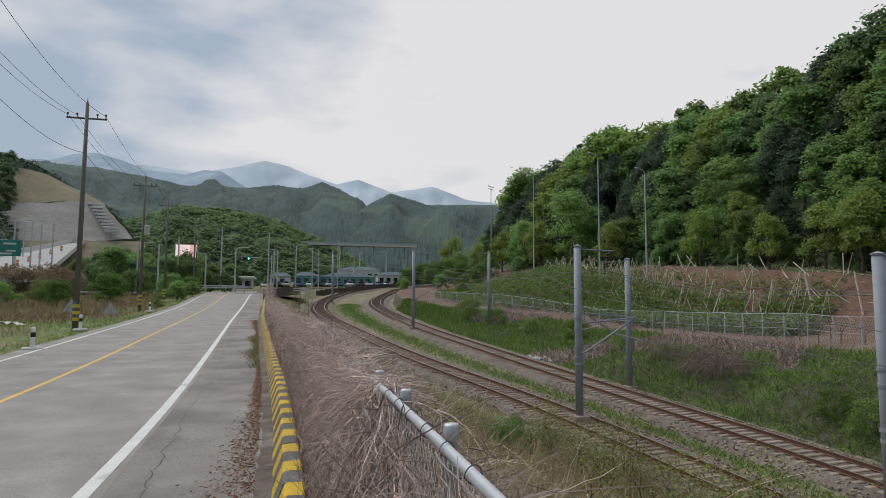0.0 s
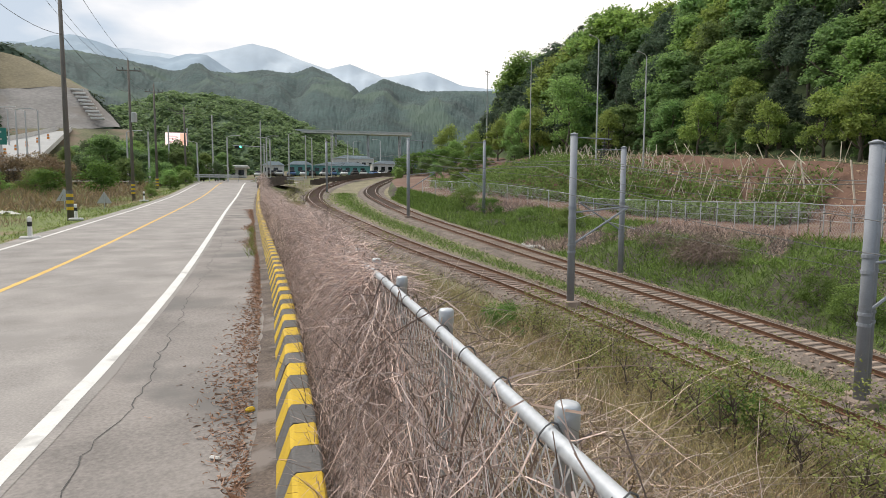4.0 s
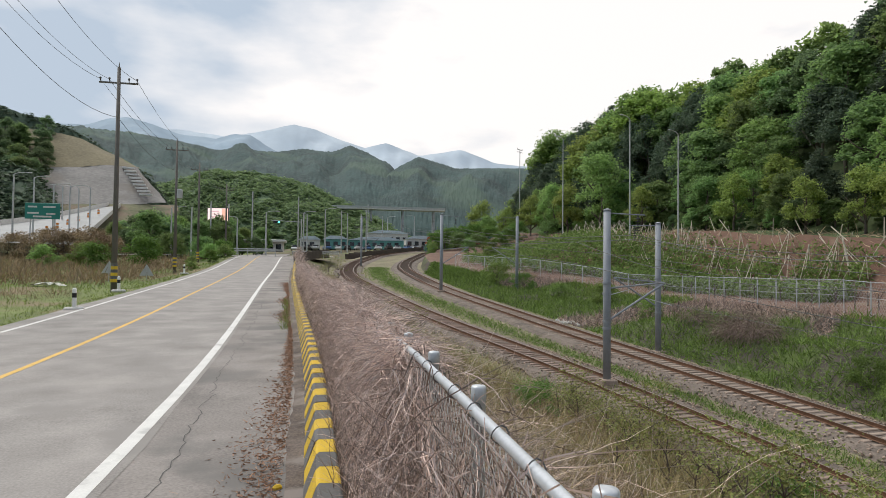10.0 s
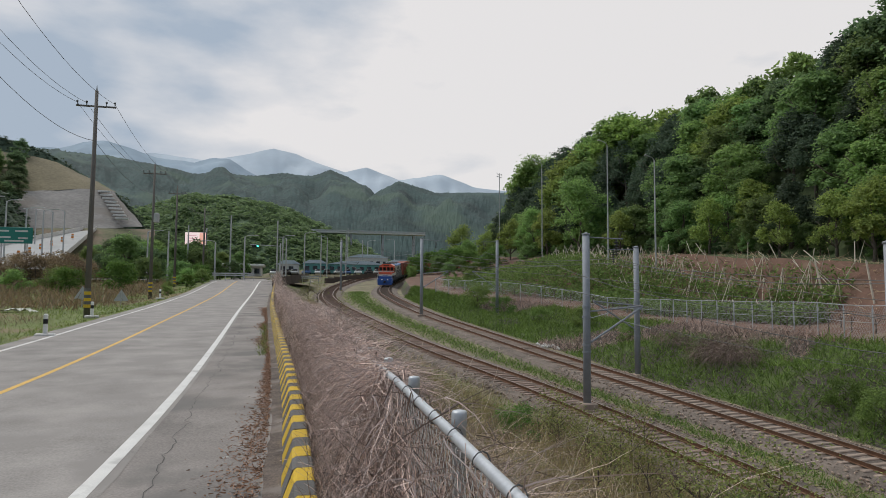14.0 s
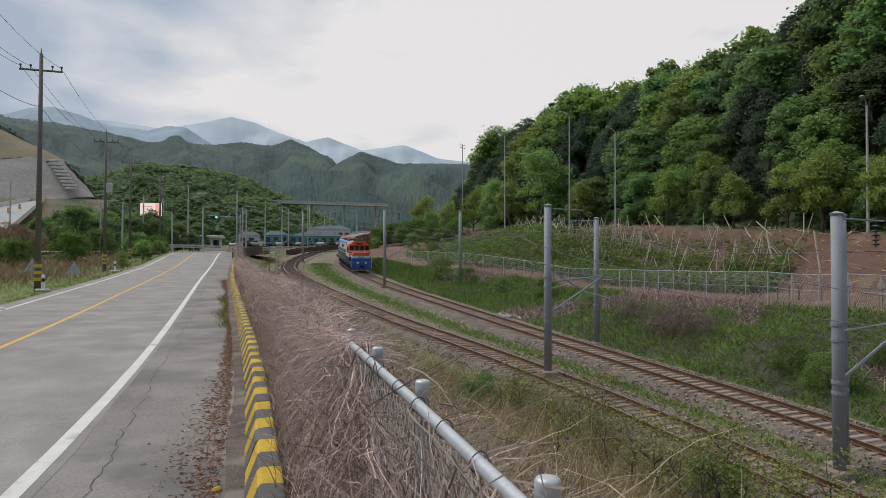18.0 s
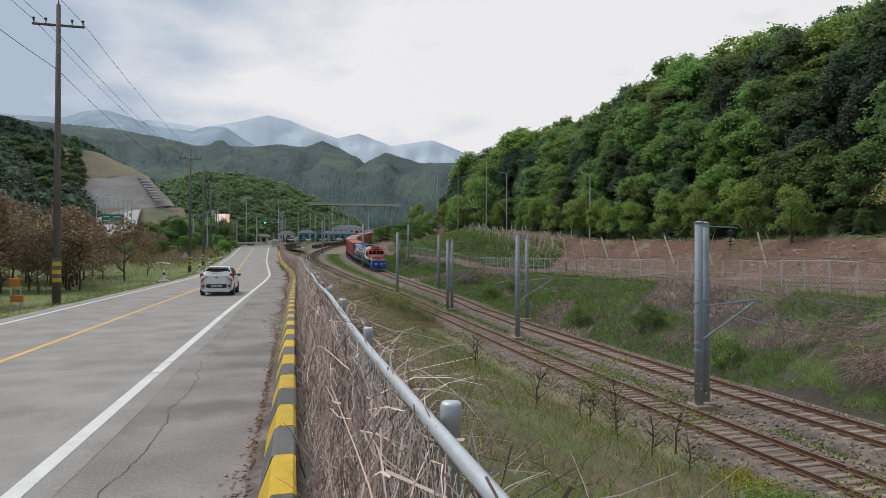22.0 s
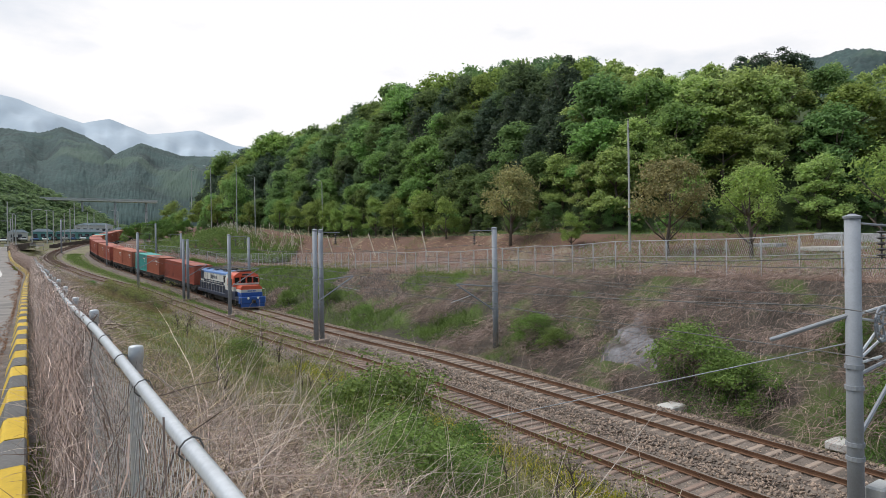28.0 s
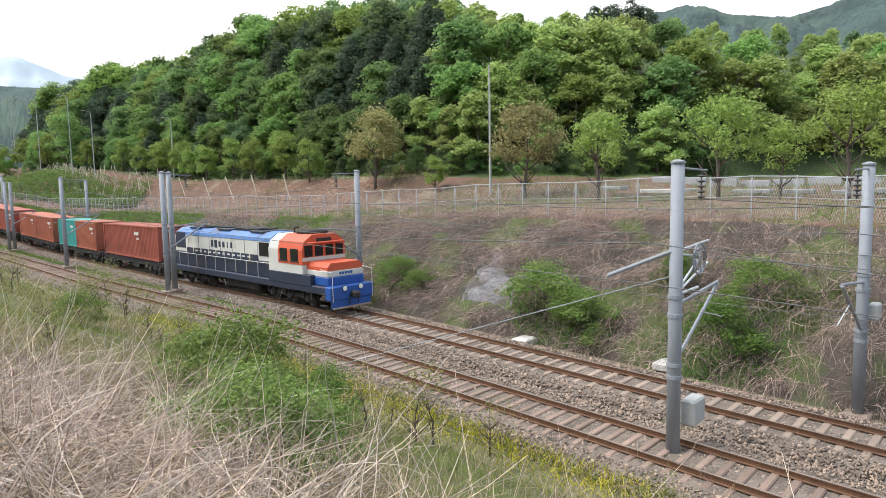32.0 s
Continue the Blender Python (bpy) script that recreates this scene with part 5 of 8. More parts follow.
for cx, cy, k in ((17.4, 56.3, 16), (18.9, 71.5, 18)):
    for i in range(k):
        g = Geo()
        s = rnd2.uniform(0.1, 0.24)
        x, y = cx + rnd2.uniform(-0.5, 0.5), cy + rnd2.uniform(-1.6, 1.6)
        g.box((x, y, on_ground(x, y) + s * 0.35), (s * 1.5, s * 1.2, s), rnd2.uniform(0, 3), bevel=s * 0.3)
        tagged(g.ob("stone", M_CREAM_STONE), "white stone lying beside the track", "stone", "white stones by the track")

# ---- terrace fence, orchard and dirt bank ----
terrace_fence = empty("terrace_fence", "long galvanised chain-link fence along the terrace edge", "fence")
tf = [(33, y) for y in np.arange(-58, 80, 2.0)] + [(32.6, 82), (31.8, 86), (31, 90), (30.2, 94), (29.0, 97.5), (27.2, 100), (25.3, 102), (23.2, 103.4), (21.2, 104.6), (19.4, 106.4), (18.2, 109)]
gp = Geo()
gp.tube([(0, 0, -0.3), (0, 0, 2.12), (0, 0, 2.15)], [0.035, 0.035, 0.02], 6)
tp = gp.data("post", M_GALV)
tz = [on_ground(x, y) for x, y in tf]
for (x, y), z in zip(tf, tz):
    o = new("post", tp)
    o.parent = terrace_fence
    o.location = (x, y, z)
for h in (2.1, 1.1):
    Geo().tube([(x, y, z + h) for (x, y), z in zip(tf, tz)], 0.026 if h > 2 else 0.014, 5).ob("rail", M_GALV, terrace_fence)
g = Geo()
for (a, z0), (b, z1) in zip(zip(tf, tz), zip(tf[1:], tz[1:])):
    ln = math.hypot(b[0] - a[0], b[1] - a[1])
    for i in range(int(ln / 0.11)):
        for s in (-1, 1):
            q0 = i * 0.11 / ln
            q1 = min(1, max(0, q0 + s * 0.7 / ln))
            w = 0.0045 / ln
            p = lambda q, zz: (a[0] + (b[0] - a[0]) * q, a[1] + (b[1] - a[1]) * q, z0 + (z1 - z0) * q + zz)
            g.add([p(q0 - w, 0.05), p(q0 + w, 0.05), p(q1 + w, 2.08), p(q1 - w, 2.08)], [(0, 1, 2, 3)])
wm = g.ob("wire_mesh", M_MESHWIRE, terrace_fence)
wm["kind"] = "stuff"


def stake(x, y, dx, dy, h, r=0.03):
    z = on_ground(x, y)
    e = Geo().tube([(x, y, z - 0.15), (x + dx, y + dy, z + h)], [r, r * 0.8], 6).ob("stake", M_STAKE)
    tagged(e, "pale leaning wooden stake of the vine trellis", "stake", "trellis stakes")


rnd = random.Random(9)
for i in range(180):
    y = rnd.uniform(67, 122)
    toe = lerp(y, HILL_TOE)
    x = rnd.uniform(max(lerp(y, FENCE_X) + 5.0, toe - 8.5), toe - 3.4)
    a = rnd.uniform(-1, 1)
    stake(x, y, rnd.uniform(-0.6, 0.4), a * 1.7, rnd.uniform(0.9, 1.9), rnd.uniform(0.03, 0.05))
# stakes leaning together in fans
for i in range(27):
    y = 66 + i * 2.05 + rnd.uniform(-0.5, 0.5)
    x = max(lerp(y, HILL_TOE) - rnd.uniform(4.8, 6.6), lerp(y, FENCE_X) + 5.0)
    h = rnd.uniform(1.9, 2.5)
    for k in range(rnd.choice((3, 4, 4))):
        dx, dy = (k - 1.5) * rnd.uniform(0.6, 1.1) + 0.2, (k - 1.5) * rnd.uniform(-1.1, 0.5)
        drop = on_ground(x, y) - on_ground(x - dx, y - dy)
        stake(x - dx, y - dy, dx, dy, h + drop + rnd.uniform(-0.1, 0.1), rnd.uniform(0.03, 0.042))
for y, d in ((21, 0.9), (28.5, 1.0), (35, 1.6), (42, 1.4), (50, 1.6), (57, 0.8), (63.5, 0.3), (68.0, 0.5)):
    stake(41.5, y, -0.3, d, 3.2, 0.085)
n = 60000
y = RNG.uniform(66, 120, n)
toe = np.array([lerp(v, HILL_TOE) for v in y])
fx = np.array([lerp(v, FENCE_X) for v in y])
x = fx + 3.6 + RNG.random(n) ** 0.85 * (toe - fx - 8.4)
rowq = (np.abs(((x * 1.0) % 1.5) - 0.75) < 0.55) & (patchy(x, y, 0.25, 31.0) > -0.5)
rowq &= RNG.random(n) > 0.8 * np.clip((x - (toe - 8.4)) / 3.0, 0, 1)
P = np.stack([x, y, ground_many(x, y) + RNG.uniform(0.1, 1.35, n)], 1)[rowq]
strands("trellis_vines", "rows of green trellised vines on the terrace", L_TRELLIS, P, rand_dirs(len(P), 0.2, 1.0), 0.36, 0.16, 0.8, 2, 44, 0.5)
# bare vine stocks behind the fence
for i in range(46):
    y = 50 + i * 1.25 + rnd.uniform(-0.3, 0.3)
    x = lerp(y, FENCE_X) + rnd.uniform(2.0, 4.5)
    z = on_ground(x, y)
    g = Geo()
    h = rnd.uniform(0.9, 1.4)
    g.tube([(x, y, z - 0.1), (x + 0.05, y + 0.03, z + h * 0.5), (x, y, z + h)], [0.05, 0.04, 0.03], 5)
    for s in (-1, 1):
        g.tube([(x, y, z + h * 0.55), (x + rnd.uniform(-0.2, 0.2), y + s * 0.5, z + h * 1.15)], [0.03, 0.015], 5)
    tagged(g.ob("vine_stock", M_TWIG), "bare dark forked vine stock behind the fence", "vine stock", "vine stocks on the terrace")

# ---- single trees along the terrace ----
OPEN_TREE = (trunk_mesh("trunk", 81, 6, 0.14, 16, 0.03, M_BARK), crown_mesh("crown", L_YELLOW, lobes(81, 6.2, 3.0, 18, 0.4, (0.16, 0.36)), 2900, 0.1, 81))
COPPER = (trunk_mesh("trunk", 82, 6, 0.14, 14, 0.03, M_BARK), crown_mesh("crown", L_BROWN, lobes(82, 6.4, 2.9, 20, 0.15, (0.16, 0.36)), 5200, 0.1, 82))
ROUND = (trunk_mesh("trunk", 83, 5.5, 0.14, 8, 0.03, M_BARK), crown_mesh("crown", L_YELLOW, lobes(83, 5.8, 2.3, 16, 0.2, (0.16, 0.36)), 4200, 0.11, 83))
BRIGHT = (trunk_mesh("trunk", 84, 9, 0.2, 8, 0.03, M_BARK), crown_mesh("crown", L_GREEN, lobes(84, 9.5, 4.2, 26, 0.15, (0.15, 0.34)), 8000, 0.15, 84))
for kind, x, y, s, lab in (
        (COPPER, 44, 8.0, 1.35, "round copper-leaved tree at the back of the terrace"), (COPPER, 43.5, -12.5, 1.25, "low copper-leaved tree at the back of the terrace"),
        (OPEN_TREE, 43.5, -19.5, 1.1, "open-crowned tree with young yellow-green leaves"), (OPEN_TREE, 44, -28.4, 1.15, "open-crowned tree with young yellow-green leaves"),
        (OPEN_TREE, 44, -36.0, 1.15, "open-crowned tree with young yellow-green leaves"), (OPEN_TREE, 45, -32.0, 0.8, "open-crowned tree with young yellow-green leaves"), (ROUND, 44.5, -0.7, 0.62, "small green tree at the back of the terrace"),(ROUND, 45.0, 22.0, 0.95, "round bright green young tree above the dirt bank"), (ROUND, 45.6, 28.5, 1.10, "round bright green young tree above the dirt bank"), (ROUND, 45.0, 36.0, 1.00, "round bright green young tree above the dirt bank"), (ROUND, 45.8, 43.0, 1.10, "round bright green young tree above the dirt bank"), (ROUND, 45.0, 50.0, 0.95, "round bright green young tree above the dirt bank"), 
        (ROUND, 45, 76.5, 0.95, "round bright green young tree above the dirt bank"), (ROUND, 45.5, 67.0, 1.2, "round bright green young tree above the dirt bank"),
        (ROUND, 46, 61.5, 1.1, "round bright green young tree above the dirt bank"), (ROUND, 45.5, 57.2, 0.9, "round bright green young tree above the dirt bank"), (ROUND, 46, 71.0, 1.05, "round bright green young tree above the dirt bank"), (ROUND, 45.8, 88, 1.1, "round bright green young tree above the dirt bank"),
        (BRIGHT, 44.5, 119, 1.35, "large bright green tree at the foot of the hill"), (BRIGHT, 43.5, 137, 1.0, "bright green tree at the foot of the hill"),
        (ROUND, 42.5, 128, 1.5, "round bright green young tree above the dirt bank"), (ROUND, 41, 143, 1.4, "round bright green young tree above the dirt bank"), (ROUND, 38, 150, 1.2, "round bright green young tree above the dirt bank"), (ROUND, 44.5, 106, 1.1, "round bright green young tree above the dirt bank"), (ROUND, 40.5, 180, 2.0, "round bright green young tree above the dirt bank")):
    plant(kind, x, y, s, label=lab, name="tree")

# ---- lamp posts and poles on the hill side ----
def hill_pole(x, y, top, kind, label):
    z = on_ground(x, y)
    e = empty("street_lamp" if kind == "lamp" else "power_pole", label, "street lamp" if kind == "lamp" else "power pole", "", pose(x, y, z))
    h = top - z
    Geo().tube([(0, 0, -0.4), (0, 0, h)], [0.12, 0.07], 8).ob("shaft", M_PALEPOLE, e)
    if kind == "lamp":
        Geo().tube([(0, 0, h), (-0.5, -0.3, h + 0.25), (-1.5, -0.9, h + 0.3)], 0.05, 6).ob("arm", M_PALEPOLE, e)
        Geo().box((-1.7, -1.0, h + 0.28), (0.6, 0.3, 0.12), 0.5, bevel=0.04).ob("lamp_head", M_PALEPOLE, e)
    else:
        for zz in (0.25, 0.75):
            Geo().box((0, 0, h - zz), (2.0, 0.1, 0.1), 0.7, bevel=0.02).ob("crossarm", M_PALEPOLE, e)
        for dx in (-0.9, 0, 0.9):
            Geo().tube([(dx * 0.76, dx * 0.64, h - 0.2), (dx * 0.76, dx * 0.64, h)], 0.05, 6).ob("insulator", M_WIRE, e)


hill_pole(40.5, 102, 22.3, "lamp", "tall pale lamp post at the foot of the wooded hill")
hill_pole(40, 124, 24.0, "lamp", "tall pale lamp post at the foot of the wooded hill")
hill_pole(40, 147, 26.7, "pole", "pale power pole at the foot of the wooded hill")
hill_pole(42, 93, 18.4, "lamp", "tall pale lamp post at the foot of the wooded hill")
hill_pole(44.5, -7.8, 13.2, "pole", "pale power pole with crossarms in front of the forest")
hill_pole(45, 62.4, 14.5, "lamp", "slender pale pole in front of the forest")

# ---- overhead wires ----
def cable(name, label, pts, sag_m, r, m=None):
    for a, b in zip(pts, pts[1:]):
        a, b = Vector(a), Vector(b)
        g = Geo().tube([a.lerp(b, i / 10) - Vector((0, 0, 4 * sag_m * (i / 10) * (1 - i / 10))) for i in range(11)], r, 4, cap=False)
        tagged(g.ob(name, m or M_WIRE), label, "cable", label)


near_w = [(13.6, -74), (14.4, -37.6), (15.0, -3.5), (14.8, 17.5), (15.0, 40.5), (11.4, 52.5), (11.2, 90), (5.2, 128), (18, 175)]
far_w = [(20.2, -74), (21.0, -40.5), (21.0, -14.2), (20.4, 30.0), (18.3, 60.5), (14.5, 91), (14.6, 135), (26, 174)]
for tab, base in ((near_w, "rusty"), (far_w, "main")):
    for dz, sg in ((5.35, 0.05), (6.35, 0.55)):
        cable("contact_wire" if dz < 6 else "messenger_wire", "thin dark overhead wire above the " + base + " track", [(x, y, rail_z(y) + dz - (0.9 if y < 45 else 0)) for x, y in tab], sg, 0.012)
cable("feeder_wire", "dark feeder cable strung between the catenary masts", [(17.4, -74, 1.6), (17.4, -37.6, 1.75), (18.1, -3.5, 2.4), (17.8, 17.5, 2.6), (18.1, 40.5, 2.6), (14.4, 52.5, 3.8), (14.1, 90.5, 6.5)], 0.5, 0.014)
cable("feeder_wire", "dark feeder cable strung between the catenary masts", [(21.4, -74, 1.2), (21.4, -40.5, 1.45), (22.5, -14.2, 2.3), (20.4, 30.0, 2.5), (18.7, 60.5, 4.0), (20, 92, 6.6)], 0.5, 0.014)
cable("feeder_wire", "dark feeder cable strung between the catenary masts", [(22.9, -74, -0.3), (22.7, -40.5, -0.1), (23.8, -14.2, 0.9), (21.7, 30.0, 1.2), (20.0, 60.5, 2.4)], 0.4, 0.012)
cable("feeder_wire", "dark feeder cable strung between the catenary masts", [(22.9, -74, -2.4), (22.7, -40.5, -2.1), (23.8, -14.2, -1.3), (21.7, 30.0, -0.9), (20.0, 60.5, 0.3)], 0.3, 0.012)
cable("guy_wire", "taut steel guy wire from the mast to the ground", [(15.8, -37.55, -0.2), (14.2, -25.0, -4.6)], 0.0, 0.016, M_MAST)
g = Geo().box((16.55, -37.85, -3.9), (0.75, 0.4, 0.7), bevel=0.05)
tagged(g.ob("cabinet", M_PALEPOLE), "light grey equipment cabinet on the catenary mast", "cabinet")
g = Geo().box((23.35, -40.75, -1.9), (0.55, 0.3, 0.5), bevel=0.04)
tagged(g.ob("cabinet", M_PALEPOLE), "small light grey box on the catenary mast", "cabinet")

for x, y, s in ((24.5, 157, 2.4), (27, 160, 2.8), (30, 163, 2.8), (33, 166, 3.0), (36.5, 168, 3.0), (40, 171, 3.2), (22.4, 150, 1.5), (29, 156, 2.2), (27, 122, 1.6), (30, 127, 1.8), (33, 131, 2.0), (26, 133, 1.7), (36, 136, 2.2), (29, 139, 1.8), (33, 145, 2.2), (38, 126, 1.8), (25, 116, 1.2)):
    shrub(SHRUB[int(x) % 3], x, y, s, "tall green thicket where the railway bends away")

n = 56000
y = RNG.uniform(-54, 56, n)
fx = np.array([lerp(v, FENCE_X) for v in y])
x = fx + 0.6 + RNG.random(n) * np.array([lerp(v, HILL_TOE) for v in y] - fx + 2)
P = np.stack([x, y, ground_many(x, y) - 0.03], 1)
v = patchy(x, y, 0.13, 17.0)
keep = (y < -2) | (v > 0.1)
for sel, m, nm, lab in (((v < 0.2) & keep, L_BANKGRASS, "green_grass", "green grass on the terrace above the cutting"), ((v >= 0.2) & keep, L_OLIVE, "dry_grass", "dry brown grass on the terrace above the cutting")):
    k = int(sel.sum())
    strands(nm, lab, m, P[sel], rand_dirs(k, 1, 0.6), RNG.uniform(0.3, 0.75, k), 0.03, 0.9, 3, 90 + k, 0.5, "grass")

# ballast stones near the camera
OCT_V = np.array([(1, 0, 0), (-1, 0, 0), (0, 1, 0), (0, -1, 0), (0, 0, 1), (0, 0, -1.0)])
OCT_F = np.array([(0, 2, 4), (2, 1, 4), (1, 3, 4), (3, 0, 4), (2, 0, 5), (1, 2, 5), (3, 1, 5), (0, 3, 5)])
n = 62000
side = RNG.integers(0, 2, n)
y = np.where(RNG.random(n) < 0.65, RNG.uniform(-48, -14, n), RNG.uniform(-14, 62, n))
xc = np.where(side == 0, np.array([lerp(v, NEAR_TRACK) for v in y]), np.array([lerp(v, FAR_TRACK) for v in y]))
dx = RNG.uniform(-2.5, 2.5, n)
prof_x, prof_z = [-2.9, -2.4, -1.75, -1.3, 0, 1.3, 1.75, 2.4, 2.9], [-0.42, -0.42, -0.24, -0.2, -0.225, -0.2, -0.24, -0.42, -0.42]
z = np.array([rail_z(v) for v in y]) + np.interp(dx, prof_x, prof_z)
s = RNG.uniform(0.025, 0.06, n)
z = z - np.where(np.abs(dx) < 1.3, 0.05, 0.0)
q = RNG.normal(size=(n, 3, 3)) * 0.45 + np.eye(3)
V = np.stack([xc + dx, y, z + s * 0.25], 1)[:, None, :] + np.einsum("nij,kj->nki", q, OCT_V) * s[:, None, None]
F = (OCT_F[None] + (np.arange(n) * 6)[:, None, None]).reshape(-1, 3)
tagged(new("ballast_stones", raw_mesh("ballast_stones", V, F, L_STONE)), "loose brown and grey ballast stones between the sleepers", "ballast", kind="stuff")
# tensioning gear on the near mast
e = empty("tension_gear", "steel tensioning wheel and brackets on the catenary mast", "tension gear", "", pose(16.1, -37.6, 0.0))
for r0 in (0.42, 0.3):
    Geo().tube([(0.95 + r0 * math.cos(i * 0.4488), -0.15, 0.15 + r0 * math.sin(i * 0.4488)) for i in range(15)], 0.03, 6, cap=False).ob("wheel_rim", M_MAST, e)
for i in range(5):
    a = i * 1.2566
    Geo().tube([(0.95, -0.15, 0.15), (0.95 + 0.42 * math.cos(a), -0.15, 0.15 + 0.42 * math.sin(a))], 0.02, 5).ob("spoke", M_MAST, e)
for p0, p1 in (((0, 0, 0.35), (1.0, -0.1, 0.2)), ((0, 0, -0.55), (0.95, -0.1, 0.1)), ((0.1, 0, -0.6), (1.9, 0.0, -0.05)), ((0.2, 0, 0.45), (2.2, 0.1, 0.55)), ((0.4, 0.1, -0.75), (1.5, 0.1, -0.72))):
    Geo().tube([p0, p1], 0.035, 6).ob("bracket", M_GALV, e)
e = empty("strut", "long grey steel strut bracing the catenary mast", "strut", "", pose(15.8, -37.55, 0.45))
Geo().tube([(0, 0, 0), (-0.25, 1.7, -0.75)], 0.055, 8).ob("bar", M_MAST, e)

n = 4200
y = RNG.uniform(4, 118, n)
toe = np.array([lerp(v, HILL_TOE) for v in y])
x = toe - 1.5 - RNG.random(n) * 6.5
P = np.stack([x, y, ground_many(x, y) + 0.04], 1)
strands("straw_scraps", "scattered straw and sticks on the red dirt bank", L_STRAW, P, RNG.normal(size=(n, 3)) * np.array([0.5, 1, 0.25]), RNG.uniform(0.4, 1.3, n), RNG.uniform(0.03, 0.07, n), 0.5, 2, 95)

# tangled pale canes heaped behind the fence, low over the slope
n = 5200
y = np.concatenate([RNG.uniform(-45.0, -35, n * 3 // 4), RNG.uniform(27.5, 36, n - n * 3 // 4)])
x = np.array([fx_road(a) for a in y]) + 0.5 + np.abs(RNG.normal(size=n)) * 1.5
P = np.stack([x, y, ground_many(x, y) + RNG.uniform(0.1, 0.5, n)], 1)
D = RNG.normal(size=(n, 3)) * np.array([1, 1, 0.35]) + np.array([0.2, 0.2, 0.35])
strands("dry_canes", "tangle of long pale dry canes on the slope", L_VINE, P, D, RNG.uniform(0.6, 1.7, n), RNG.uniform(0.004, 0.008, n), 1.6, 7, 131, 0.9)
# pale slabs, low wall and track at the back of the terrace
for i, (x, y, w, l) in enumerate(((50.5, -17.0, 1.2, 2.4), (50, -22.2, 2.8, 3.6), (50.4, -28.6, 1.0, 2.6), (50.2, -31.8, 1.0, 2.0), (50.6, -34.8, 1.0, 2.2), (50.3, -37.6, 1.0, 2.4))):
    z = on_ground(x, y)
    tagged(Geo().box((x, y, z + 0.12), (w, l, 0.36), 0.1 * i - 0.2, bevel=0.05).ob("concrete_slab", M_CREAM_STONE if i == 1 else M_CONCRETE), "pale concrete slab lying at the back of the terrace", "concrete slab", "slabs on the terrace")
for i in range(11):
    x, y = 57.5 + 0.25 * i, -18.5 - 2.6 * i
    z = on_ground(x, y)
    tagged(Geo().box((x, y, z + 0.2), (0.3, 2.5, 0.8), -0.09, bevel=0.03).ob("barrier_block", M_CONCRETE), "grey concrete barrier block along the hill track", "barrier", "barrier blocks on the terrace")

# thick pale canes by the road, over dark strands that paint shaded gaps
n = 9000
y = np.concatenate([RNG.uniform(-46.0, -34, n * 2 // 3), RNG.uniform(27.0, 40, n - n * 2 // 3)])
x = np.array([fx_road(a) for a in y]) + 0.35 + np.abs(RNG.normal(size=n)) * 2.0
P = np.stack([x, y, ground_many(x, y) + RNG.uniform(0.0, 0.25, n)], 1)
strands("dark_stems", "dark strands painting the shaded gaps under the dry canes", L_DARKVINE, P, RNG.normal(size=(n, 3)) * np.array([1, 1, 0.3]) + np.array([0, 0, 0.2]), RNG.uniform(0.4, 1.2, n), RNG.uniform(0.006, 0.014, n), 1.4, 5, 311, 0.6)
n = 3400
y = np.concatenate([RNG.uniform(-45.5, -35, n * 3 // 4), RNG.uniform(27.5, 37, n - n * 3 // 4)])
x = np.array([fx_road(a) for a in y]) + 0.4 + np.abs(RNG.normal(size=n)) * 1.7
P = np.stack([x, y, ground_many(x, y) + RNG.uniform(0.2, 0.6, n)], 1)
strands("dry_canes", "thick bleached canes tangled behind the fence", L_PALECANE, P, RNG.normal(size=(n, 3)) * np.array([1, 1, 0.4]) + np.array([0.2, 0.3, 0.3]), RNG.uniform(0.8, 2.2, n), RNG.uniform(0.005, 0.010, n), 2.2, 9, 312, 0.9)
# lush weeds at the foot of the cutting
for cx, cy, r, k in ((25.2, -16.4, 2.0, 1500), (24.6, -28.6, 2.2, 1700), (24.6, -35.6, 2.2, 1500), (25.0, -7.5, 2.2, 1400), (26.8, -38.0, 1.6, 800)):
    a, q = RNG.uniform(0, 6.28, k), np.sqrt(RNG.random(k)) * r
    x, y = cx + np.cos(a) * q * 0.8, cy + np.sin(a) * q * 1.2
    P = np.stack([x, y, ground_many(x, y) - 0.03], 1)
    strands("lush_weeds", "patch of tall lush weeds at the foot of the cutting", L_LUSH, P, rand_dirs(k, 0.9, 0.7), RNG.uniform(0.35, 1.0, k), RNG.uniform(0.02, 0.045, k), 1.1, 4, k + int(cy + 44), 0.8, "weeds")

# rank olive weeds and twiggy bushes that hide the foot of the slope
n = 27000
y = 27.5 + 24 * RNG.random(n) ** 1.2
a = np.array([fx_road(v) for v in y]) + 0.9
b = np.array([lerp(v, NEAR_TRACK) for v in y]) - 1.7
x = a + (b - a) * RNG.random(n) ** 0.8
P = np.stack([x, y, ground_many(x, y) - 0.02], 1)
v = patchy(x, y, 0.35, 41.0) + RNG.normal(size=n) * 0.25
for sel, m, lab in ((v < -0.02, L_WEEDBROWN, "rank brown weeds on the slope"), (v >= -0.02, L_OLIVE, "rank olive weeds on the slope")):
    k = int(sel.sum())
    strands("weeds", lab, m, P[sel], rand_dirs(k, 1, 0.4), RNG.uniform(0.4, 1.15, k), RNG.uniform(0.006, 0.017, k), 0.9, 4, 400 + k, 0.5, "weeds")
rnd = random.Random(44)
for i in range(84):
    y = rnd.uniform(30, 48) if i < 60 else rnd.uniform(-40, 0)
    x = lerp(y, NEAR_TRACK) - rnd.uniform(1.8, 6.5)
    shrub(SPARSE[i % 2], x, y, rnd.uniform(0.55, 1.05), "thin twiggy bush with young yellow-green leaves")

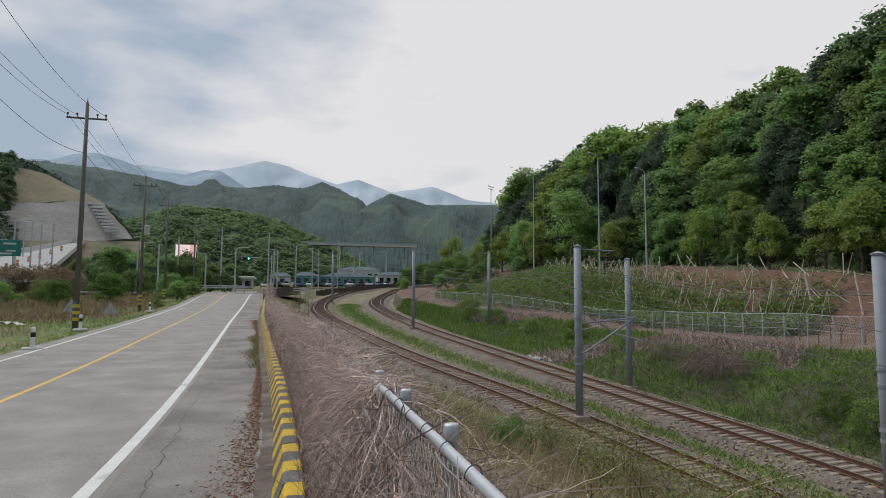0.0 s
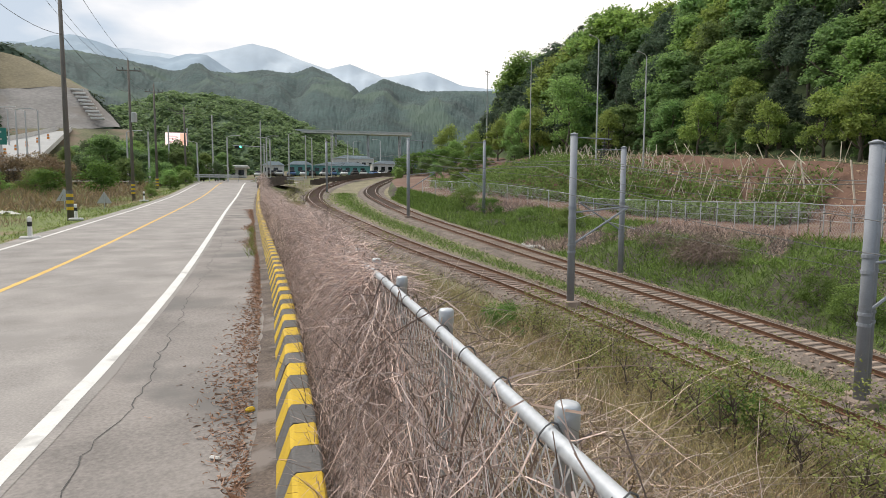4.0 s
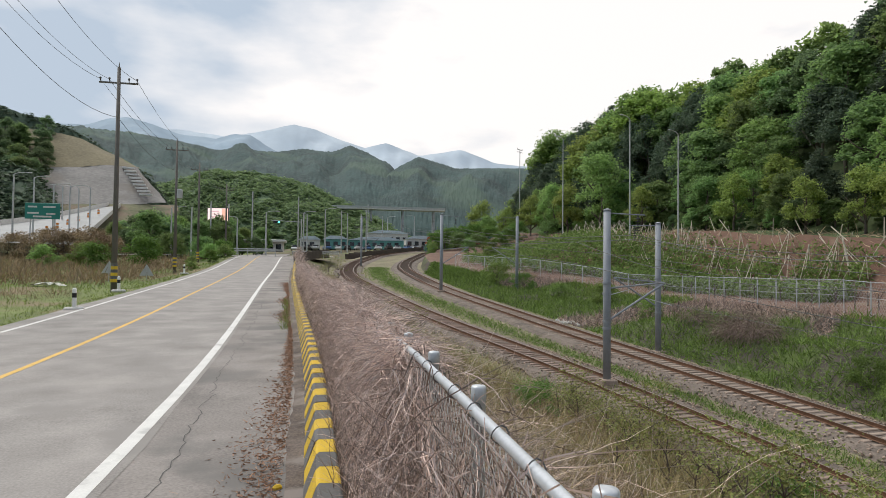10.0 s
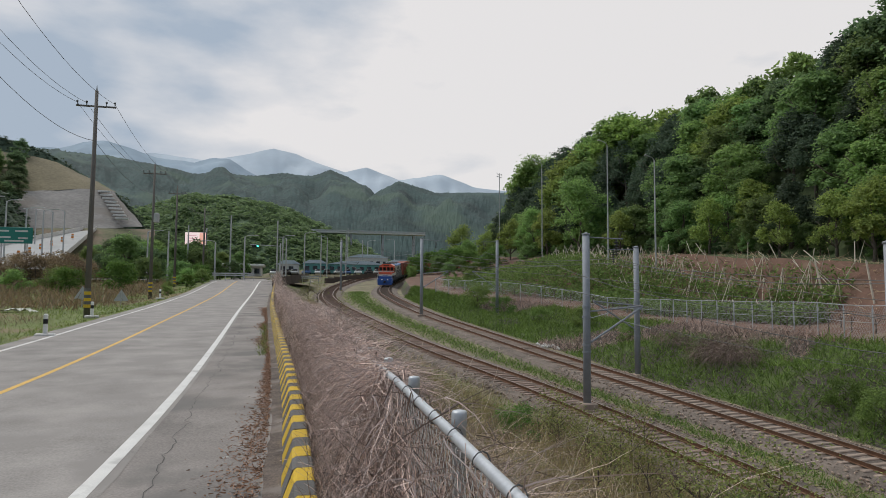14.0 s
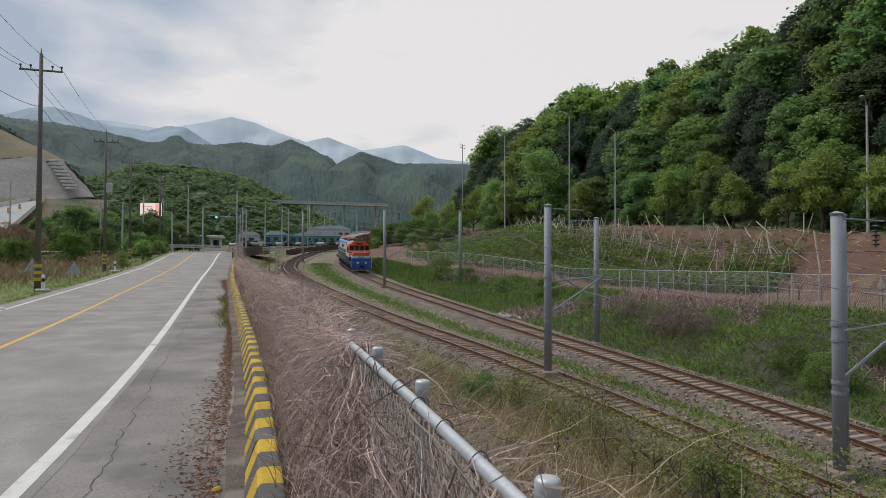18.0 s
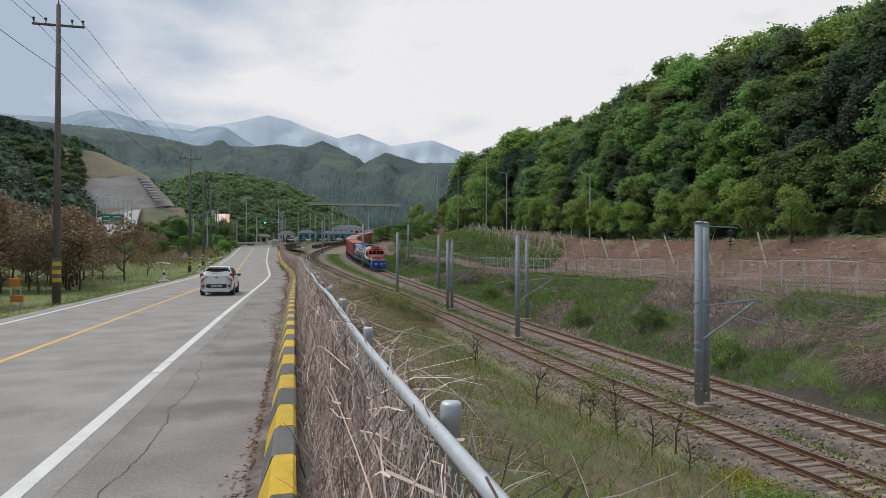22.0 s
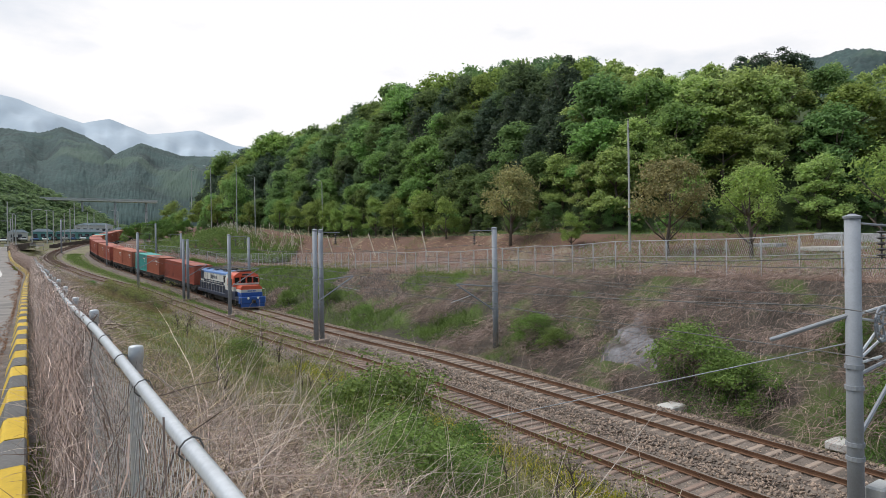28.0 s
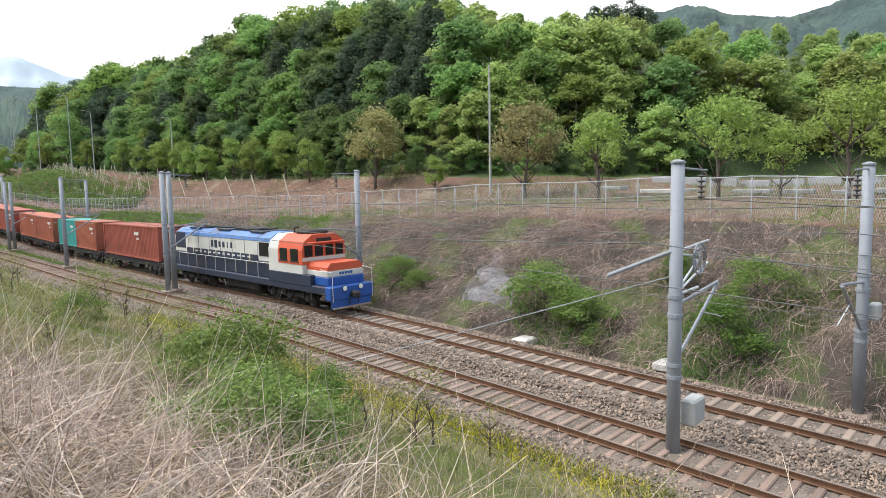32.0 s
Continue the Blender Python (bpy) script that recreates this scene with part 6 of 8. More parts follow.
# dead stems and leaves packed between the kerb and the fence
for n, y0, y1, w in ((3000, -46, -24, 0.007), (3600, -24, 24, 0.012), (5200, 24, 44, 0.007), (3200, 44, 80, 0.014)):
    y = RNG.uniform(y0, y1, n)
    x = np.array([bend(v) for v in y]) + RNG.uniform(0.06, 0.38, n)
    P = np.stack([x, y, np.array([rise(v) for v in y]) + RNG.uniform(0.0, 0.3, n)], 1)
    dark = RNG.random(n) < 0.5
    for s2, m, lab in ((~dark, L_VINE, "dry stems packed behind the kerb"), (dark, L_DARKVINE, "dark dead stems packed behind the kerb")):
        k = int(s2.sum())
        strands("packed_stems", lab, m, P[s2], RNG.normal(size=(k, 3)) * np.array([0.12, 0.7, 0.4]) + np.array([0.08, 0, 0.6]), RNG.uniform(0.2, 0.6, k), w * RNG.uniform(0.6, 1.5, k), 1.0, 4, 500 + k, 0.5)
# dark pines on the crown of the hill
for x, y, top in ((97, 10, 32.0), (100, 14, 33.5), (104, 12, 34.0), (101, 7, 33.0), (106, 16, 34.0), (108, 8, 33.5)):
    z = on_ground(x, y)
    plant(PINES[int(x) % 2], x, y, max(6.0, top - z) / 11, z, 1.3, label="dark pine standing on the crown of the hill", group="pines on the hill top")


# ---- road edge: crack, litter, weeds ----
rnd = random.Random(31)
g = Geo()
pts, y, x = [], -52.0, -1.72
while y < 75:
    pts.append((x, y))
    y += rnd.uniform(0.08, 0.25)
    x += rnd.uniform(-0.06, 0.06) + (-1.72 - x) * 0.12
for (x0, y0), (x1, y1) in zip(pts, pts[1:]):
    w = rnd.uniform(0.003, 0.008)
    g.add([(x0 - w + bend(y0), y0, rise(y0) + 0.004), (x0 + w + bend(y0), y0, rise(y0) + 0.004), (x1 + w + bend(y1), y1, rise(y1) + 0.004), (x1 - w + bend(y1), y1, rise(y1) + 0.004)], [(0, 1, 2, 3)])
g.ob("crack", M_TYRE_DUST, shoulder, "long dark jagged crack")
g = Geo()
ys = list(np.arange(-52, 100, 0.35))
for y in ys:
    w = (0.2 + 0.16 * abs(fbm(y, 2.0, 4.0, 0.35)) + 0.07 * fbm(y, 5.0, 1.0, 2.4)) * (0.8 if y > 20 else 0.55)
    kx = bend(y) - 0.35 + 0.13 * min(1, max(0, (y + 4) / 28))
    g.v += [(kx - w, y, rise(y) + 0.003), (kx - w * 0.5, y, rise(y) + 0.014 + 0.01 * fbm(y, 1, 9, 3.0)), (kx + 0.05, y, rise(y) + 0.03)]
for j in range(len(ys) - 1):
    for i in range(2):
        a = j * 3 + i
        g.f.append((a, a + 1, a + 4, a + 3))
        g.m.append(0)
tagged(g.ob("dirt_strip", M_GRIT), "brown grit and leaf mould drifted along the kerb", "dirt", kind="structure")
n = 22000
y = np.where(RNG.random(n) < 0.3, RNG.uniform(-48, 26, n), RNG.uniform(26, 75, n))
x = -0.43 - np.abs(RNG.normal(size=n)) * 0.16 * (1 + 0.8 * np.sin(y * 0.55 + 2 * np.sin(y * 0.23)))
P = np.stack([x + np.array([bend(v) for v in y]), y, np.array([rise(v) for v in y]) + 0.012], 1)
D = RNG.normal(size=(n, 3)) * np.array([1, 1, 0.12])
strands("leaf_litter", "brown dry leaf litter along the kerb", L_LITTER, P, D, RNG.uniform(0.025, 0.09, n), RNG.uniform(0.008, 0.022, n), 0.5, 2, 51, 0.0, "litter")
n = 2600
y = np.concatenate([RNG.uniform(-41.2, -37.6, n // 2), RNG.uniform(-41.5, -36, n // 4), RNG.uniform(46, 58, n - n // 2 - n // 4)])
x = np.where(RNG.random(n) < 0.55, -0.5 - np.abs(RNG.normal(size=n)) * 0.13, 0.12 + RNG.normal(size=n) * 0.06)
P = np.stack([x + np.array([bend(v) for v in y]), y, np.array([rise(v) for v in y])], 1)
strands("weeds", "green weeds sprouting along the kerb", L_GRASS, P, rand_dirs(n, 1, 0.45), RNG.uniform(0.1, 0.38, n), 0.014, 0.8, 3, 52, 0.5, "weeds")
for i, (x, y, m, lab) in enumerate(((-0.5, 32.3, M_KERB_Y, "broken yellow chip of the kerb on the shoulder"), (-0.55, -29.5, M_KERB_Y, "broken yellow chip of the kerb on the shoulder"), (-0.72, 31.2, M_CREAM_STONE, "small pale stone on the shoulder"), (-1.0, 34.6, M_CREAM_STONE, "small pale stone on the shoulder"))):
    tagged(Geo().box((x, y, 0.035), (0.1, 0.06, 0.06) if i < 2 else (0.1, 0.04, 0.03), 0.6 + i, bevel=0.02).ob("chip" if i < 2 else "pebble", m), lab, "stone")

# ---- field beside the road ----
n = 34000
y = RNG.uniform(-26, 112, n)
x = -9.7 - np.array([-bend(v) for v in y]) - RNG.random(n) ** 1.5 * np.interp(y, [-26, 30, 60, 112], [14, 18, 22, 30])
v = patchy(x, y, 0.1, 6.0)
far = x < -15.5 + 0.03 * (y - 60)
P = np.stack([x, y, ground_many(x, y) - 0.02], 1)
wd = np.interp(y, [-26, 60, 112], [0.014, 0.02, 0.04])
for sel, m, nm, lab, h in ((~far & (v < 0.25), L_GRASS, "green_grass", "short green grass beside the road", 0.22), (~far & (v >= 0.25), L_STRAW, "dry_grass", "dry grass patches beside the road", 0.25),
                           (far & (v < 0.0), L_GRASS, "green_grass", "tall green weeds in the field", 0.5), (far & (v >= 0.0), L_WEEDBROWN, "dry_weeds", "brown dry weeds in the field", 0.8)):
    k = int(sel.sum())
    strands(nm, lab, m, P[sel], rand_dirs(k, 1, 0.5), RNG.uniform(0.5, 1.3, k) * h, wd[sel], 0.8, 3, 60 + k, 0.4, "grass")
n = 5000
y = RNG.uniform(80, 122, n)
x = RNG.uniform(-44, -17, n)
P = np.stack([x, y, ground_many(x, y)], 1)
strands("dry_weeds", "band of tall brown weeds behind the field", L_WEEDBROWN, P, rand_dirs(n, 1, 0.4), RNG.uniform(0.7, 1.6, n), 0.09, 0.7, 3, 77, 0.3)
for x, y, s, k in ((-21.3, 108, 2.1, 0), (-25.5, 104, 1.7, 0), (-27.5, 106, 1.6, 1), (-31, 104, 1.5, 1), (-15.6, 120, 1.4, 1), (-14.2, 112, 1.0, 0), (-13.9, 98, 0.6, 1), (-15.0, 104, 0.8, 1), (-17.5, 124, 2.0, 2), (-22, 126, 2.2, 2), (-13.4, 119, 1.2, 1), (-14.8, 127, 1.6, 0)):
    shrub(SHRUB[k], x, y, s, "rounded green bush in the field beside the road", 1.15)
# ivy mound and brown thicket
for x, y, s in ((-16.2, 3.5, 2.3), (-15.4, 0, 1.7), (-18.5, 1, 2.5), (-20.5, 5, 2.4), (-17.6, -3, 2.0), (-21.5, -1, 2.4)):
    shrub(SHRUB[2], x, y, s, "big mound of ivy-covered bush beside the road", 1.25)
TWIGGY = (trunk_mesh("trunk", 91, 5, 0.08, 18, 0.05, M_TWIG), crown_mesh("crown", L_WEEDBROWN, lobes(91, 5.5, 2.2, 12, 0.2), 1500, 0.11, 91))
for i in range(84):
    y = rnd.uniform(6, 50)
    x = -14.6 - (y - 6) * 0.03 - rnd.uniform(0, 20)
    plant(TWIGGY, x, y, rnd.uniform(0.75, 1.25), label="twiggy brown tree not yet in leaf", name="bare_tree")
P = np.stack([RNG.uniform(-16, -11.5, 1500), RNG.uniform(-16, -7, 1500), np.zeros(1500)], 1)
P[:, 2] = ground_many(P[:, 0], P[:, 1]) + 0.05
strands("straw_heap", "flattened heap of pale straw beside the road", L_STRAW, P, RNG.normal(size=(1500, 3)) * np.array([1, 1, 0.15]), RNG.uniform(0.4, 1.2, 1500), 0.03, 0.6, 3, 78)

# ---- signs and markers along the road ----
def delineator(x, y):
    z = rise(y)
    e = empty("delineator_post", "white roadside delineator post with black band on a pale base", "road marker", "delineators along the road", pose(x, y, z - 0.08))
    Geo().box((0, 0, 0.08), (0.75, 0.5, 0.16), 0.3, bevel=0.05).ob("base", M_CREAM_STONE, e)
    Geo().tube([(0, 0, 0.1), (0, 0, 0.9), (0, 0, 0.95)], [0.085, 0.085, 0.04], 10).ob("post", M_WHITEPOST, e)
    Geo().tube([(0, 0, 0.55), (0, 0, 0.74)], 0.088, 10).ob("band", M_SOOT, e)


delineator(-10.0, 54)
delineator(-10.0, 26)
delineator(-9.9, 44)
delineator(-11.6, 65.2)
delineator(-12.6, 88)


def back_of_sign(x, y, top):
    z = on_ground(x, y)
    e = empty("road_sign", "triangular road sign seen from its grey back", "road sign", "", pose(x, y, z))
    Geo().tube([(0, 0, -0.3), (0, 0, top - z - 0.1)], 0.04, 8).ob("post", M_PALEPOLE, e)
    h = top - z
    Geo().add([(-0.62, 0, h - 1.05), (0.62, 0, h - 1.05), (0, 0, h), (-0.62, 0.03, h - 1.05), (0.62, 0.03, h - 1.05), (0, 0.03, h)], [(0, 1, 2), (5, 4, 3), (0, 3, 4, 1), (1, 4, 5, 2), (2, 5, 3, 0)]).ob("plate", M_PALEPOLE, e)


back_of_sign(-17.6, 83, 2.45)
back_of_sign(-15.4, 86, 2.2)
e = empty("warning_board", "small orange warning board on two posts by the road", "warning board", "", pose(-12.6, 6.0, on_ground(-12.6, 6)))
Geo().box((0, 0, 1.35), (0.45, 0.06, 0.4), bevel=0.02).ob("panel", M_ORANGEBOARD, e)
Geo().box((0.1, 0, 0.6), (0.55, 0.06, 0.3), bevel=0.02).ob("lower_panel", M_ORANGEBOARD, e)
for dx in (-0.15, 0.25):
    Geo().tube([(dx, 0, -0.2), (dx, 0, 1.2)], 0.03, 6).ob("post", M_PALEPOLE, e)
g = Geo()
for i in range(9):
    for j in range(4):
        g.v.append((-21.2 + i * 0.3, 76.7 + j * 0.3, on_ground(-20, 77) + 0.06 + 0.32 * abs(math.sin(i * 1.3 + j)) * math.sin(math.pi * (i + 0.5) / 9)))
for i in range(8):
    for j in range(3):
        a = i * 4 + j
        g.f.append((a, a + 4, a + 5, a + 1))
        g.m.append(0)
tagged(g.ob("tarpaulin", M_CREAM), "crumpled white tarpaulin lying in the field", "tarpaulin")

utility_pole(-15.3, 96.5, 14.3, 1.2, "tall dark concrete power pole with a transformer")
utility_pole(-16.8, 117.5, 14.3, 2.2, "dark concrete power pole with one crossarm")
utility_pole(-15.6, 135, 12.5, 3.3, "dark concrete power pole with one crossarm", False)
e = empty("transformer", "grey pole-mounted transformer can", "transformer", "", pose(-14.95, 96.5, 9.3))
Geo().tube([(0, 0, 0), (0, 0, 0.9), (0, 0, 1.0)], [0.3, 0.3, 0.2], 12).ob("tank", M_PALEPOLE, e)
Geo().box((-0.25, 0, 0.5), (0.3, 0.1, 0.5)).ob("bracket", M_POLE, e)


def lamp_pole(x, y, h, z, arm=1, label="pale street lamp near the junction"):
    e = empty("street_lamp", label, "street lamp", "lamps near the junction", pose(x, y, z))
    Geo().tube([(0, 0, -0.5), (0, 0, h)], [0.15, 0.11], 8).ob("shaft", M_PALEPOLE, e)
    if arm:
        Geo().tube([(0, 0, h), (arm * 0.6, 0, h + 0.25), (arm * 1.8, 0, h + 0.3)], 0.05, 6).ob("arm", M_PALEPOLE, e)
        Geo().box((arm * 2.0, 0, h + 0.28), (0.6, 0.25, 0.12), bevel=0.04).ob("lamp_head", M_PALEPOLE, e)


for x, y, h, z, a in ((-12.5, 146, 11, 5, 0), (-4.3, 151, 10.8, 5, 0), (-3.2, 149, 7.5, 5, 1), (-2.6, 152, 7.4, 5, -1), (4.6, 165, 9, 5.5, 0), (8.6, 160, 8.5, 5, 0), (1.0, 158, 9.0, 5, 1), (13.5, 205, 13, 7, 0), (20, 212, 9, 8, 1), (27, 205, 9, 8, -1), (-9.5, 140, 7, 4.6, 1), (-14.4, 140, 6.5, 4, -1), (6.5, 178, 9, 6, -1), (16.8, 196, 9, 7, 0), (-20.5, 132, 8, 3.5, 0), (-24.0, 134, 8, 3.5, 1), (-19.2, 142, 9, 4.5, 0), (10.6, 172, 9.5, 6, 1)):
    lamp_pole(x, y, h, z, a)

# illuminated board on a post
e = empty("billboard", "bright rectangular LED board on a tall post", "billboard", "", pose(-18.4, 144.6, 4.0))
Geo().tube([(1.8, 0.3, -0.5), (1.8, 0.3, 9.4)], [0.2, 0.14], 10).ob("post", M_PALEPOLE, e)
Geo().box((0, 0, 7.4), (3.7, 0.35, 2.45), bevel=0.05).ob("case", M_SOOT, e)
Geo().box((0, -0.19, 7.4), (3.5, 0.02, 2.25)).ob("screen", M_SCREEN, e)
Geo().box((1.2, -0.203, 7.4), (1.0, 0.006, 2.1)).ob("screen_panel", M_SCREEN_WARM, e)
for k in range(3):
    Geo().box((-0.6, -0.203, 7.9 - k * 0.45), (1.6 - 0.3 * k, 0.006, 0.14)).ob("text_bar", M_SCREEN_BAR, e)

# road junction: railings, low building, traffic signal
def railing(x0, x1, y, z, n, label):
    e = empty("guard_rail", label, "guard rail", "", pose(x0, y, z))
    for i in range(n + 1):
        Geo().tube([((x1 - x0) * i / n, 0, -0.3), ((x1 - x0) * i / n, 0, 0.95)], 0.05, 6).ob("post", M_PALEPOLE, e)
    for h in (0.55, 0.85):
        Geo().box(((x1 - x0) / 2, -0.05, h), (x1 - x0, 0.06, 0.18), bevel=0.02).ob("beam", M_PALEPOLE, e)


railing(-16, -7.2, 131, 4.0, 6, "pale guard rail across the end of the road")
railing(-4.4, 3.0, 128, 3.6, 6, "pale guard rail across the end of the road")
ribbon("junction_road", -40, 6, 0.03, 129, 139, M_ASPHALT, 2.0, road)
e = empty("low_building", "low white roadside building with a flat canopy roof", "building", "", pose(-12.2, 166, 5.2))
Geo().box((0, 0, 1.0), (8.6, 5, 2.0), bevel=0.05).ob("wall", M_CREAM_STONE, e)
roof = Geo().box((0, -0.4, 2.25), (9.8, 6.2, 0.55), bevel=0.1).ob("roof", M_CREAM, e)
for i in range(5):
    w = Geo().box((-3.4 + i * 1.7, -2.52, 1.05), (1.1, 0.06, 1.1), bevel=0.02).ob("window", M_GLASS, e)
    Geo().box((-3.4 + i * 1.7, -2.57, 0.46), (1.25, 0.1, 0.08)).ob("sill", M_PALEPOLE, w)
e = empty("traffic_signal", "traffic signal with a green light on a gantry arm", "traffic signal", "", pose(-3.6, 148, 5))
Geo().tube([(0, 0, -0.5), (0, 0, 6.2)], 0.11, 8).ob("shaft", M_PALEPOLE, e)
Geo().tube([(0, 0, 5.6), (-5.6, 0, 5.8)], 0.07, 6).ob("arm", M_PALEPOLE, e)
Geo().box((-4.6, -0.1, 5.5), (1.3, 0.25, 0.45), bevel=0.05).ob("signal_head", M_SOOT, e)
Geo().tube([(-4.2, -0.24, 5.5), (-4.2, -0.3, 5.5)], 0.17, 12).ob("green_light", M_GREENLIGHT, e)

# yard beyond the bend: sheds with pale roofs, dark wall, parked cars
for x, y, w, d, h, m, lab in ((15, 197, 15, 6, 2.4, "M", "long shed with a pale blue roof in the station yard"), (28.5, 203, 9, 6, 3.0, "W", "white shed in the station yard"), (4, 192, 6, 5, 2.6, "M", "long shed with a pale blue roof in the station yard"), (-2.5, 188, 5, 5, 2.4, "W", "white shed in the station yard"), (20, 214, 12, 6, 4.4, "W", "white shed in the station yard")):
    z = 6.4 + (y - 188) * 0.05
    e = empty("shed", lab, "shed", "sheds in the station yard", pose(x, y, z))
    Geo().box((0, 0, h / 2), (w, d, h), bevel=0.05).ob("wall", M_CREAM_STONE if m == "W" else M_TEALWALL, e)
    Geo().prism([(-w / 2 - 0.3, h), (w / 2 + 0.3, h), (w * 0.25, h + 0.9), (-w * 0.25, h + 0.9)], -d / 2 - 0.3, d / 2 + 0.3).ob("roof", M_PALEBLUE, e)
    for i in range(int(w / 2)):
        Geo().box((-w / 2 + 1 + i * 2, -d / 2 - 0.04, h * 0.55), (1.1, 0.08, h * 0.4)).ob("window", M_GLASS, e)
for i in range(16):
    q = i / 15
    x, y = 5.5 + 28 * q ** 1.3, 142 + 52 * q
    tagged(Geo().box((x, y, rail_z(y) + 0.6), (0.25, 3.9, 0.9), -0.5 - 0.1 * q, bevel=0.04).ob("yard_wall", M_DARKWALL), "dark weathered wall panel along the outer track", "wall", "wall panels along the track")
for i in range(9):
    x, y, z = -3.2 + 0.55 * i, 113 + 2.4 * i, rise(113 + 2.4 * i)
    tagged(Geo().box((x, y, z + 0.5), (0.16, 2.2, 1.3), -0.25, bevel=0.03).ob("fence_panel", M_DARKWALL), "brown weathered fence panel beside the track", "fence panel", "panels at the end of the fence")
cols = (M_CARWHITE_FAR, M_SOOT, M_PALEPOLE, M_BLUE_FAR)
for i in range(14):
    x, y = -6 + i * 2.6 + rnd.uniform(-0.4, 0.4), 178 + i * 0.9
    e = empty("parked_car", "small parked car in the station yard", "car", "parked cars in the station yard", pose(x, y, on_ground(x, y) + 0.3, 0, 0, rnd.uniform(-8, 8)))
    Geo().box((0, 0, 0.6), (1.7, 4.2, 0.65), bevel=0.2).ob("body", cols[i % 4], e)
    Geo().box((0, -0.2, 1.15), (1.45, 2.2, 0.5), bevel=0.2).ob("cabin", M_GLASS, e)
    for sx in (-1, 1):
        for sy in (-1.3, 1.3):
            Geo().tube([(sx * 0.7, sy, 0.3), (sx * 0.87, sy, 0.3)], 0.3, 10).ob("wheel", M_SOOT, e)
# far viaduct
e = empty("viaduct", "pale concrete viaduct crossing the valley", "viaduct", "", pose(17, 300, 0))
Geo().box((12, 0, 27.6), (52, 5, 0.8), bevel=0.1).ob("deck", M_CREAM_STONE, e)
Geo().box((12, -2.5, 28.3), (52, 0.2, 0.6)).ob("parapet", M_PALEPOLE, e)
for i in range(4):
    Geo().box((-9 + i * 14, 0, 17.2), (0.9, 2.6, 20), bevel=0.1).ob("pier", M_CONCRETE, e)

# ---- cut slope and highway on the far side ----
def spot(az, el, d):
    return (-0.13 + d * math.sin(radians(az)), 26 + d * math.cos(radians(az)), 2.2 + d * math.tan(radians(el)))


def patch(name, m, low, high, n, k, seed, amp, parent=None):
    """A rough sloping face between two lines given as (heading, rise, distance)."""
    g = Geo()
    for i in range(n + 1):
        q = i / n
        lo = [lerp(q, [(t / (len(low) - 1), v[c]) for t, v in enumerate(low)]) for c in range(3)]
        hi = [lerp(q, [(t / (len(high) - 1), v[c]) for t, v in enumerate(high)]) for c in range(3)]
        a, b = Vector(spot(*lo)), Vector(spot(*hi))
        for j in range(k + 1):
            p = a.lerp(b, j / k)
            f = fbm(p.x, p.z, seed, 0.2) * amp
            g.v.append((p.x, p.y + f, p.z + f * 0.4))
    for i in range(n):
        for j in range(k):
            a = i * (k + 1) + j
            g.f.append((a, a + k + 1, a + k + 2, a + 1))
            g.m.append(0)
    return g.ob(name, m, parent)


cut = tagged(patch("cut_slope", M_ROCKCUT, [(-23, 4.4, 166), (-20, 4.6, 168), (-16.5, 4.9, 172), (-12.9, 5.2, 176)], [(-23, 7.4, 188), (-20.6, 7.55, 190), (-17.5, 8.0, 192), (-15.2, 8.0, 194)], 40, 14, 3.0, 1.2), "grey sprayed-concrete rock cutting above the highway", "cut slope", kind="structure")
tagged(patch("grass_cap", M_GRASSCAP, [(-23, 7.4, 188), (-20.6, 7.55, 190), (-17.5, 8.0, 192), (-15.0, 7.9, 194)], [(-23, 10.3, 206), (-21, 10.2, 208), (-19.2, 9.9, 208), (-15.6, 8.3, 208)], 30, 8, 5.0, 0.8), "tan grassy slope above the rock cutting", "slope", kind="structure")
tagged(patch("cut_base", M_WEEDGROUND, [(-40, 0.0, 120), (-22, 0.2, 124), (-16, 0.6, 130), (-11.5, 0.8, 140)], [(-40, 4.4, 166), (-20, 4.7, 169), (-16.5, 5.0, 173), (-12.0, 5.0, 176)], 30, 10, 8.0, 1.0), "weedy ground below the rock cutting", "slope", kind="structure")
stair = empty("slope_steps", "pale stepped drain running down the cutting", "steps")
for i in range(9):
    q = i / 8
    p = spot(-15.75 + 1.35 * q, 7.85 - 2.1 * q, 191.5 - 17 * q)
    Geo().box((p[0], p[1] - 0.8, p[2]), (3.0, 1.2, 0.5), 0.1, bevel=0.05).ob("step", M_CREAM_STONE, stair)
# highway ramp
hw = Geo()
edge = [(-34, 1.6, -19.6, 1.5, 100), (-27, 2.3, -18.7, 2.1, 115), (-22.5, 3.2, -17.8, 3.1, 135), (-19.2, 4.1, -16.9, 4.1, 156), (-17.2, 4.7, -16.3, 4.75, 170)]
for a0, e0, a1, e1, d in edge:
    hw.v += [spot(a0, e0, d), spot(a1, e1, d)]
for i in range(len(edge) - 1):
    hw.f.append((2 * i, 2 * i + 1, 2 * i + 3, 2 * i + 2))
    hw.m.append(0)
highway = tagged(hw.ob("highway", M_PALEROAD), "pale concrete highway curving below the cutting", "road", kind="structure")
for side in (0, 1):
    g = Geo()
    for i in range(len(edge) - 1):
        a, b = Vector(hw.v[2 * i + side]), Vector(hw.v[2 * i + 2 + side])
        g.add([a, b, b + Vector((0, 0, 0.9)), a + Vector((0, 0, 0.9)), a + Vector((0, 0.3, 0)), b + Vector((0, 0.3, 0)), b + Vector((0, 0.3, 0.9)), a + Vector((0, 0.3, 0.9))], [(0, 1, 2, 3), (7, 6, 5, 4), (3, 2, 6, 7)])
    g.ob("parapet", M_CREAM_STONE, highway)
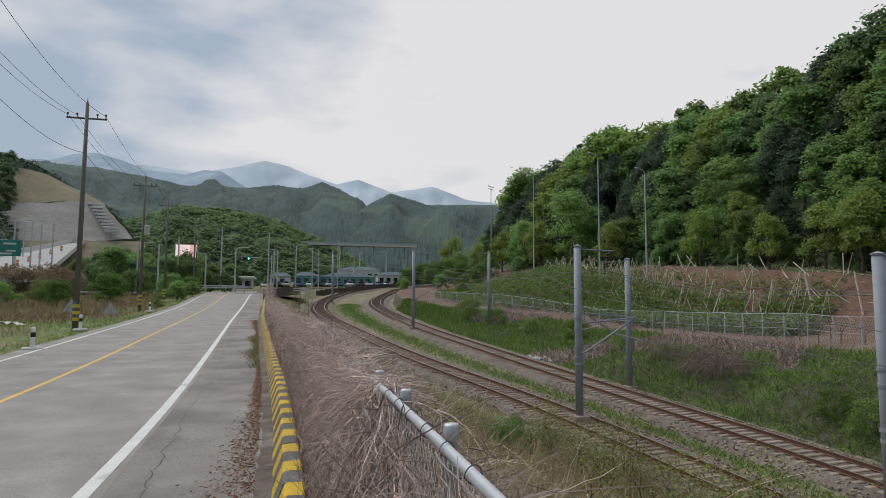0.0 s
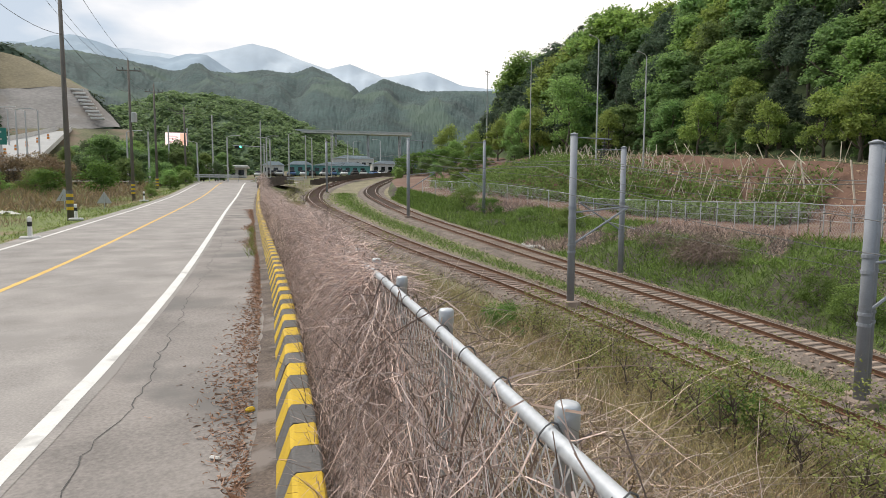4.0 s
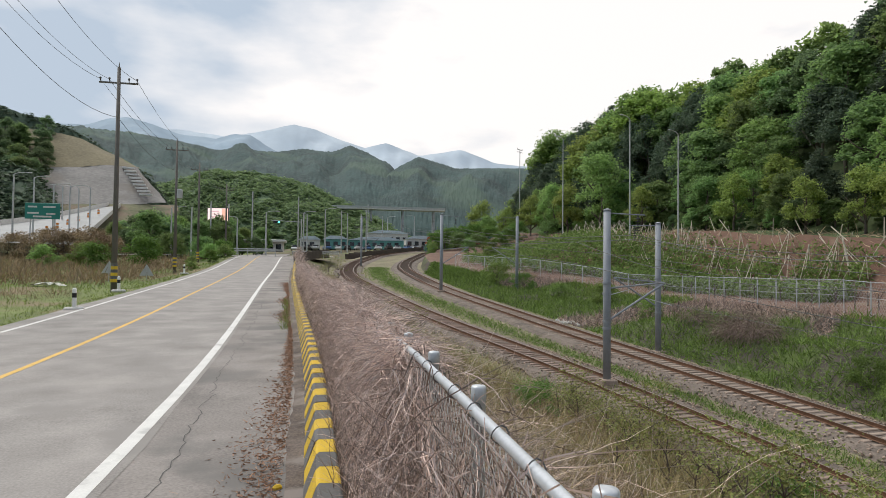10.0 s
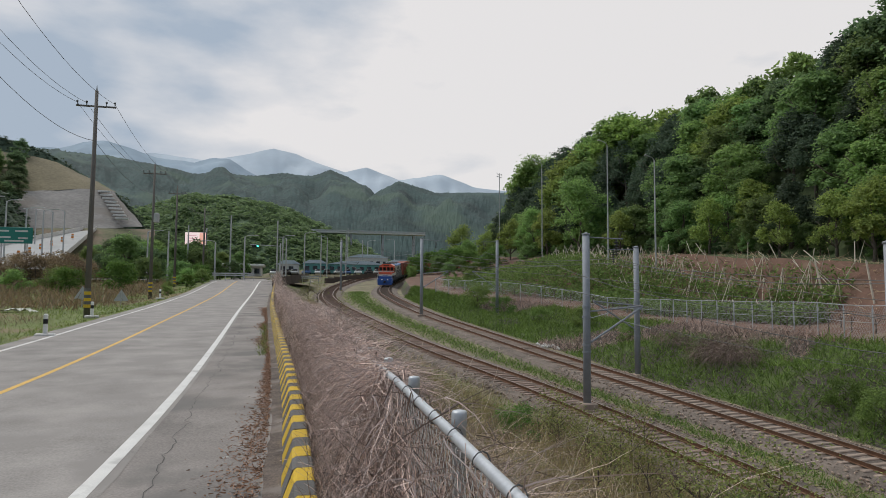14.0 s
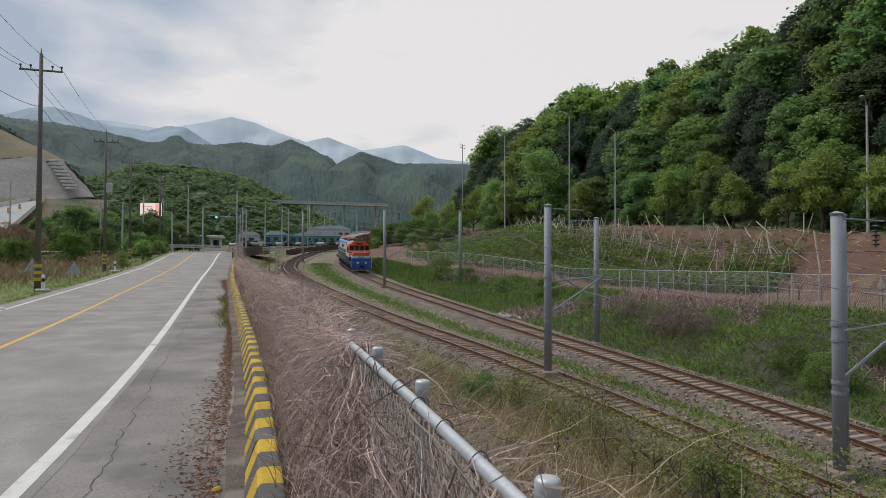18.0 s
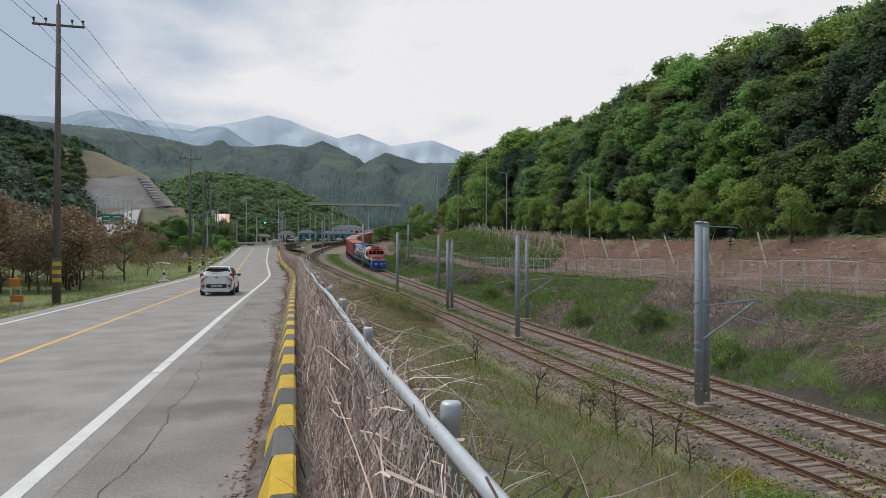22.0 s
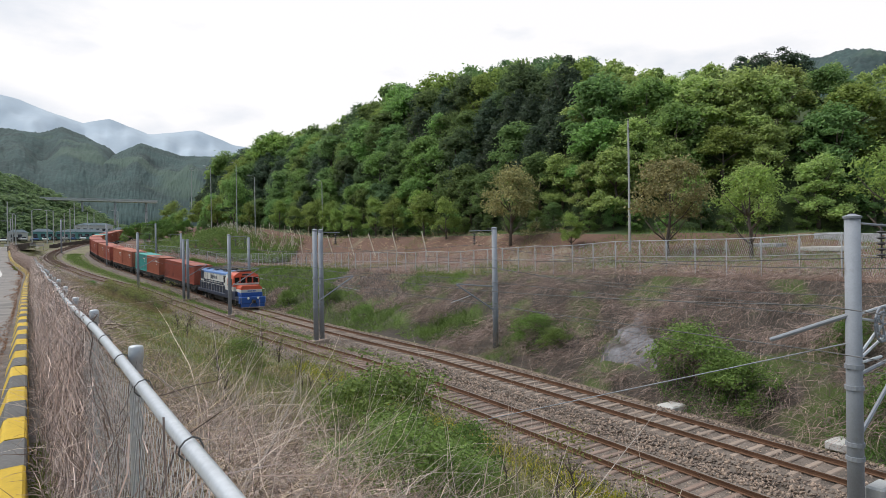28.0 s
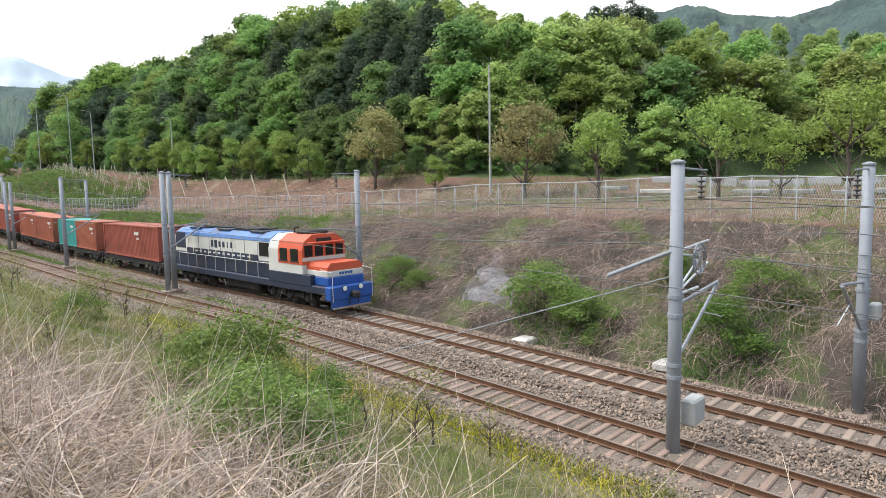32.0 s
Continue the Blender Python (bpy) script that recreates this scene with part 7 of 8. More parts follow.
for i in range(6):
    p = spot(-21.4 + i * 0.7, 2.42 + i * 0.32, 116 + i * 7)
    e = empty("traffic_barrel", "orange and white traffic barrel on the highway", "traffic barrel", "barrels on the highway", pose(*p))
    Geo().tube([(0, 0, 0), (0, 0, 0.95)], [0.25, 0.2], 8).ob("drum", M_ORANGEBOARD, e)
    Geo().tube([(0, 0, 0.4), (0, 0, 0.6)], 0.25, 8).ob("band", M_CREAM, e)
e = empty("highway_sign", "large green highway direction sign on posts", "road sign", "", pose(*spot(-21.7, 2.0, 106)))
Geo().box((0, 0, 3.8), (4.6, 0.12, 2.3), bevel=0.04).ob("panel", M_SIGNGREEN, e)
for k, (x, z, w) in enumerate(((-1.3, 4.4, 1.2), (0.9, 4.4, 1.6), (-1.2, 3.5, 1.5), (1.1, 3.4, 1.2), (0, 3.0, 2.4))):
    Geo().box((x, -0.075, z), (w, 0.02, 0.24)).ob("text_bar", M_CREAM, e)
for dx in (-1.6, 1.6):
    Geo().tube([(dx, 0.12, -1.0), (dx, 0.12, 4.9)], 0.09, 8).ob("post", M_PALEPOLE, e)
for az, el, d, h in ((-21.0, 2.0, 108, 8.5), (-19.9, 2.6, 118, 8), (-19.3, 2.2, 122, 9), (-18.5, 3.0, 130, 8), (-20.4, 3.2, 140, 8), (-22.3, 2.4, 112, 9), (-23.6, 2.2, 104, 9)):
    p = spot(az, el - 0.4, d)
    lamp_pole(p[0], p[1], h, p[2], 1 if d < 120 else -1, "pale lamp post along the highway")

# ---- power lines along the road ----
arms = [(-9.9, -38.0, 13.6), (-11.3, 7.3, 13.5), (-12.0, 51.3, 13.5), (-12.8, 68.3, 13.9), (-15.3, 96.5, 14.7), (-16.8, 117.5, 15.7), (-15.6, 135, 15.0)]
for dx in (-1.08, -0.55, 1.08):
    cable("power_line", "thin dark power line along the roadside poles", [(x + dx, y, z) for x, y, z in arms], 0.55, 0.014)
cable("power_line", "thin dark power line along the roadside poles", [(x, y, z - 2.4) for x, y, z in arms], 0.7, 0.016)
utility_pole(-9.9, -38.0, 14.3, 0.0, "tall dark concrete power pole with one crossarm and striped foot")

# dark trees on the shoulder of the cut slope, brown scrub before the highway
for i in range(34):
    az, el = -26.5 + 6.2 * rnd.random() ** 0.8, rnd.uniform(6.3, 11.0)
    if az > -22.2 + (el - 6.3) * 0.42:
        continue
    d = 160 + (el - 5.5) * 9.5
    p = spot(az, el, d)
    plant(BROADLEAF[rnd.choice((3, 4, 4))], p[0], p[1], rnd.uniform(0.55, 0.8), p[2] - 3.0, 1.15, label="dark green tree on the hill beside the rock cutting", group="trees by the cutting")
for i in range(46):
    az = rnd.uniform(-17.0, -5.0)
    d = rnd.uniform(112, 150)
    p = spot(az, 0, d)
    z = on_ground(p[0], p[1])
    top = 2.2 + d * math.tan(radians(lerp(az, [(-17, 3.2), (-14.5, 4.6), (-9, 4.6), (-5, 3.4)]))) + rnd.uniform(-2.5, 0.6)
    plant(BROADLEAF[rnd.choice((0, 1, 3, 4, 4))], p[0], p[1], max(0.35, (top - z) / 10.5), z, 1.25, label="green tree in the belt below the cutting", group="trees below the cutting")
for i in range(22):
    az, d = -26 + 9.6 * (i + rnd.random()) / 22, rnd.uniform(92, 104)
    p = spot(az, 0, d)
    z = on_ground(p[0], p[1])
    top = 2.2 + d * math.tan(radians(lerp(az, [(-26, 2.2), (-23.2, 2.6), (-21.1, 3.1), (-18.5, 3.3), (-16.7, 3.0)]))) + rnd.uniform(-1.6, 0.0)
    plant(TWIGGY, p[0], p[1], max(0.5, (top - z) / 5.6), z, 1.25, label="twiggy brown scrub below the highway", name="bare_shrub", category="shrub", group="scrub below the highway")


# ---- train ----
def wheel_mesh():
    g = Geo()
    g.tube([(-0.07, 0, 0), (0.0, 0, 0), (0.0, 0, 0), (0.05, 0, 0)], [0.46, 0.46, 0.5, 0.5], 18)
    g.tube([(-0.11, 0, 0), (-0.06, 0, 0)], [0.12, 0.2], 12)
    return g.data("wheel", M_SOOT)


WHEEL = wheel_mesh()


def bogie(parent, y, axles, gap, name="bogie"):
    """A bogie frame with its wheels, seen from both sides."""
    g = Geo()
    n = len(axles)
    for s in (-1, 1):
        g.box((s * 1.02, 0, 0.62), (0.14, gap * (n - 1) + 1.0, 0.3), bevel=0.04)
        for a in axles:
            g.box((s * 1.1, a, 0.5), (0.2, 0.3, 0.34), bevel=0.05)
            g.tube([(s * 1.12, a + 0.32, 0.5), (s * 1.12, a + 0.32, 0.85)], 0.09, 8)
            g.tube([(s * 1.12, a - 0.32, 0.5), (s * 1.12, a - 0.32, 0.85)], 0.09, 8)
    g.box((0, 0, 0.7), (2.0, 0.5, 0.3), bevel=0.05)
    b = g.ob(name, M_SOOT, parent)
    b.location = (0, y, 0)
    for a in axles:
        for s in (-1, 1):
            w = new("wheel", WHEEL)
            w.parent = b
            w.location = (s * 0.75, a, 0.5)
            w.rotation_euler = (0, 0, 0 if s < 0 else math.pi)
    return b


def locomotive():
    """Front at y = 0, body towards -y, on the rails at z = 0."""
    e = empty("locomotive", "blue, white and orange diesel locomotive pulling a container train", "locomotive")
    P = lambda g, name, m, label="", parent=e: g.ob(name, m, parent, label)
    g = Geo()
    g.box((0, -10.0, 1.12), (2.85, 19.0, 0.42), bevel=0.05)
    frame_ob = P(g, "underframe", M_NAVY)
    # long hood: a lower navy band, the white side and the rounded blue roof
    hood = P(Geo().box((0, -12.4, 1.78), (2.5, 13.0, 0.9), bevel=0.04), "hood_base", M_NAVY)
    P(Geo().box((0, -12.2, 2.83), (2.46, 12.6, 1.2), bevel=0.05), "hood", M_CREAM)
    sec = [(-1.25, 3.43), (1.25, 3.43), (1.2, 3.62), (0.8, 3.86), (0.3, 3.93), (-0.3, 3.93), (-0.8, 3.86), (-1.2, 3.62)]
    P(Geo().prism(sec, -18.3, -6.0), "hood_roof", M_ROOFBLUE)
    for y in (-16.6, -14.9, -13.2):
        P(Geo().tube([(0, y, 3.9), (0, y, 4.02), (0, y, 4.04)], [0.66, 0.66, 0.5], 18), "radiator_fan", M_SOOT)
    P(Geo().box((0, -9.6, 4.0), (1.3, 3.0, 0.2), bevel=0.06), "exhaust_housing", M_SOOT)
    P(Geo().box((0, -17.6, 3.05), (2.52, 1.5, 1.1), bevel=0.03), "radiator_grille", M_NAVY)
    for s in (-1, 1):
        P(Geo().box((s * 1.24, -6.6, 2.95), (0.06, 1.2, 0.8), bevel=0.02), "intake_grille", M_GLASS)
        for i in range(9):
            P(Geo().box((s * 1.245, -16.2 + i * 1.05, 2.28), (0.03, 0.9, 0.62), bevel=0.01), "hood_door", M_NAVY)
        for i in range(12):
            P(Geo().box((s * 1.262, -15.2 + i * 0.62, 2.42), (0.012, 0.34, 0.1)), "text_bar", M_CREAM)
        for i in range(7):
            P(Geo().box((s * 1.234, -16.4 + i * 1.5, 2.98), (0.012, 0.02, 0.9)), "panel_seam", M_SOOT)
        # markings on the side, as plain shapes
        for k, (w, h2) in enumerate(((0.3, 0.42), (0.36, 0.5), (0.26, 0.36), (0.28, 0.36), (0.1, 0.36), (0.24, 0.36))):
            P(Geo().box((s * 1.237, -13.0 + s * 0.0 + k * 0.5 * 1.0, 3.0), (0.02, w, h2), bevel=0.005), "marking", M_NAVY)
        # walkway railing
        for i in range(10):
            P(Geo().tube([(s * 1.38, -17.6 + i * 1.3, 1.33), (s * 1.38, -17.6 + i * 1.3, 2.2)], 0.02, 5), "stanchion", M_CREAM)
        P(Geo().tube([(s * 1.38, -17.6, 2.2), (s * 1.38, -5.9, 2.2)], 0.022, 5), "handrail", M_CREAM)
    # cab with a roof that slopes to the sides
    sec = [(-1.42, 1.33), (1.42, 1.33), (1.42, 3.1), (1.28, 3.55), (0.75, 3.9), (-0.75, 3.9), (-1.28, 3.55), (-1.42, 3.1)]
    cab = P(Geo().prism(sec, -5.9, -2.6), "cab", M_CREAM)
    sec = [(-1.44, 2.35), (1.44, 2.35), (1.44, 3.1), (1.3, 3.57), (0.77, 3.93), (-0.77, 3.93), (-1.3, 3.57), (-1.44, 3.1)]
    P(Geo().prism(sec, -4.9, -2.57), "cab_top", M_ORANGE)
    P(Geo().box((0, -3.6, 4.0), (1.5, 1.1, 0.22), bevel=0.08), "cab_cooler", M_SOOT)
    P(Geo().box((0, -2.42, 3.5), (2.3, 0.36, 0.07), bevel=0.02), "visor", M_ORANGE)
    P(Geo().box((0, -2.56, 2.62), (2.84, 0.03, 0.2), bevel=0.01), "front_band", M_CREAM)
    P(Geo().tube([(0.5, -4.6, 3.95), (0.5, -4.6, 4.25), (0.5, -4.2, 4.27)], 0.06, 8), "horn", M_SOOT)
    for y in (-16.0, -12.0, -8.0):
        P(Geo().box((0, y, 3.9), (1.9, 1.5, 0.12), bevel=0.03), "roof_hatch", M_NAVY)
    P(Geo().box((0, -3.9, 1.55), (2.9, 4.1, 0.62), bevel=0.03), "cab_skirt", M_NAVY)
    for s in (-1, 1):
        for y0 in (-3.3, -4.35):
            w = P(Geo().box((s * 1.445, y0, 2.85), (0.04, 0.72, 0.66), bevel=0.04), "side_window", M_GLASS)
            P(Geo().box((s * 1.452, y0, 2.49), (0.05, 0.86, 0.06), bevel=0.01), "window_sill", M_SOOT, "", w)
    for x in (-1.02, -0.35, 0.35, 1.02):
        P(Geo().box((x, -2.56, 3.05), (0.52, 0.05, 0.6), bevel=0.04), "windscreen", M_GLASS)
    P(Geo().box((0, -2.56, 3.62), (1.0, 0.05, 0.22), bevel=0.02), "number_board", M_SOOT)
    # short nose
    sec = [(-1.15, 1.33), (1.15, 1.33), (1.15, 2.3), (0.95, 2.52), (-0.95, 2.52), (-1.15, 2.3)]
    P(Geo().prism(sec, -2.6, -0.75), "nose_top", M_ORANGE)
    P(Geo().box((0, -1.68, 1.95), (2.34, 1.92, 0.34), bevel=0.04), "nose_band", M_CREAM)
    P(Geo().box((0, -1.66, 1.56), (2.38, 1.98, 0.46), bevel=0.04), "nose_base", M_BLUE)
    for k in range(5):
        P(Geo().box((-0.36 + k * 0.18, -0.71, 1.96), (0.13, 0.02, 0.13)), "marking", M_BLUE)
    # pilot
    P(Geo().box((0, -0.42, 1.0), (2.86, 0.5, 0.72), bevel=0.05), "buffer_beam", M_BLUE)
    P(Geo().box((0, -0.32, 0.45), (2.6, 0.14, 0.5), bevel=0.05), "pilot_plate", M_BLUE)
    P(Geo().box((0, -0.22, 0.22), (2.5, 0.1, 0.1), bevel=0.02), "pilot_edge", M_SLEEPER)
    for s in (-1, 1):
        l = P(Geo().tube([(s * 0.52, -0.2, 1.22), (s * 0.52, -0.13, 1.22), (s * 0.52, -0.11, 1.22)], [0.13, 0.13, 0.08], 14), "headlight", M_LIGHT, "round white headlight")
        P(Geo().tube([(s * 0.52, -0.22, 1.22), (s * 0.52, -0.14, 1.22)], 0.16, 14, cap=False), "lamp_ring", M_SOOT, "", l)
        P(Geo().tube([(s * 1.3, -0.15, 0.6), (s * 1.3, -0.15, 2.1), (s * 1.3, -1.2, 2.2)], 0.022, 6), "corner_rail", M_CREAM)
        for zz in (0.35, 0.65, 0.95):
            P(Geo().box((s * 1.36, -0.85, zz), (0.22, 0.5, 0.05), bevel=0.01), "step", M_SOOT)
        P(Geo().tube([(s * 0.25, -0.15, 0.85), (s * 0.3, -0.05, 0.6), (s * 0.28, -0.1, 0.4)], 0.03, 6), "brake_hose", M_SOOT)
    P(Geo().box((0, 0.02, 0.88), (0.34, 0.6, 0.36), bevel=0.08), "coupler", M_SOOT)
    P(Geo().box((0, -10.0, 0.72), (2.2, 4.6, 0.72), bevel=0.15), "fuel_tank", M_SOOT)
    bogie(e, -4.4, (-1.75, 0, 1.75), 1.75)
    bogie(e, -15.6, (-1.75, 0, 1.75), 1.75)
    return e


def corrugated(length, y0):
    """A freight container: ribbed sides, corner posts, flat roof with shallow ribs."""
    g = Geo()
    n = int(length / 0.28)
    hw, z0, z1 = 1.2, 1.2, 3.78
    for s in (-1, 1):
        prof = []
        for i in range(n):
            y = y0 - length / 2 + length * i / n
            d = length / n
            prof += [(y + 0.1 * d, 0), (y + 0.4 * d, 0), (y + 0.6 * d, 0.045), (y + 0.9 * d, 0.045)]
        o = len(g.v)
        for y, q in prof:
            g.v += [(s * (hw - q), y, z0), (s * (hw - q), y, z1)]
        for i in range(len(prof) - 1):
            a = o + i * 2
            g.f.append((a, a + 1, a + 3, a + 2) if s < 0 else (a, a + 2, a + 3, a + 1))
            g.m.append(0)
    g.box((0, y0, z1 - 0.02), (2.38, length - 0.04, 0.06))
    g.box((0, y0, z0 + 0.03), (2.38, length - 0.04, 0.06))
    for s in (-1, 1):
        for q in (-1, 1):
            g.box((s * 1.14, y0 + q * (length / 2 - 0.08), (z0 + z1) / 2), (0.18, 0.17, z1 - z0 + 0.04), bevel=0.02)
        g.box((s * 1.19, y0, z1 - 0.04), (0.08, length - 0.1, 0.12))
        g.box((s * 1.19, y0, z0 + 0.07), (0.08, length - 0.1, 0.14))
        yy = y0 + s * (length / 2 - 0.06)
        g.box((0, yy, (z0 + z1) / 2), (2.1, 0.05, z1 - z0 - 0.2))
        for x in (-0.7, -0.3, 0.3, 0.7):
            g.tube([(x, yy + s * 0.05, z0 + 0.1), (x, yy + s * 0.05, z1 - 0.1)], 0.02, 5)
    return g


CONT40 = corrugated(12.2, 0)
CONT20 = corrugated(6.06, 0)
C40 = {k: CONT40.data("container", m) for k, m in (("r", M_RED1), ("o", M_RED2), ("t", M_TEAL))}
C20 = {k: CONT20.data("container", m) for k, m in (("r", M_RED1), ("o", M_RED2), ("t", M_TEAL))}


def wagon(load):
    """A flat wagon with its containers, its middle at y = 0."""
    names = {"r": "rust-red", "o": "orange-red", "t": "teal"}
    e = empty("container_wagon", "flat railway wagon loaded with " + " and ".join(names[c] for c in dict.fromkeys(load)) + " freight containers", "wagon", "wagons of the freight train")
    g = Geo()
    g.box((0, 0, 1.06), (2.3, 13.4, 0.16), bevel=0.03)
    for s in (-1, 1):
        g.box((s * 1.05, 0, 0.92), (0.12, 13.4, 0.34), bevel=0.02)
        g.box((0, s * 6.75, 0.95), (2.5, 0.14, 0.34), bevel=0.02)
    g.ob("deck_frame", M_SOOT, e)
    for s in (-1, 1):
        Geo().box((0, s * 7.0, 0.88), (0.3, 0.5, 0.3), bevel=0.06).ob("coupler", M_SOOT, e)
        bogie(e, s * 4.9, (-0.9, 0.9), 1.8)
        Geo().box((s * 0.8, 0.8, 0.62), (0.5, 1.2, 0.4), bevel=0.05).ob("brake_box", M_SOOT, e)
    if len(load) == 1:
        o = new("container", C40[load])
        o.parent = e
        sign = [(0, 0)]
    else:
        sign = [(0, 3.08), (1, -3.08)]
        for i, y in sign:
            o = new("container", C20[load[i]])
            o.parent = e
            o.location = (0, y, 0)
            o["label"] = names[load[i]] + " freight container"
    for i, y in sign:
        for s in (-1, 1):
            Geo().box((s * 1.203, y + 1.7, 3.15), (0.012, 0.9, 0.24)).ob("marking", M_CREAM, e)
            Geo().box((s * 1.203, y + 1.9, 2.75), (0.012, 0.5, 0.14)).ob("marking", M_CREAM, e)
    return e


LOADS = ["r", "ot", "oo", "ro", "r", "rr", "ot", "r", "oo", "r", "ro", "r", "tt", "o"]


# ---- car ----
M_CARWHITE = mat("car_paint", (0.72, 0.71, 0.68), 0.25, var=0.04, scale=1)
M_CARDARK = mat("car_plastic", (0.02, 0.02, 0.022), 0.5, var=0.1)
M_TAIL = mat("tail_lamp", (0.4, 0.015, 0.015), 0.2, var=0.1)
M_TYRE = mat("tyre", (0.015, 0.015, 0.015), 0.85, var=0.2)
M_RIM = mat("rim", (0.4, 0.41, 0.42), 0.3, 0.8, var=0.1)


def smoothed(ob, levels=2):
    """Pressed steel: soft rounded surfaces over the panel cage."""
    m = ob.modifiers.new("smooth", "SUBSURF")
    m.levels = m.render_levels = levels
    ob.data.polygons.foreach_set("use_smooth", [True] * len(ob.data.polygons))


def hatchback():
    """A small hatchback; nose towards +y, its middle at the origin, wheels on z = 0."""
    e = empty("car", "small white hatchback driving away on the road", "car")
    P = lambda g, name, m, parent=e: g.ob(name, m, parent)
    # along the length: half width at sill and belt, belt height, half width and height of the roof
    st = [(-1.80, 0.70, 0.74, 0.90, 0.62, 1.00), (-1.78, 0.77, 0.79, 0.95, 0.66, 1.05), (-1.68, 0.79, 0.81, 0.97, 0.64, 1.17), (-1.48, 0.80, 0.81, 0.97, 0.58, 1.40), (-1.34, 0.80, 0.81, 0.97, 0.57, 1.475),
          (-0.9, 0.80, 0.81, 0.96, 0.58, 1.50), (-0.1, 0.80, 0.81, 0.94, 0.58, 1.49), (0.35, 0.80, 0.81, 0.93, 0.56, 1.43), (0.75, 0.80, 0.80, 0.92, 0.62, 1.18), (1.08, 0.79, 0.79, 0.90, 0.66, 0.99),
          (1.5, 0.76, 0.75, 0.82, 0.6, 0.88), (1.74, 0.68, 0.68, 0.68, 0.5, 0.74), (1.8, 0.56, 0.56, 0.6, 0.42, 0.64)]
    g = Geo()
    for y, ws, wb, zb, wr, zr in st:
        half = [(ws * 0.86, 0.2), (ws, 0.3), (wb * 1.01, 0.58), (wb, zb - 0.05), (wb * 0.955, zb), (wr + 0.03, zr - 0.07), (wr * 0.86, zr), (wr * 0.4, zr + 0.015)]
        g.v += [(x, y, z) for x, z in half] + [(-x, y, z) for x, z in reversed(half)]
    n = 16
    for j in range(len(st) - 1):
        for i in range(n):
            i2 = (i + 1) % n
            g.f.append((j * n + i, (j + 1) * n + i, (j + 1) * n + i2, j * n + i2))
            g.m.append(0)
    for o in (0, (len(st) - 1) * n):
        for i in range(7):
            f = (o + i, o + i + 1, o + 14 - i, o + 15 - i)
            g.f.append(f if o else f[::-1])
            g.m.append(0)
    smoothed(g.ob("body", M_CARWHITE, e))
    # rear glass under the spoiler, wrapped at its corners
    g = Geo()
    for z, y, w in ((1.06, -1.735, 0.62), (1.12, -1.705, 0.66), (1.22, -1.635, 0.655), (1.33, -1.56, 0.6), (1.38, -1.53, 0.55)):
        g.v += [(-w, y + 0.09, z), (-w * 0.86, y + 0.01, z), (0, y - 0.012, z), (w * 0.86, y + 0.01, z), (w, y + 0.09, z)]
    for r in range(4):
        for i in range(4):
            a = r * 5 + i
            g.f.append((a, a + 1, a + 6, a + 5))
            g.m.append(0)
    glass = g.ob("rear_window", M_GLASS, e)
    sol = glass.modifiers.new("thickness", "SOLIDIFY")
    sol.thickness, sol.offset = 0.02, 0
    smoothed(glass, 1)
    P(Geo().box((0, -1.5, 1.455), (1.08, 0.3, 0.05), bevel=0.022), "spoiler", M_CARWHITE)
    P(Geo().box((0, -1.655, 1.44), (0.22, 0.02, 0.02), bevel=0.005), "brake_light", M_TAIL)
    P(Geo().tube([(0.05, -1.75, 1.09), (-0.2, -1.715, 1.15)], 0.01, 5), "wiper", M_CARDARK)
    for s in (-1, 1):
        side = Geo()
        for a, b, a2, b2 in ((-1.2, -0.42, -1.08, -0.42), (-0.36, 0.72, -0.36, 0.3)):
            xs = lambda z: s * (0.795 - (z - 0.95) * 0.4)
            quad = [(xs(0.99), a, 0.99), (xs(0.99), b, 0.99), (xs(1.39), b2, 1.39), (xs(1.39), a2, 1.39)]
            side.add(quad + [(x - s * 0.05, y, z) for x, y, z in quad], [(0, 1, 2, 3), (7, 6, 5, 4), (0, 4, 5, 1), (1, 5, 6, 2), (2, 6, 7, 3), (3, 7, 4, 0)])
        P(side, "side_glass", M_GLASS)
        # tall tail lamp wrapping the corner
        lamp = Geo()
        for z, w in ((0.74, 0.08), (0.84, 0.2), (1.0, 0.24), (1.14, 0.12)):
            lamp.v += [(s * (0.79 - w), -1.83 + (z - 0.76) * 0.2, z), (s * 0.79, -1.77 + (z - 0.76) * 0.2, z), (s * 0.825, -1.58 + (z - 0.76) * 0.1, z), (s * 0.7, -1.6, z)]
        for r in range(3):
            for i in range(4):
                a, b = r * 4 + i, r * 4 + (i + 1) % 4
                lamp.f.append((a, b, b + 4, a + 4))
                lamp.m.append(0)
        lamp.f += [(3, 2, 1, 0), (12, 13, 14, 15)]
        lamp.m += [0, 0]
        P(lamp, "tail_light", M_TAIL)
        P(Geo().tube([(s * 0.62, -1.80, 0.5), (s * 0.62, -1.83, 0.5)], [0.07, 0.06], 12), "reflector", M_TAIL)
        P(Geo().box((s * 0.9, 0.55, 1.0), (0.2, 0.13, 0.14), bevel=0.05), "wing_mirror", M_CARDARK)
        for y in (-0.75, 0.15):
            P(Geo().box((s * 0.815, y, 0.86), (0.03, 0.17, 0.035), bevel=0.01), "door_handle", M_CARWHITE)
        for y in (-1.18, 1.2):
            P(Geo().tube([(s * 0.66, y, 0.3), (s * 0.812, y, 0.3), (s * 0.822, y, 0.3)], [0.335, 0.335, 0.325], 24), "wheel_arch", M_CARDARK)
            tyre = Geo().tube([(s * 0.63, y, 0.29), (s * 0.65, y, 0.29), (s * 0.81, y, 0.29), (s * 0.835, y, 0.29)], [0.26, 0.29, 0.29, 0.25], 24).ob("wheel", M_TYRE, e)
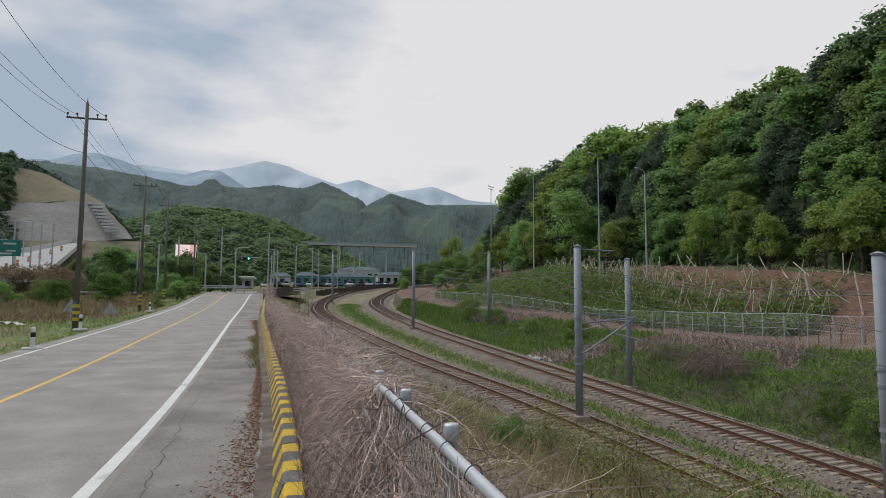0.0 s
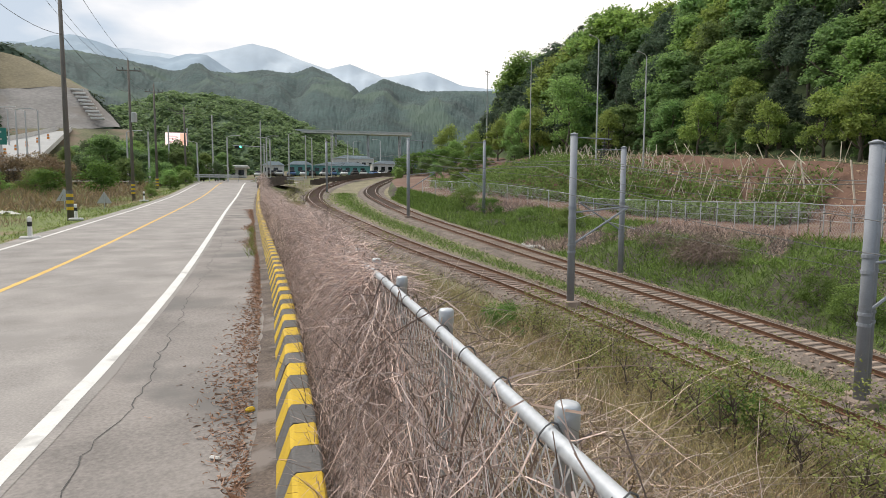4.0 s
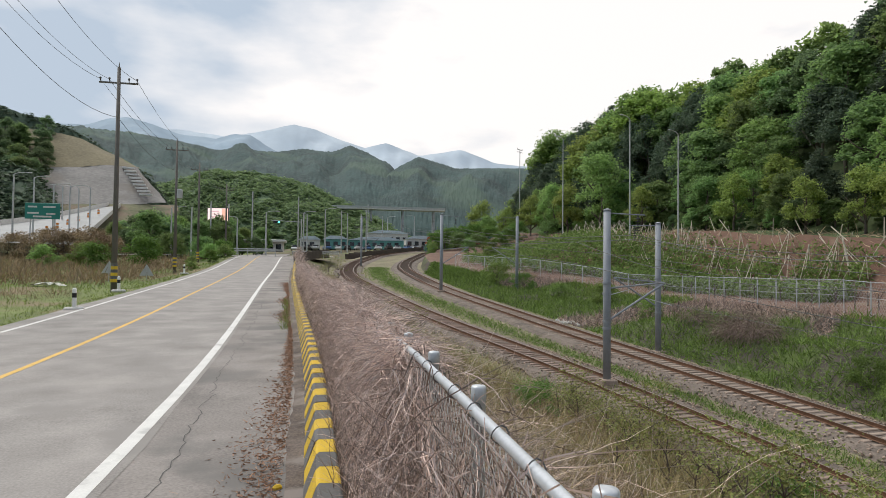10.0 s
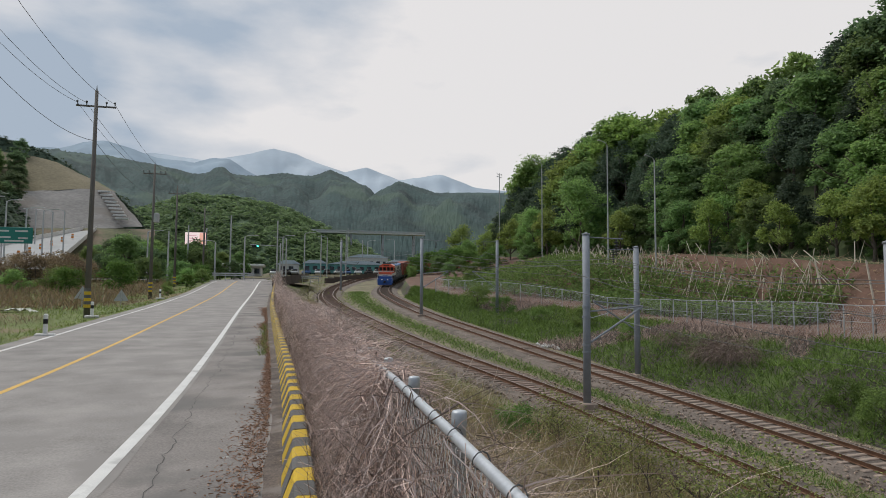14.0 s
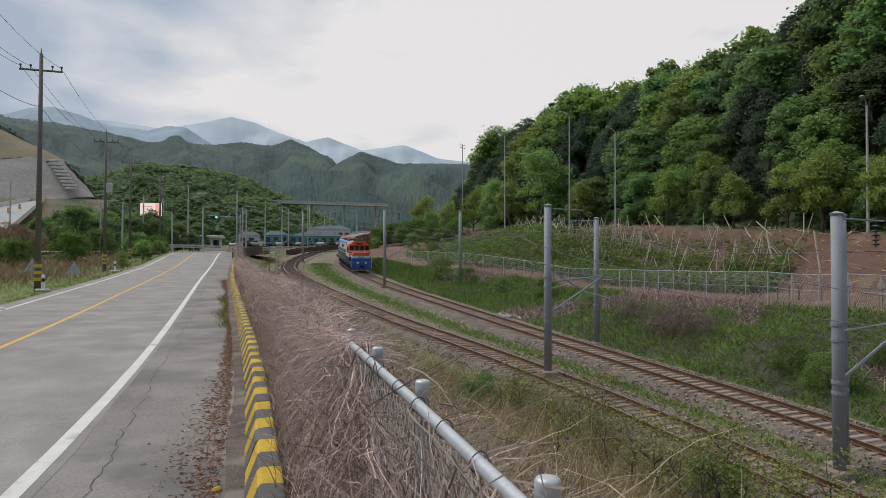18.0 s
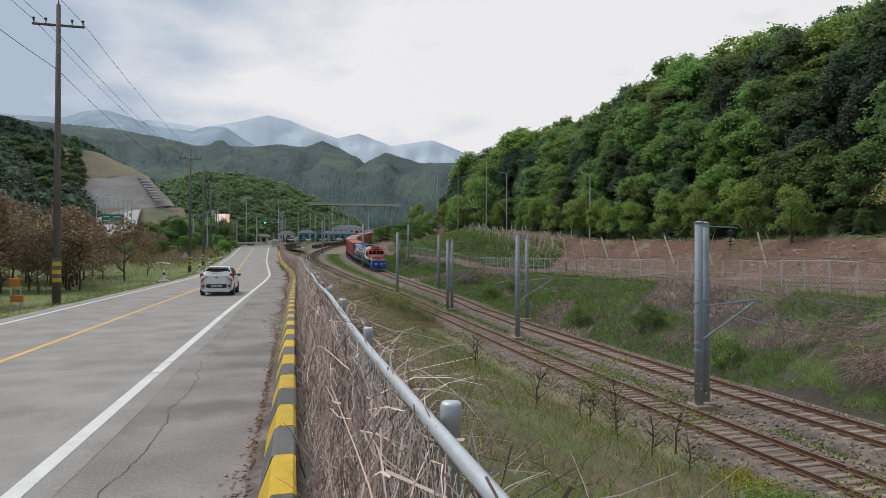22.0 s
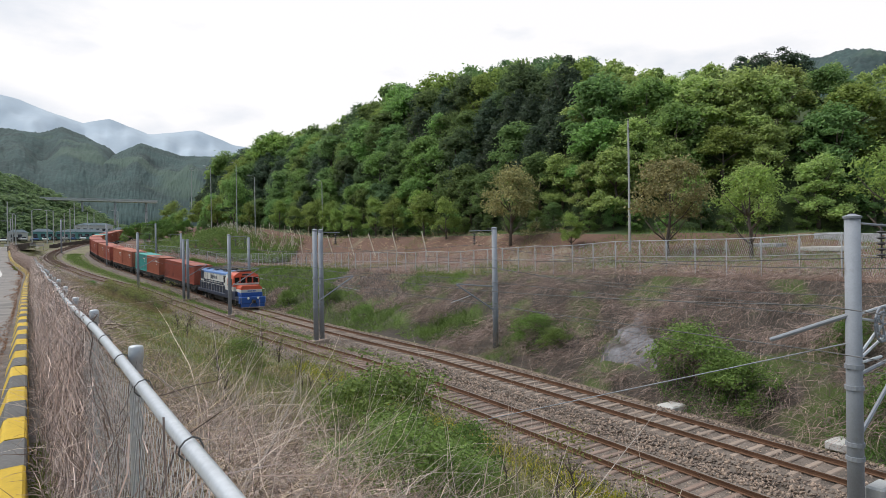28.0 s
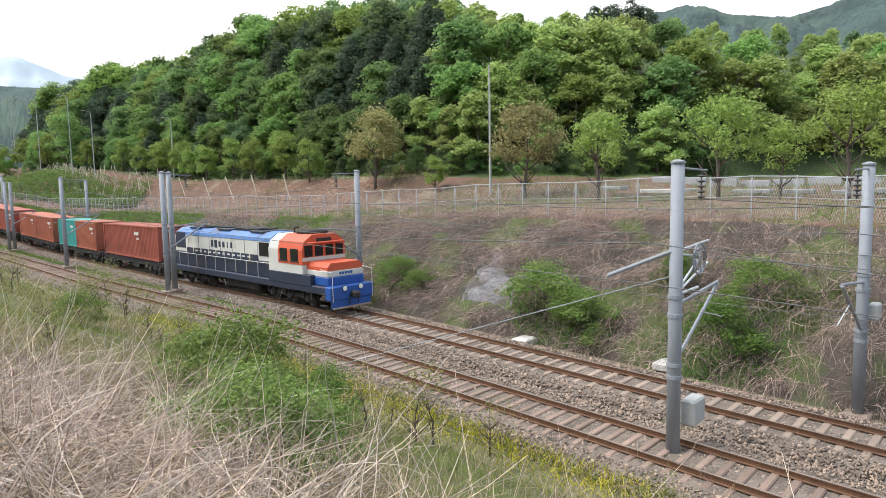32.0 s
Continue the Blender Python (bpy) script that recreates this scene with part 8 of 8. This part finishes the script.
            Geo().tube([(s * 0.83, y, 0.29), (s * 0.845, y, 0.29)], [0.2, 0.17], 14).ob("rim", M_RIM, tyre)
            for k in range(5):
                a = k * 1.2566
                Geo().box((s * 0.848, y + 0.1 * math.cos(a), 0.29 + 0.1 * math.sin(a)), (0.012, 0.16, 0.035), tilt=Matrix.Rotation(a, 4, "X")).ob("spoke", M_CARDARK, tyre)
    P(Geo().box((0, -1.80, 0.5), (0.98, 0.07, 0.2), bevel=0.06), "bumper_insert", M_CARDARK)
    P(Geo().box((0, -1.72, 0.24), (1.2, 0.16, 0.12), bevel=0.05), "diffuser", M_CARDARK)
    plate = P(Geo().box((0, -1.845, 0.5), (0.52, 0.02, 0.12), bevel=0.01), "number_plate", M_CREAM)
    for k in range(7):
        Geo().box((-0.19 + k * 0.063, -1.858, 0.5), (0.035, 0.006, 0.06)).ob("plate_bar", M_CARDARK, plate)
    P(Geo().box((0, -1.795, 0.95), (0.15, 0.03, 0.06), bevel=0.02), "badge", M_CARDARK)
    P(Geo().tube([(0, -1.1, 1.5), (0, -1.2, 1.62)], 0.012, 5), "aerial", M_CARDARK)
    P(Geo().box((0, 0, 0.3), (1.3, 3.3, 0.14), bevel=0.05), "floor_pan", M_CARDARK)
    return e


# ---- what moves ----
LOCO_FRONT = [(0, 300), (6, 228), (9, 190), (10, 175.5), (11, 161.5), (12, 152), (13, 144), (14, 136.5), (16.5, 116), (17, 112.8), (18, 106.5), (19, 101.8), (20, 96.5), (21, 90), (22, 82),
              (23, 73), (24, 63), (25, 52), (26.2, 39.5), (27.5, 27), (28, 22.3), (29, 13.3), (30, 2.8), (31, -7.8), (32, -18.8)]
CAR_ROWS = [(0, -95), (18.5, -95), (19.5, -40), (20, -8), (20.4, 1.5), (20.7, 5.0), (21, 6.3), (21.5, 6.6), (22, 7.0), (22.5, 7.4), (23, 8.2), (23.5, 12.5), (24, 19.5), (24.5, 26), (25, 32), (27, 56), (29, 80), (30, 92), (32, 112)]


def motions():
    ys = np.arange(-50, 470, 0.5)
    px = np.array([lerp(y, FAR_TRACK) for y in ys])
    pz = np.array([rail_z(y) for y in ys])
    step = np.sqrt(np.diff(px) ** 2 + np.diff(ys) ** 2 + np.diff(pz) ** 2)
    arc = np.concatenate([[0], np.cumsum(step)])

    def at(s):
        return Vector((float(np.interp(s, arc, px)), float(np.interp(s, arc, ys)), float(np.interp(s, arc, pz))))

    def carriage(front, rear, mid):
        """The pose of a vehicle whose bogies stand at these ways along the track; its nose points down the line."""
        a, b = at(front), at(rear)
        d = (a - b).normalized()
        right = d.cross(Vector((0, 0, 1))).normalized()
        up = right.cross(d)
        m = Matrix((right, d, up)).transposed().to_4x4()
        m.translation = b + d * mid
        return m

    times = [i * 0.5 for i in range(65)]
    heads = [float(np.interp(np.interp(t, [r[0] for r in LOCO_FRONT], [r[1] for r in LOCO_FRONT]), ys, arc)) for t in times]
    k = np.array([1, 2, 3, 2, 1.0])
    heads = list(np.convolve(np.pad(heads, 2, mode="reflect", reflect_type="odd"), k / k.sum(), mode="valid"))
    loco = locomotive()
    walk(loco, [(t, carriage(s + 4.4, s + 15.6, 15.6)) for t, s in zip(times, heads)])
    for i, load in enumerate(LOADS):
        w = wagon(load)
        c = 20.3 + 7.3 + i * 14.6
        walk(w, [(t, carriage(min(s + c - 4.9, arc[-1] - 20), min(s + c + 4.9, arc[-1] - 10), 4.9)) for t, s in zip(times, heads)])
    car = hatchback()
    rows = []
    for t in [0, 18.5] + [19 + i * 0.25 for i in range(45)] + [32]:
        y = float(np.interp(t, [r[0] for r in CAR_ROWS], [r[1] for r in CAR_ROWS])) + 1.8
        dz = (rise(y + 1.2) - rise(y - 1.2)) / 2.4
        dx = (bend(y + 2) - bend(y - 2)) / 4
        x = -3.9 + bend(y)
        rows.append((t, pose(x, y, rise(y) + 0.004, math.degrees(math.atan(dz)), 0, -math.degrees(math.atan(dx)))))
    walk(car, rows)


motions()
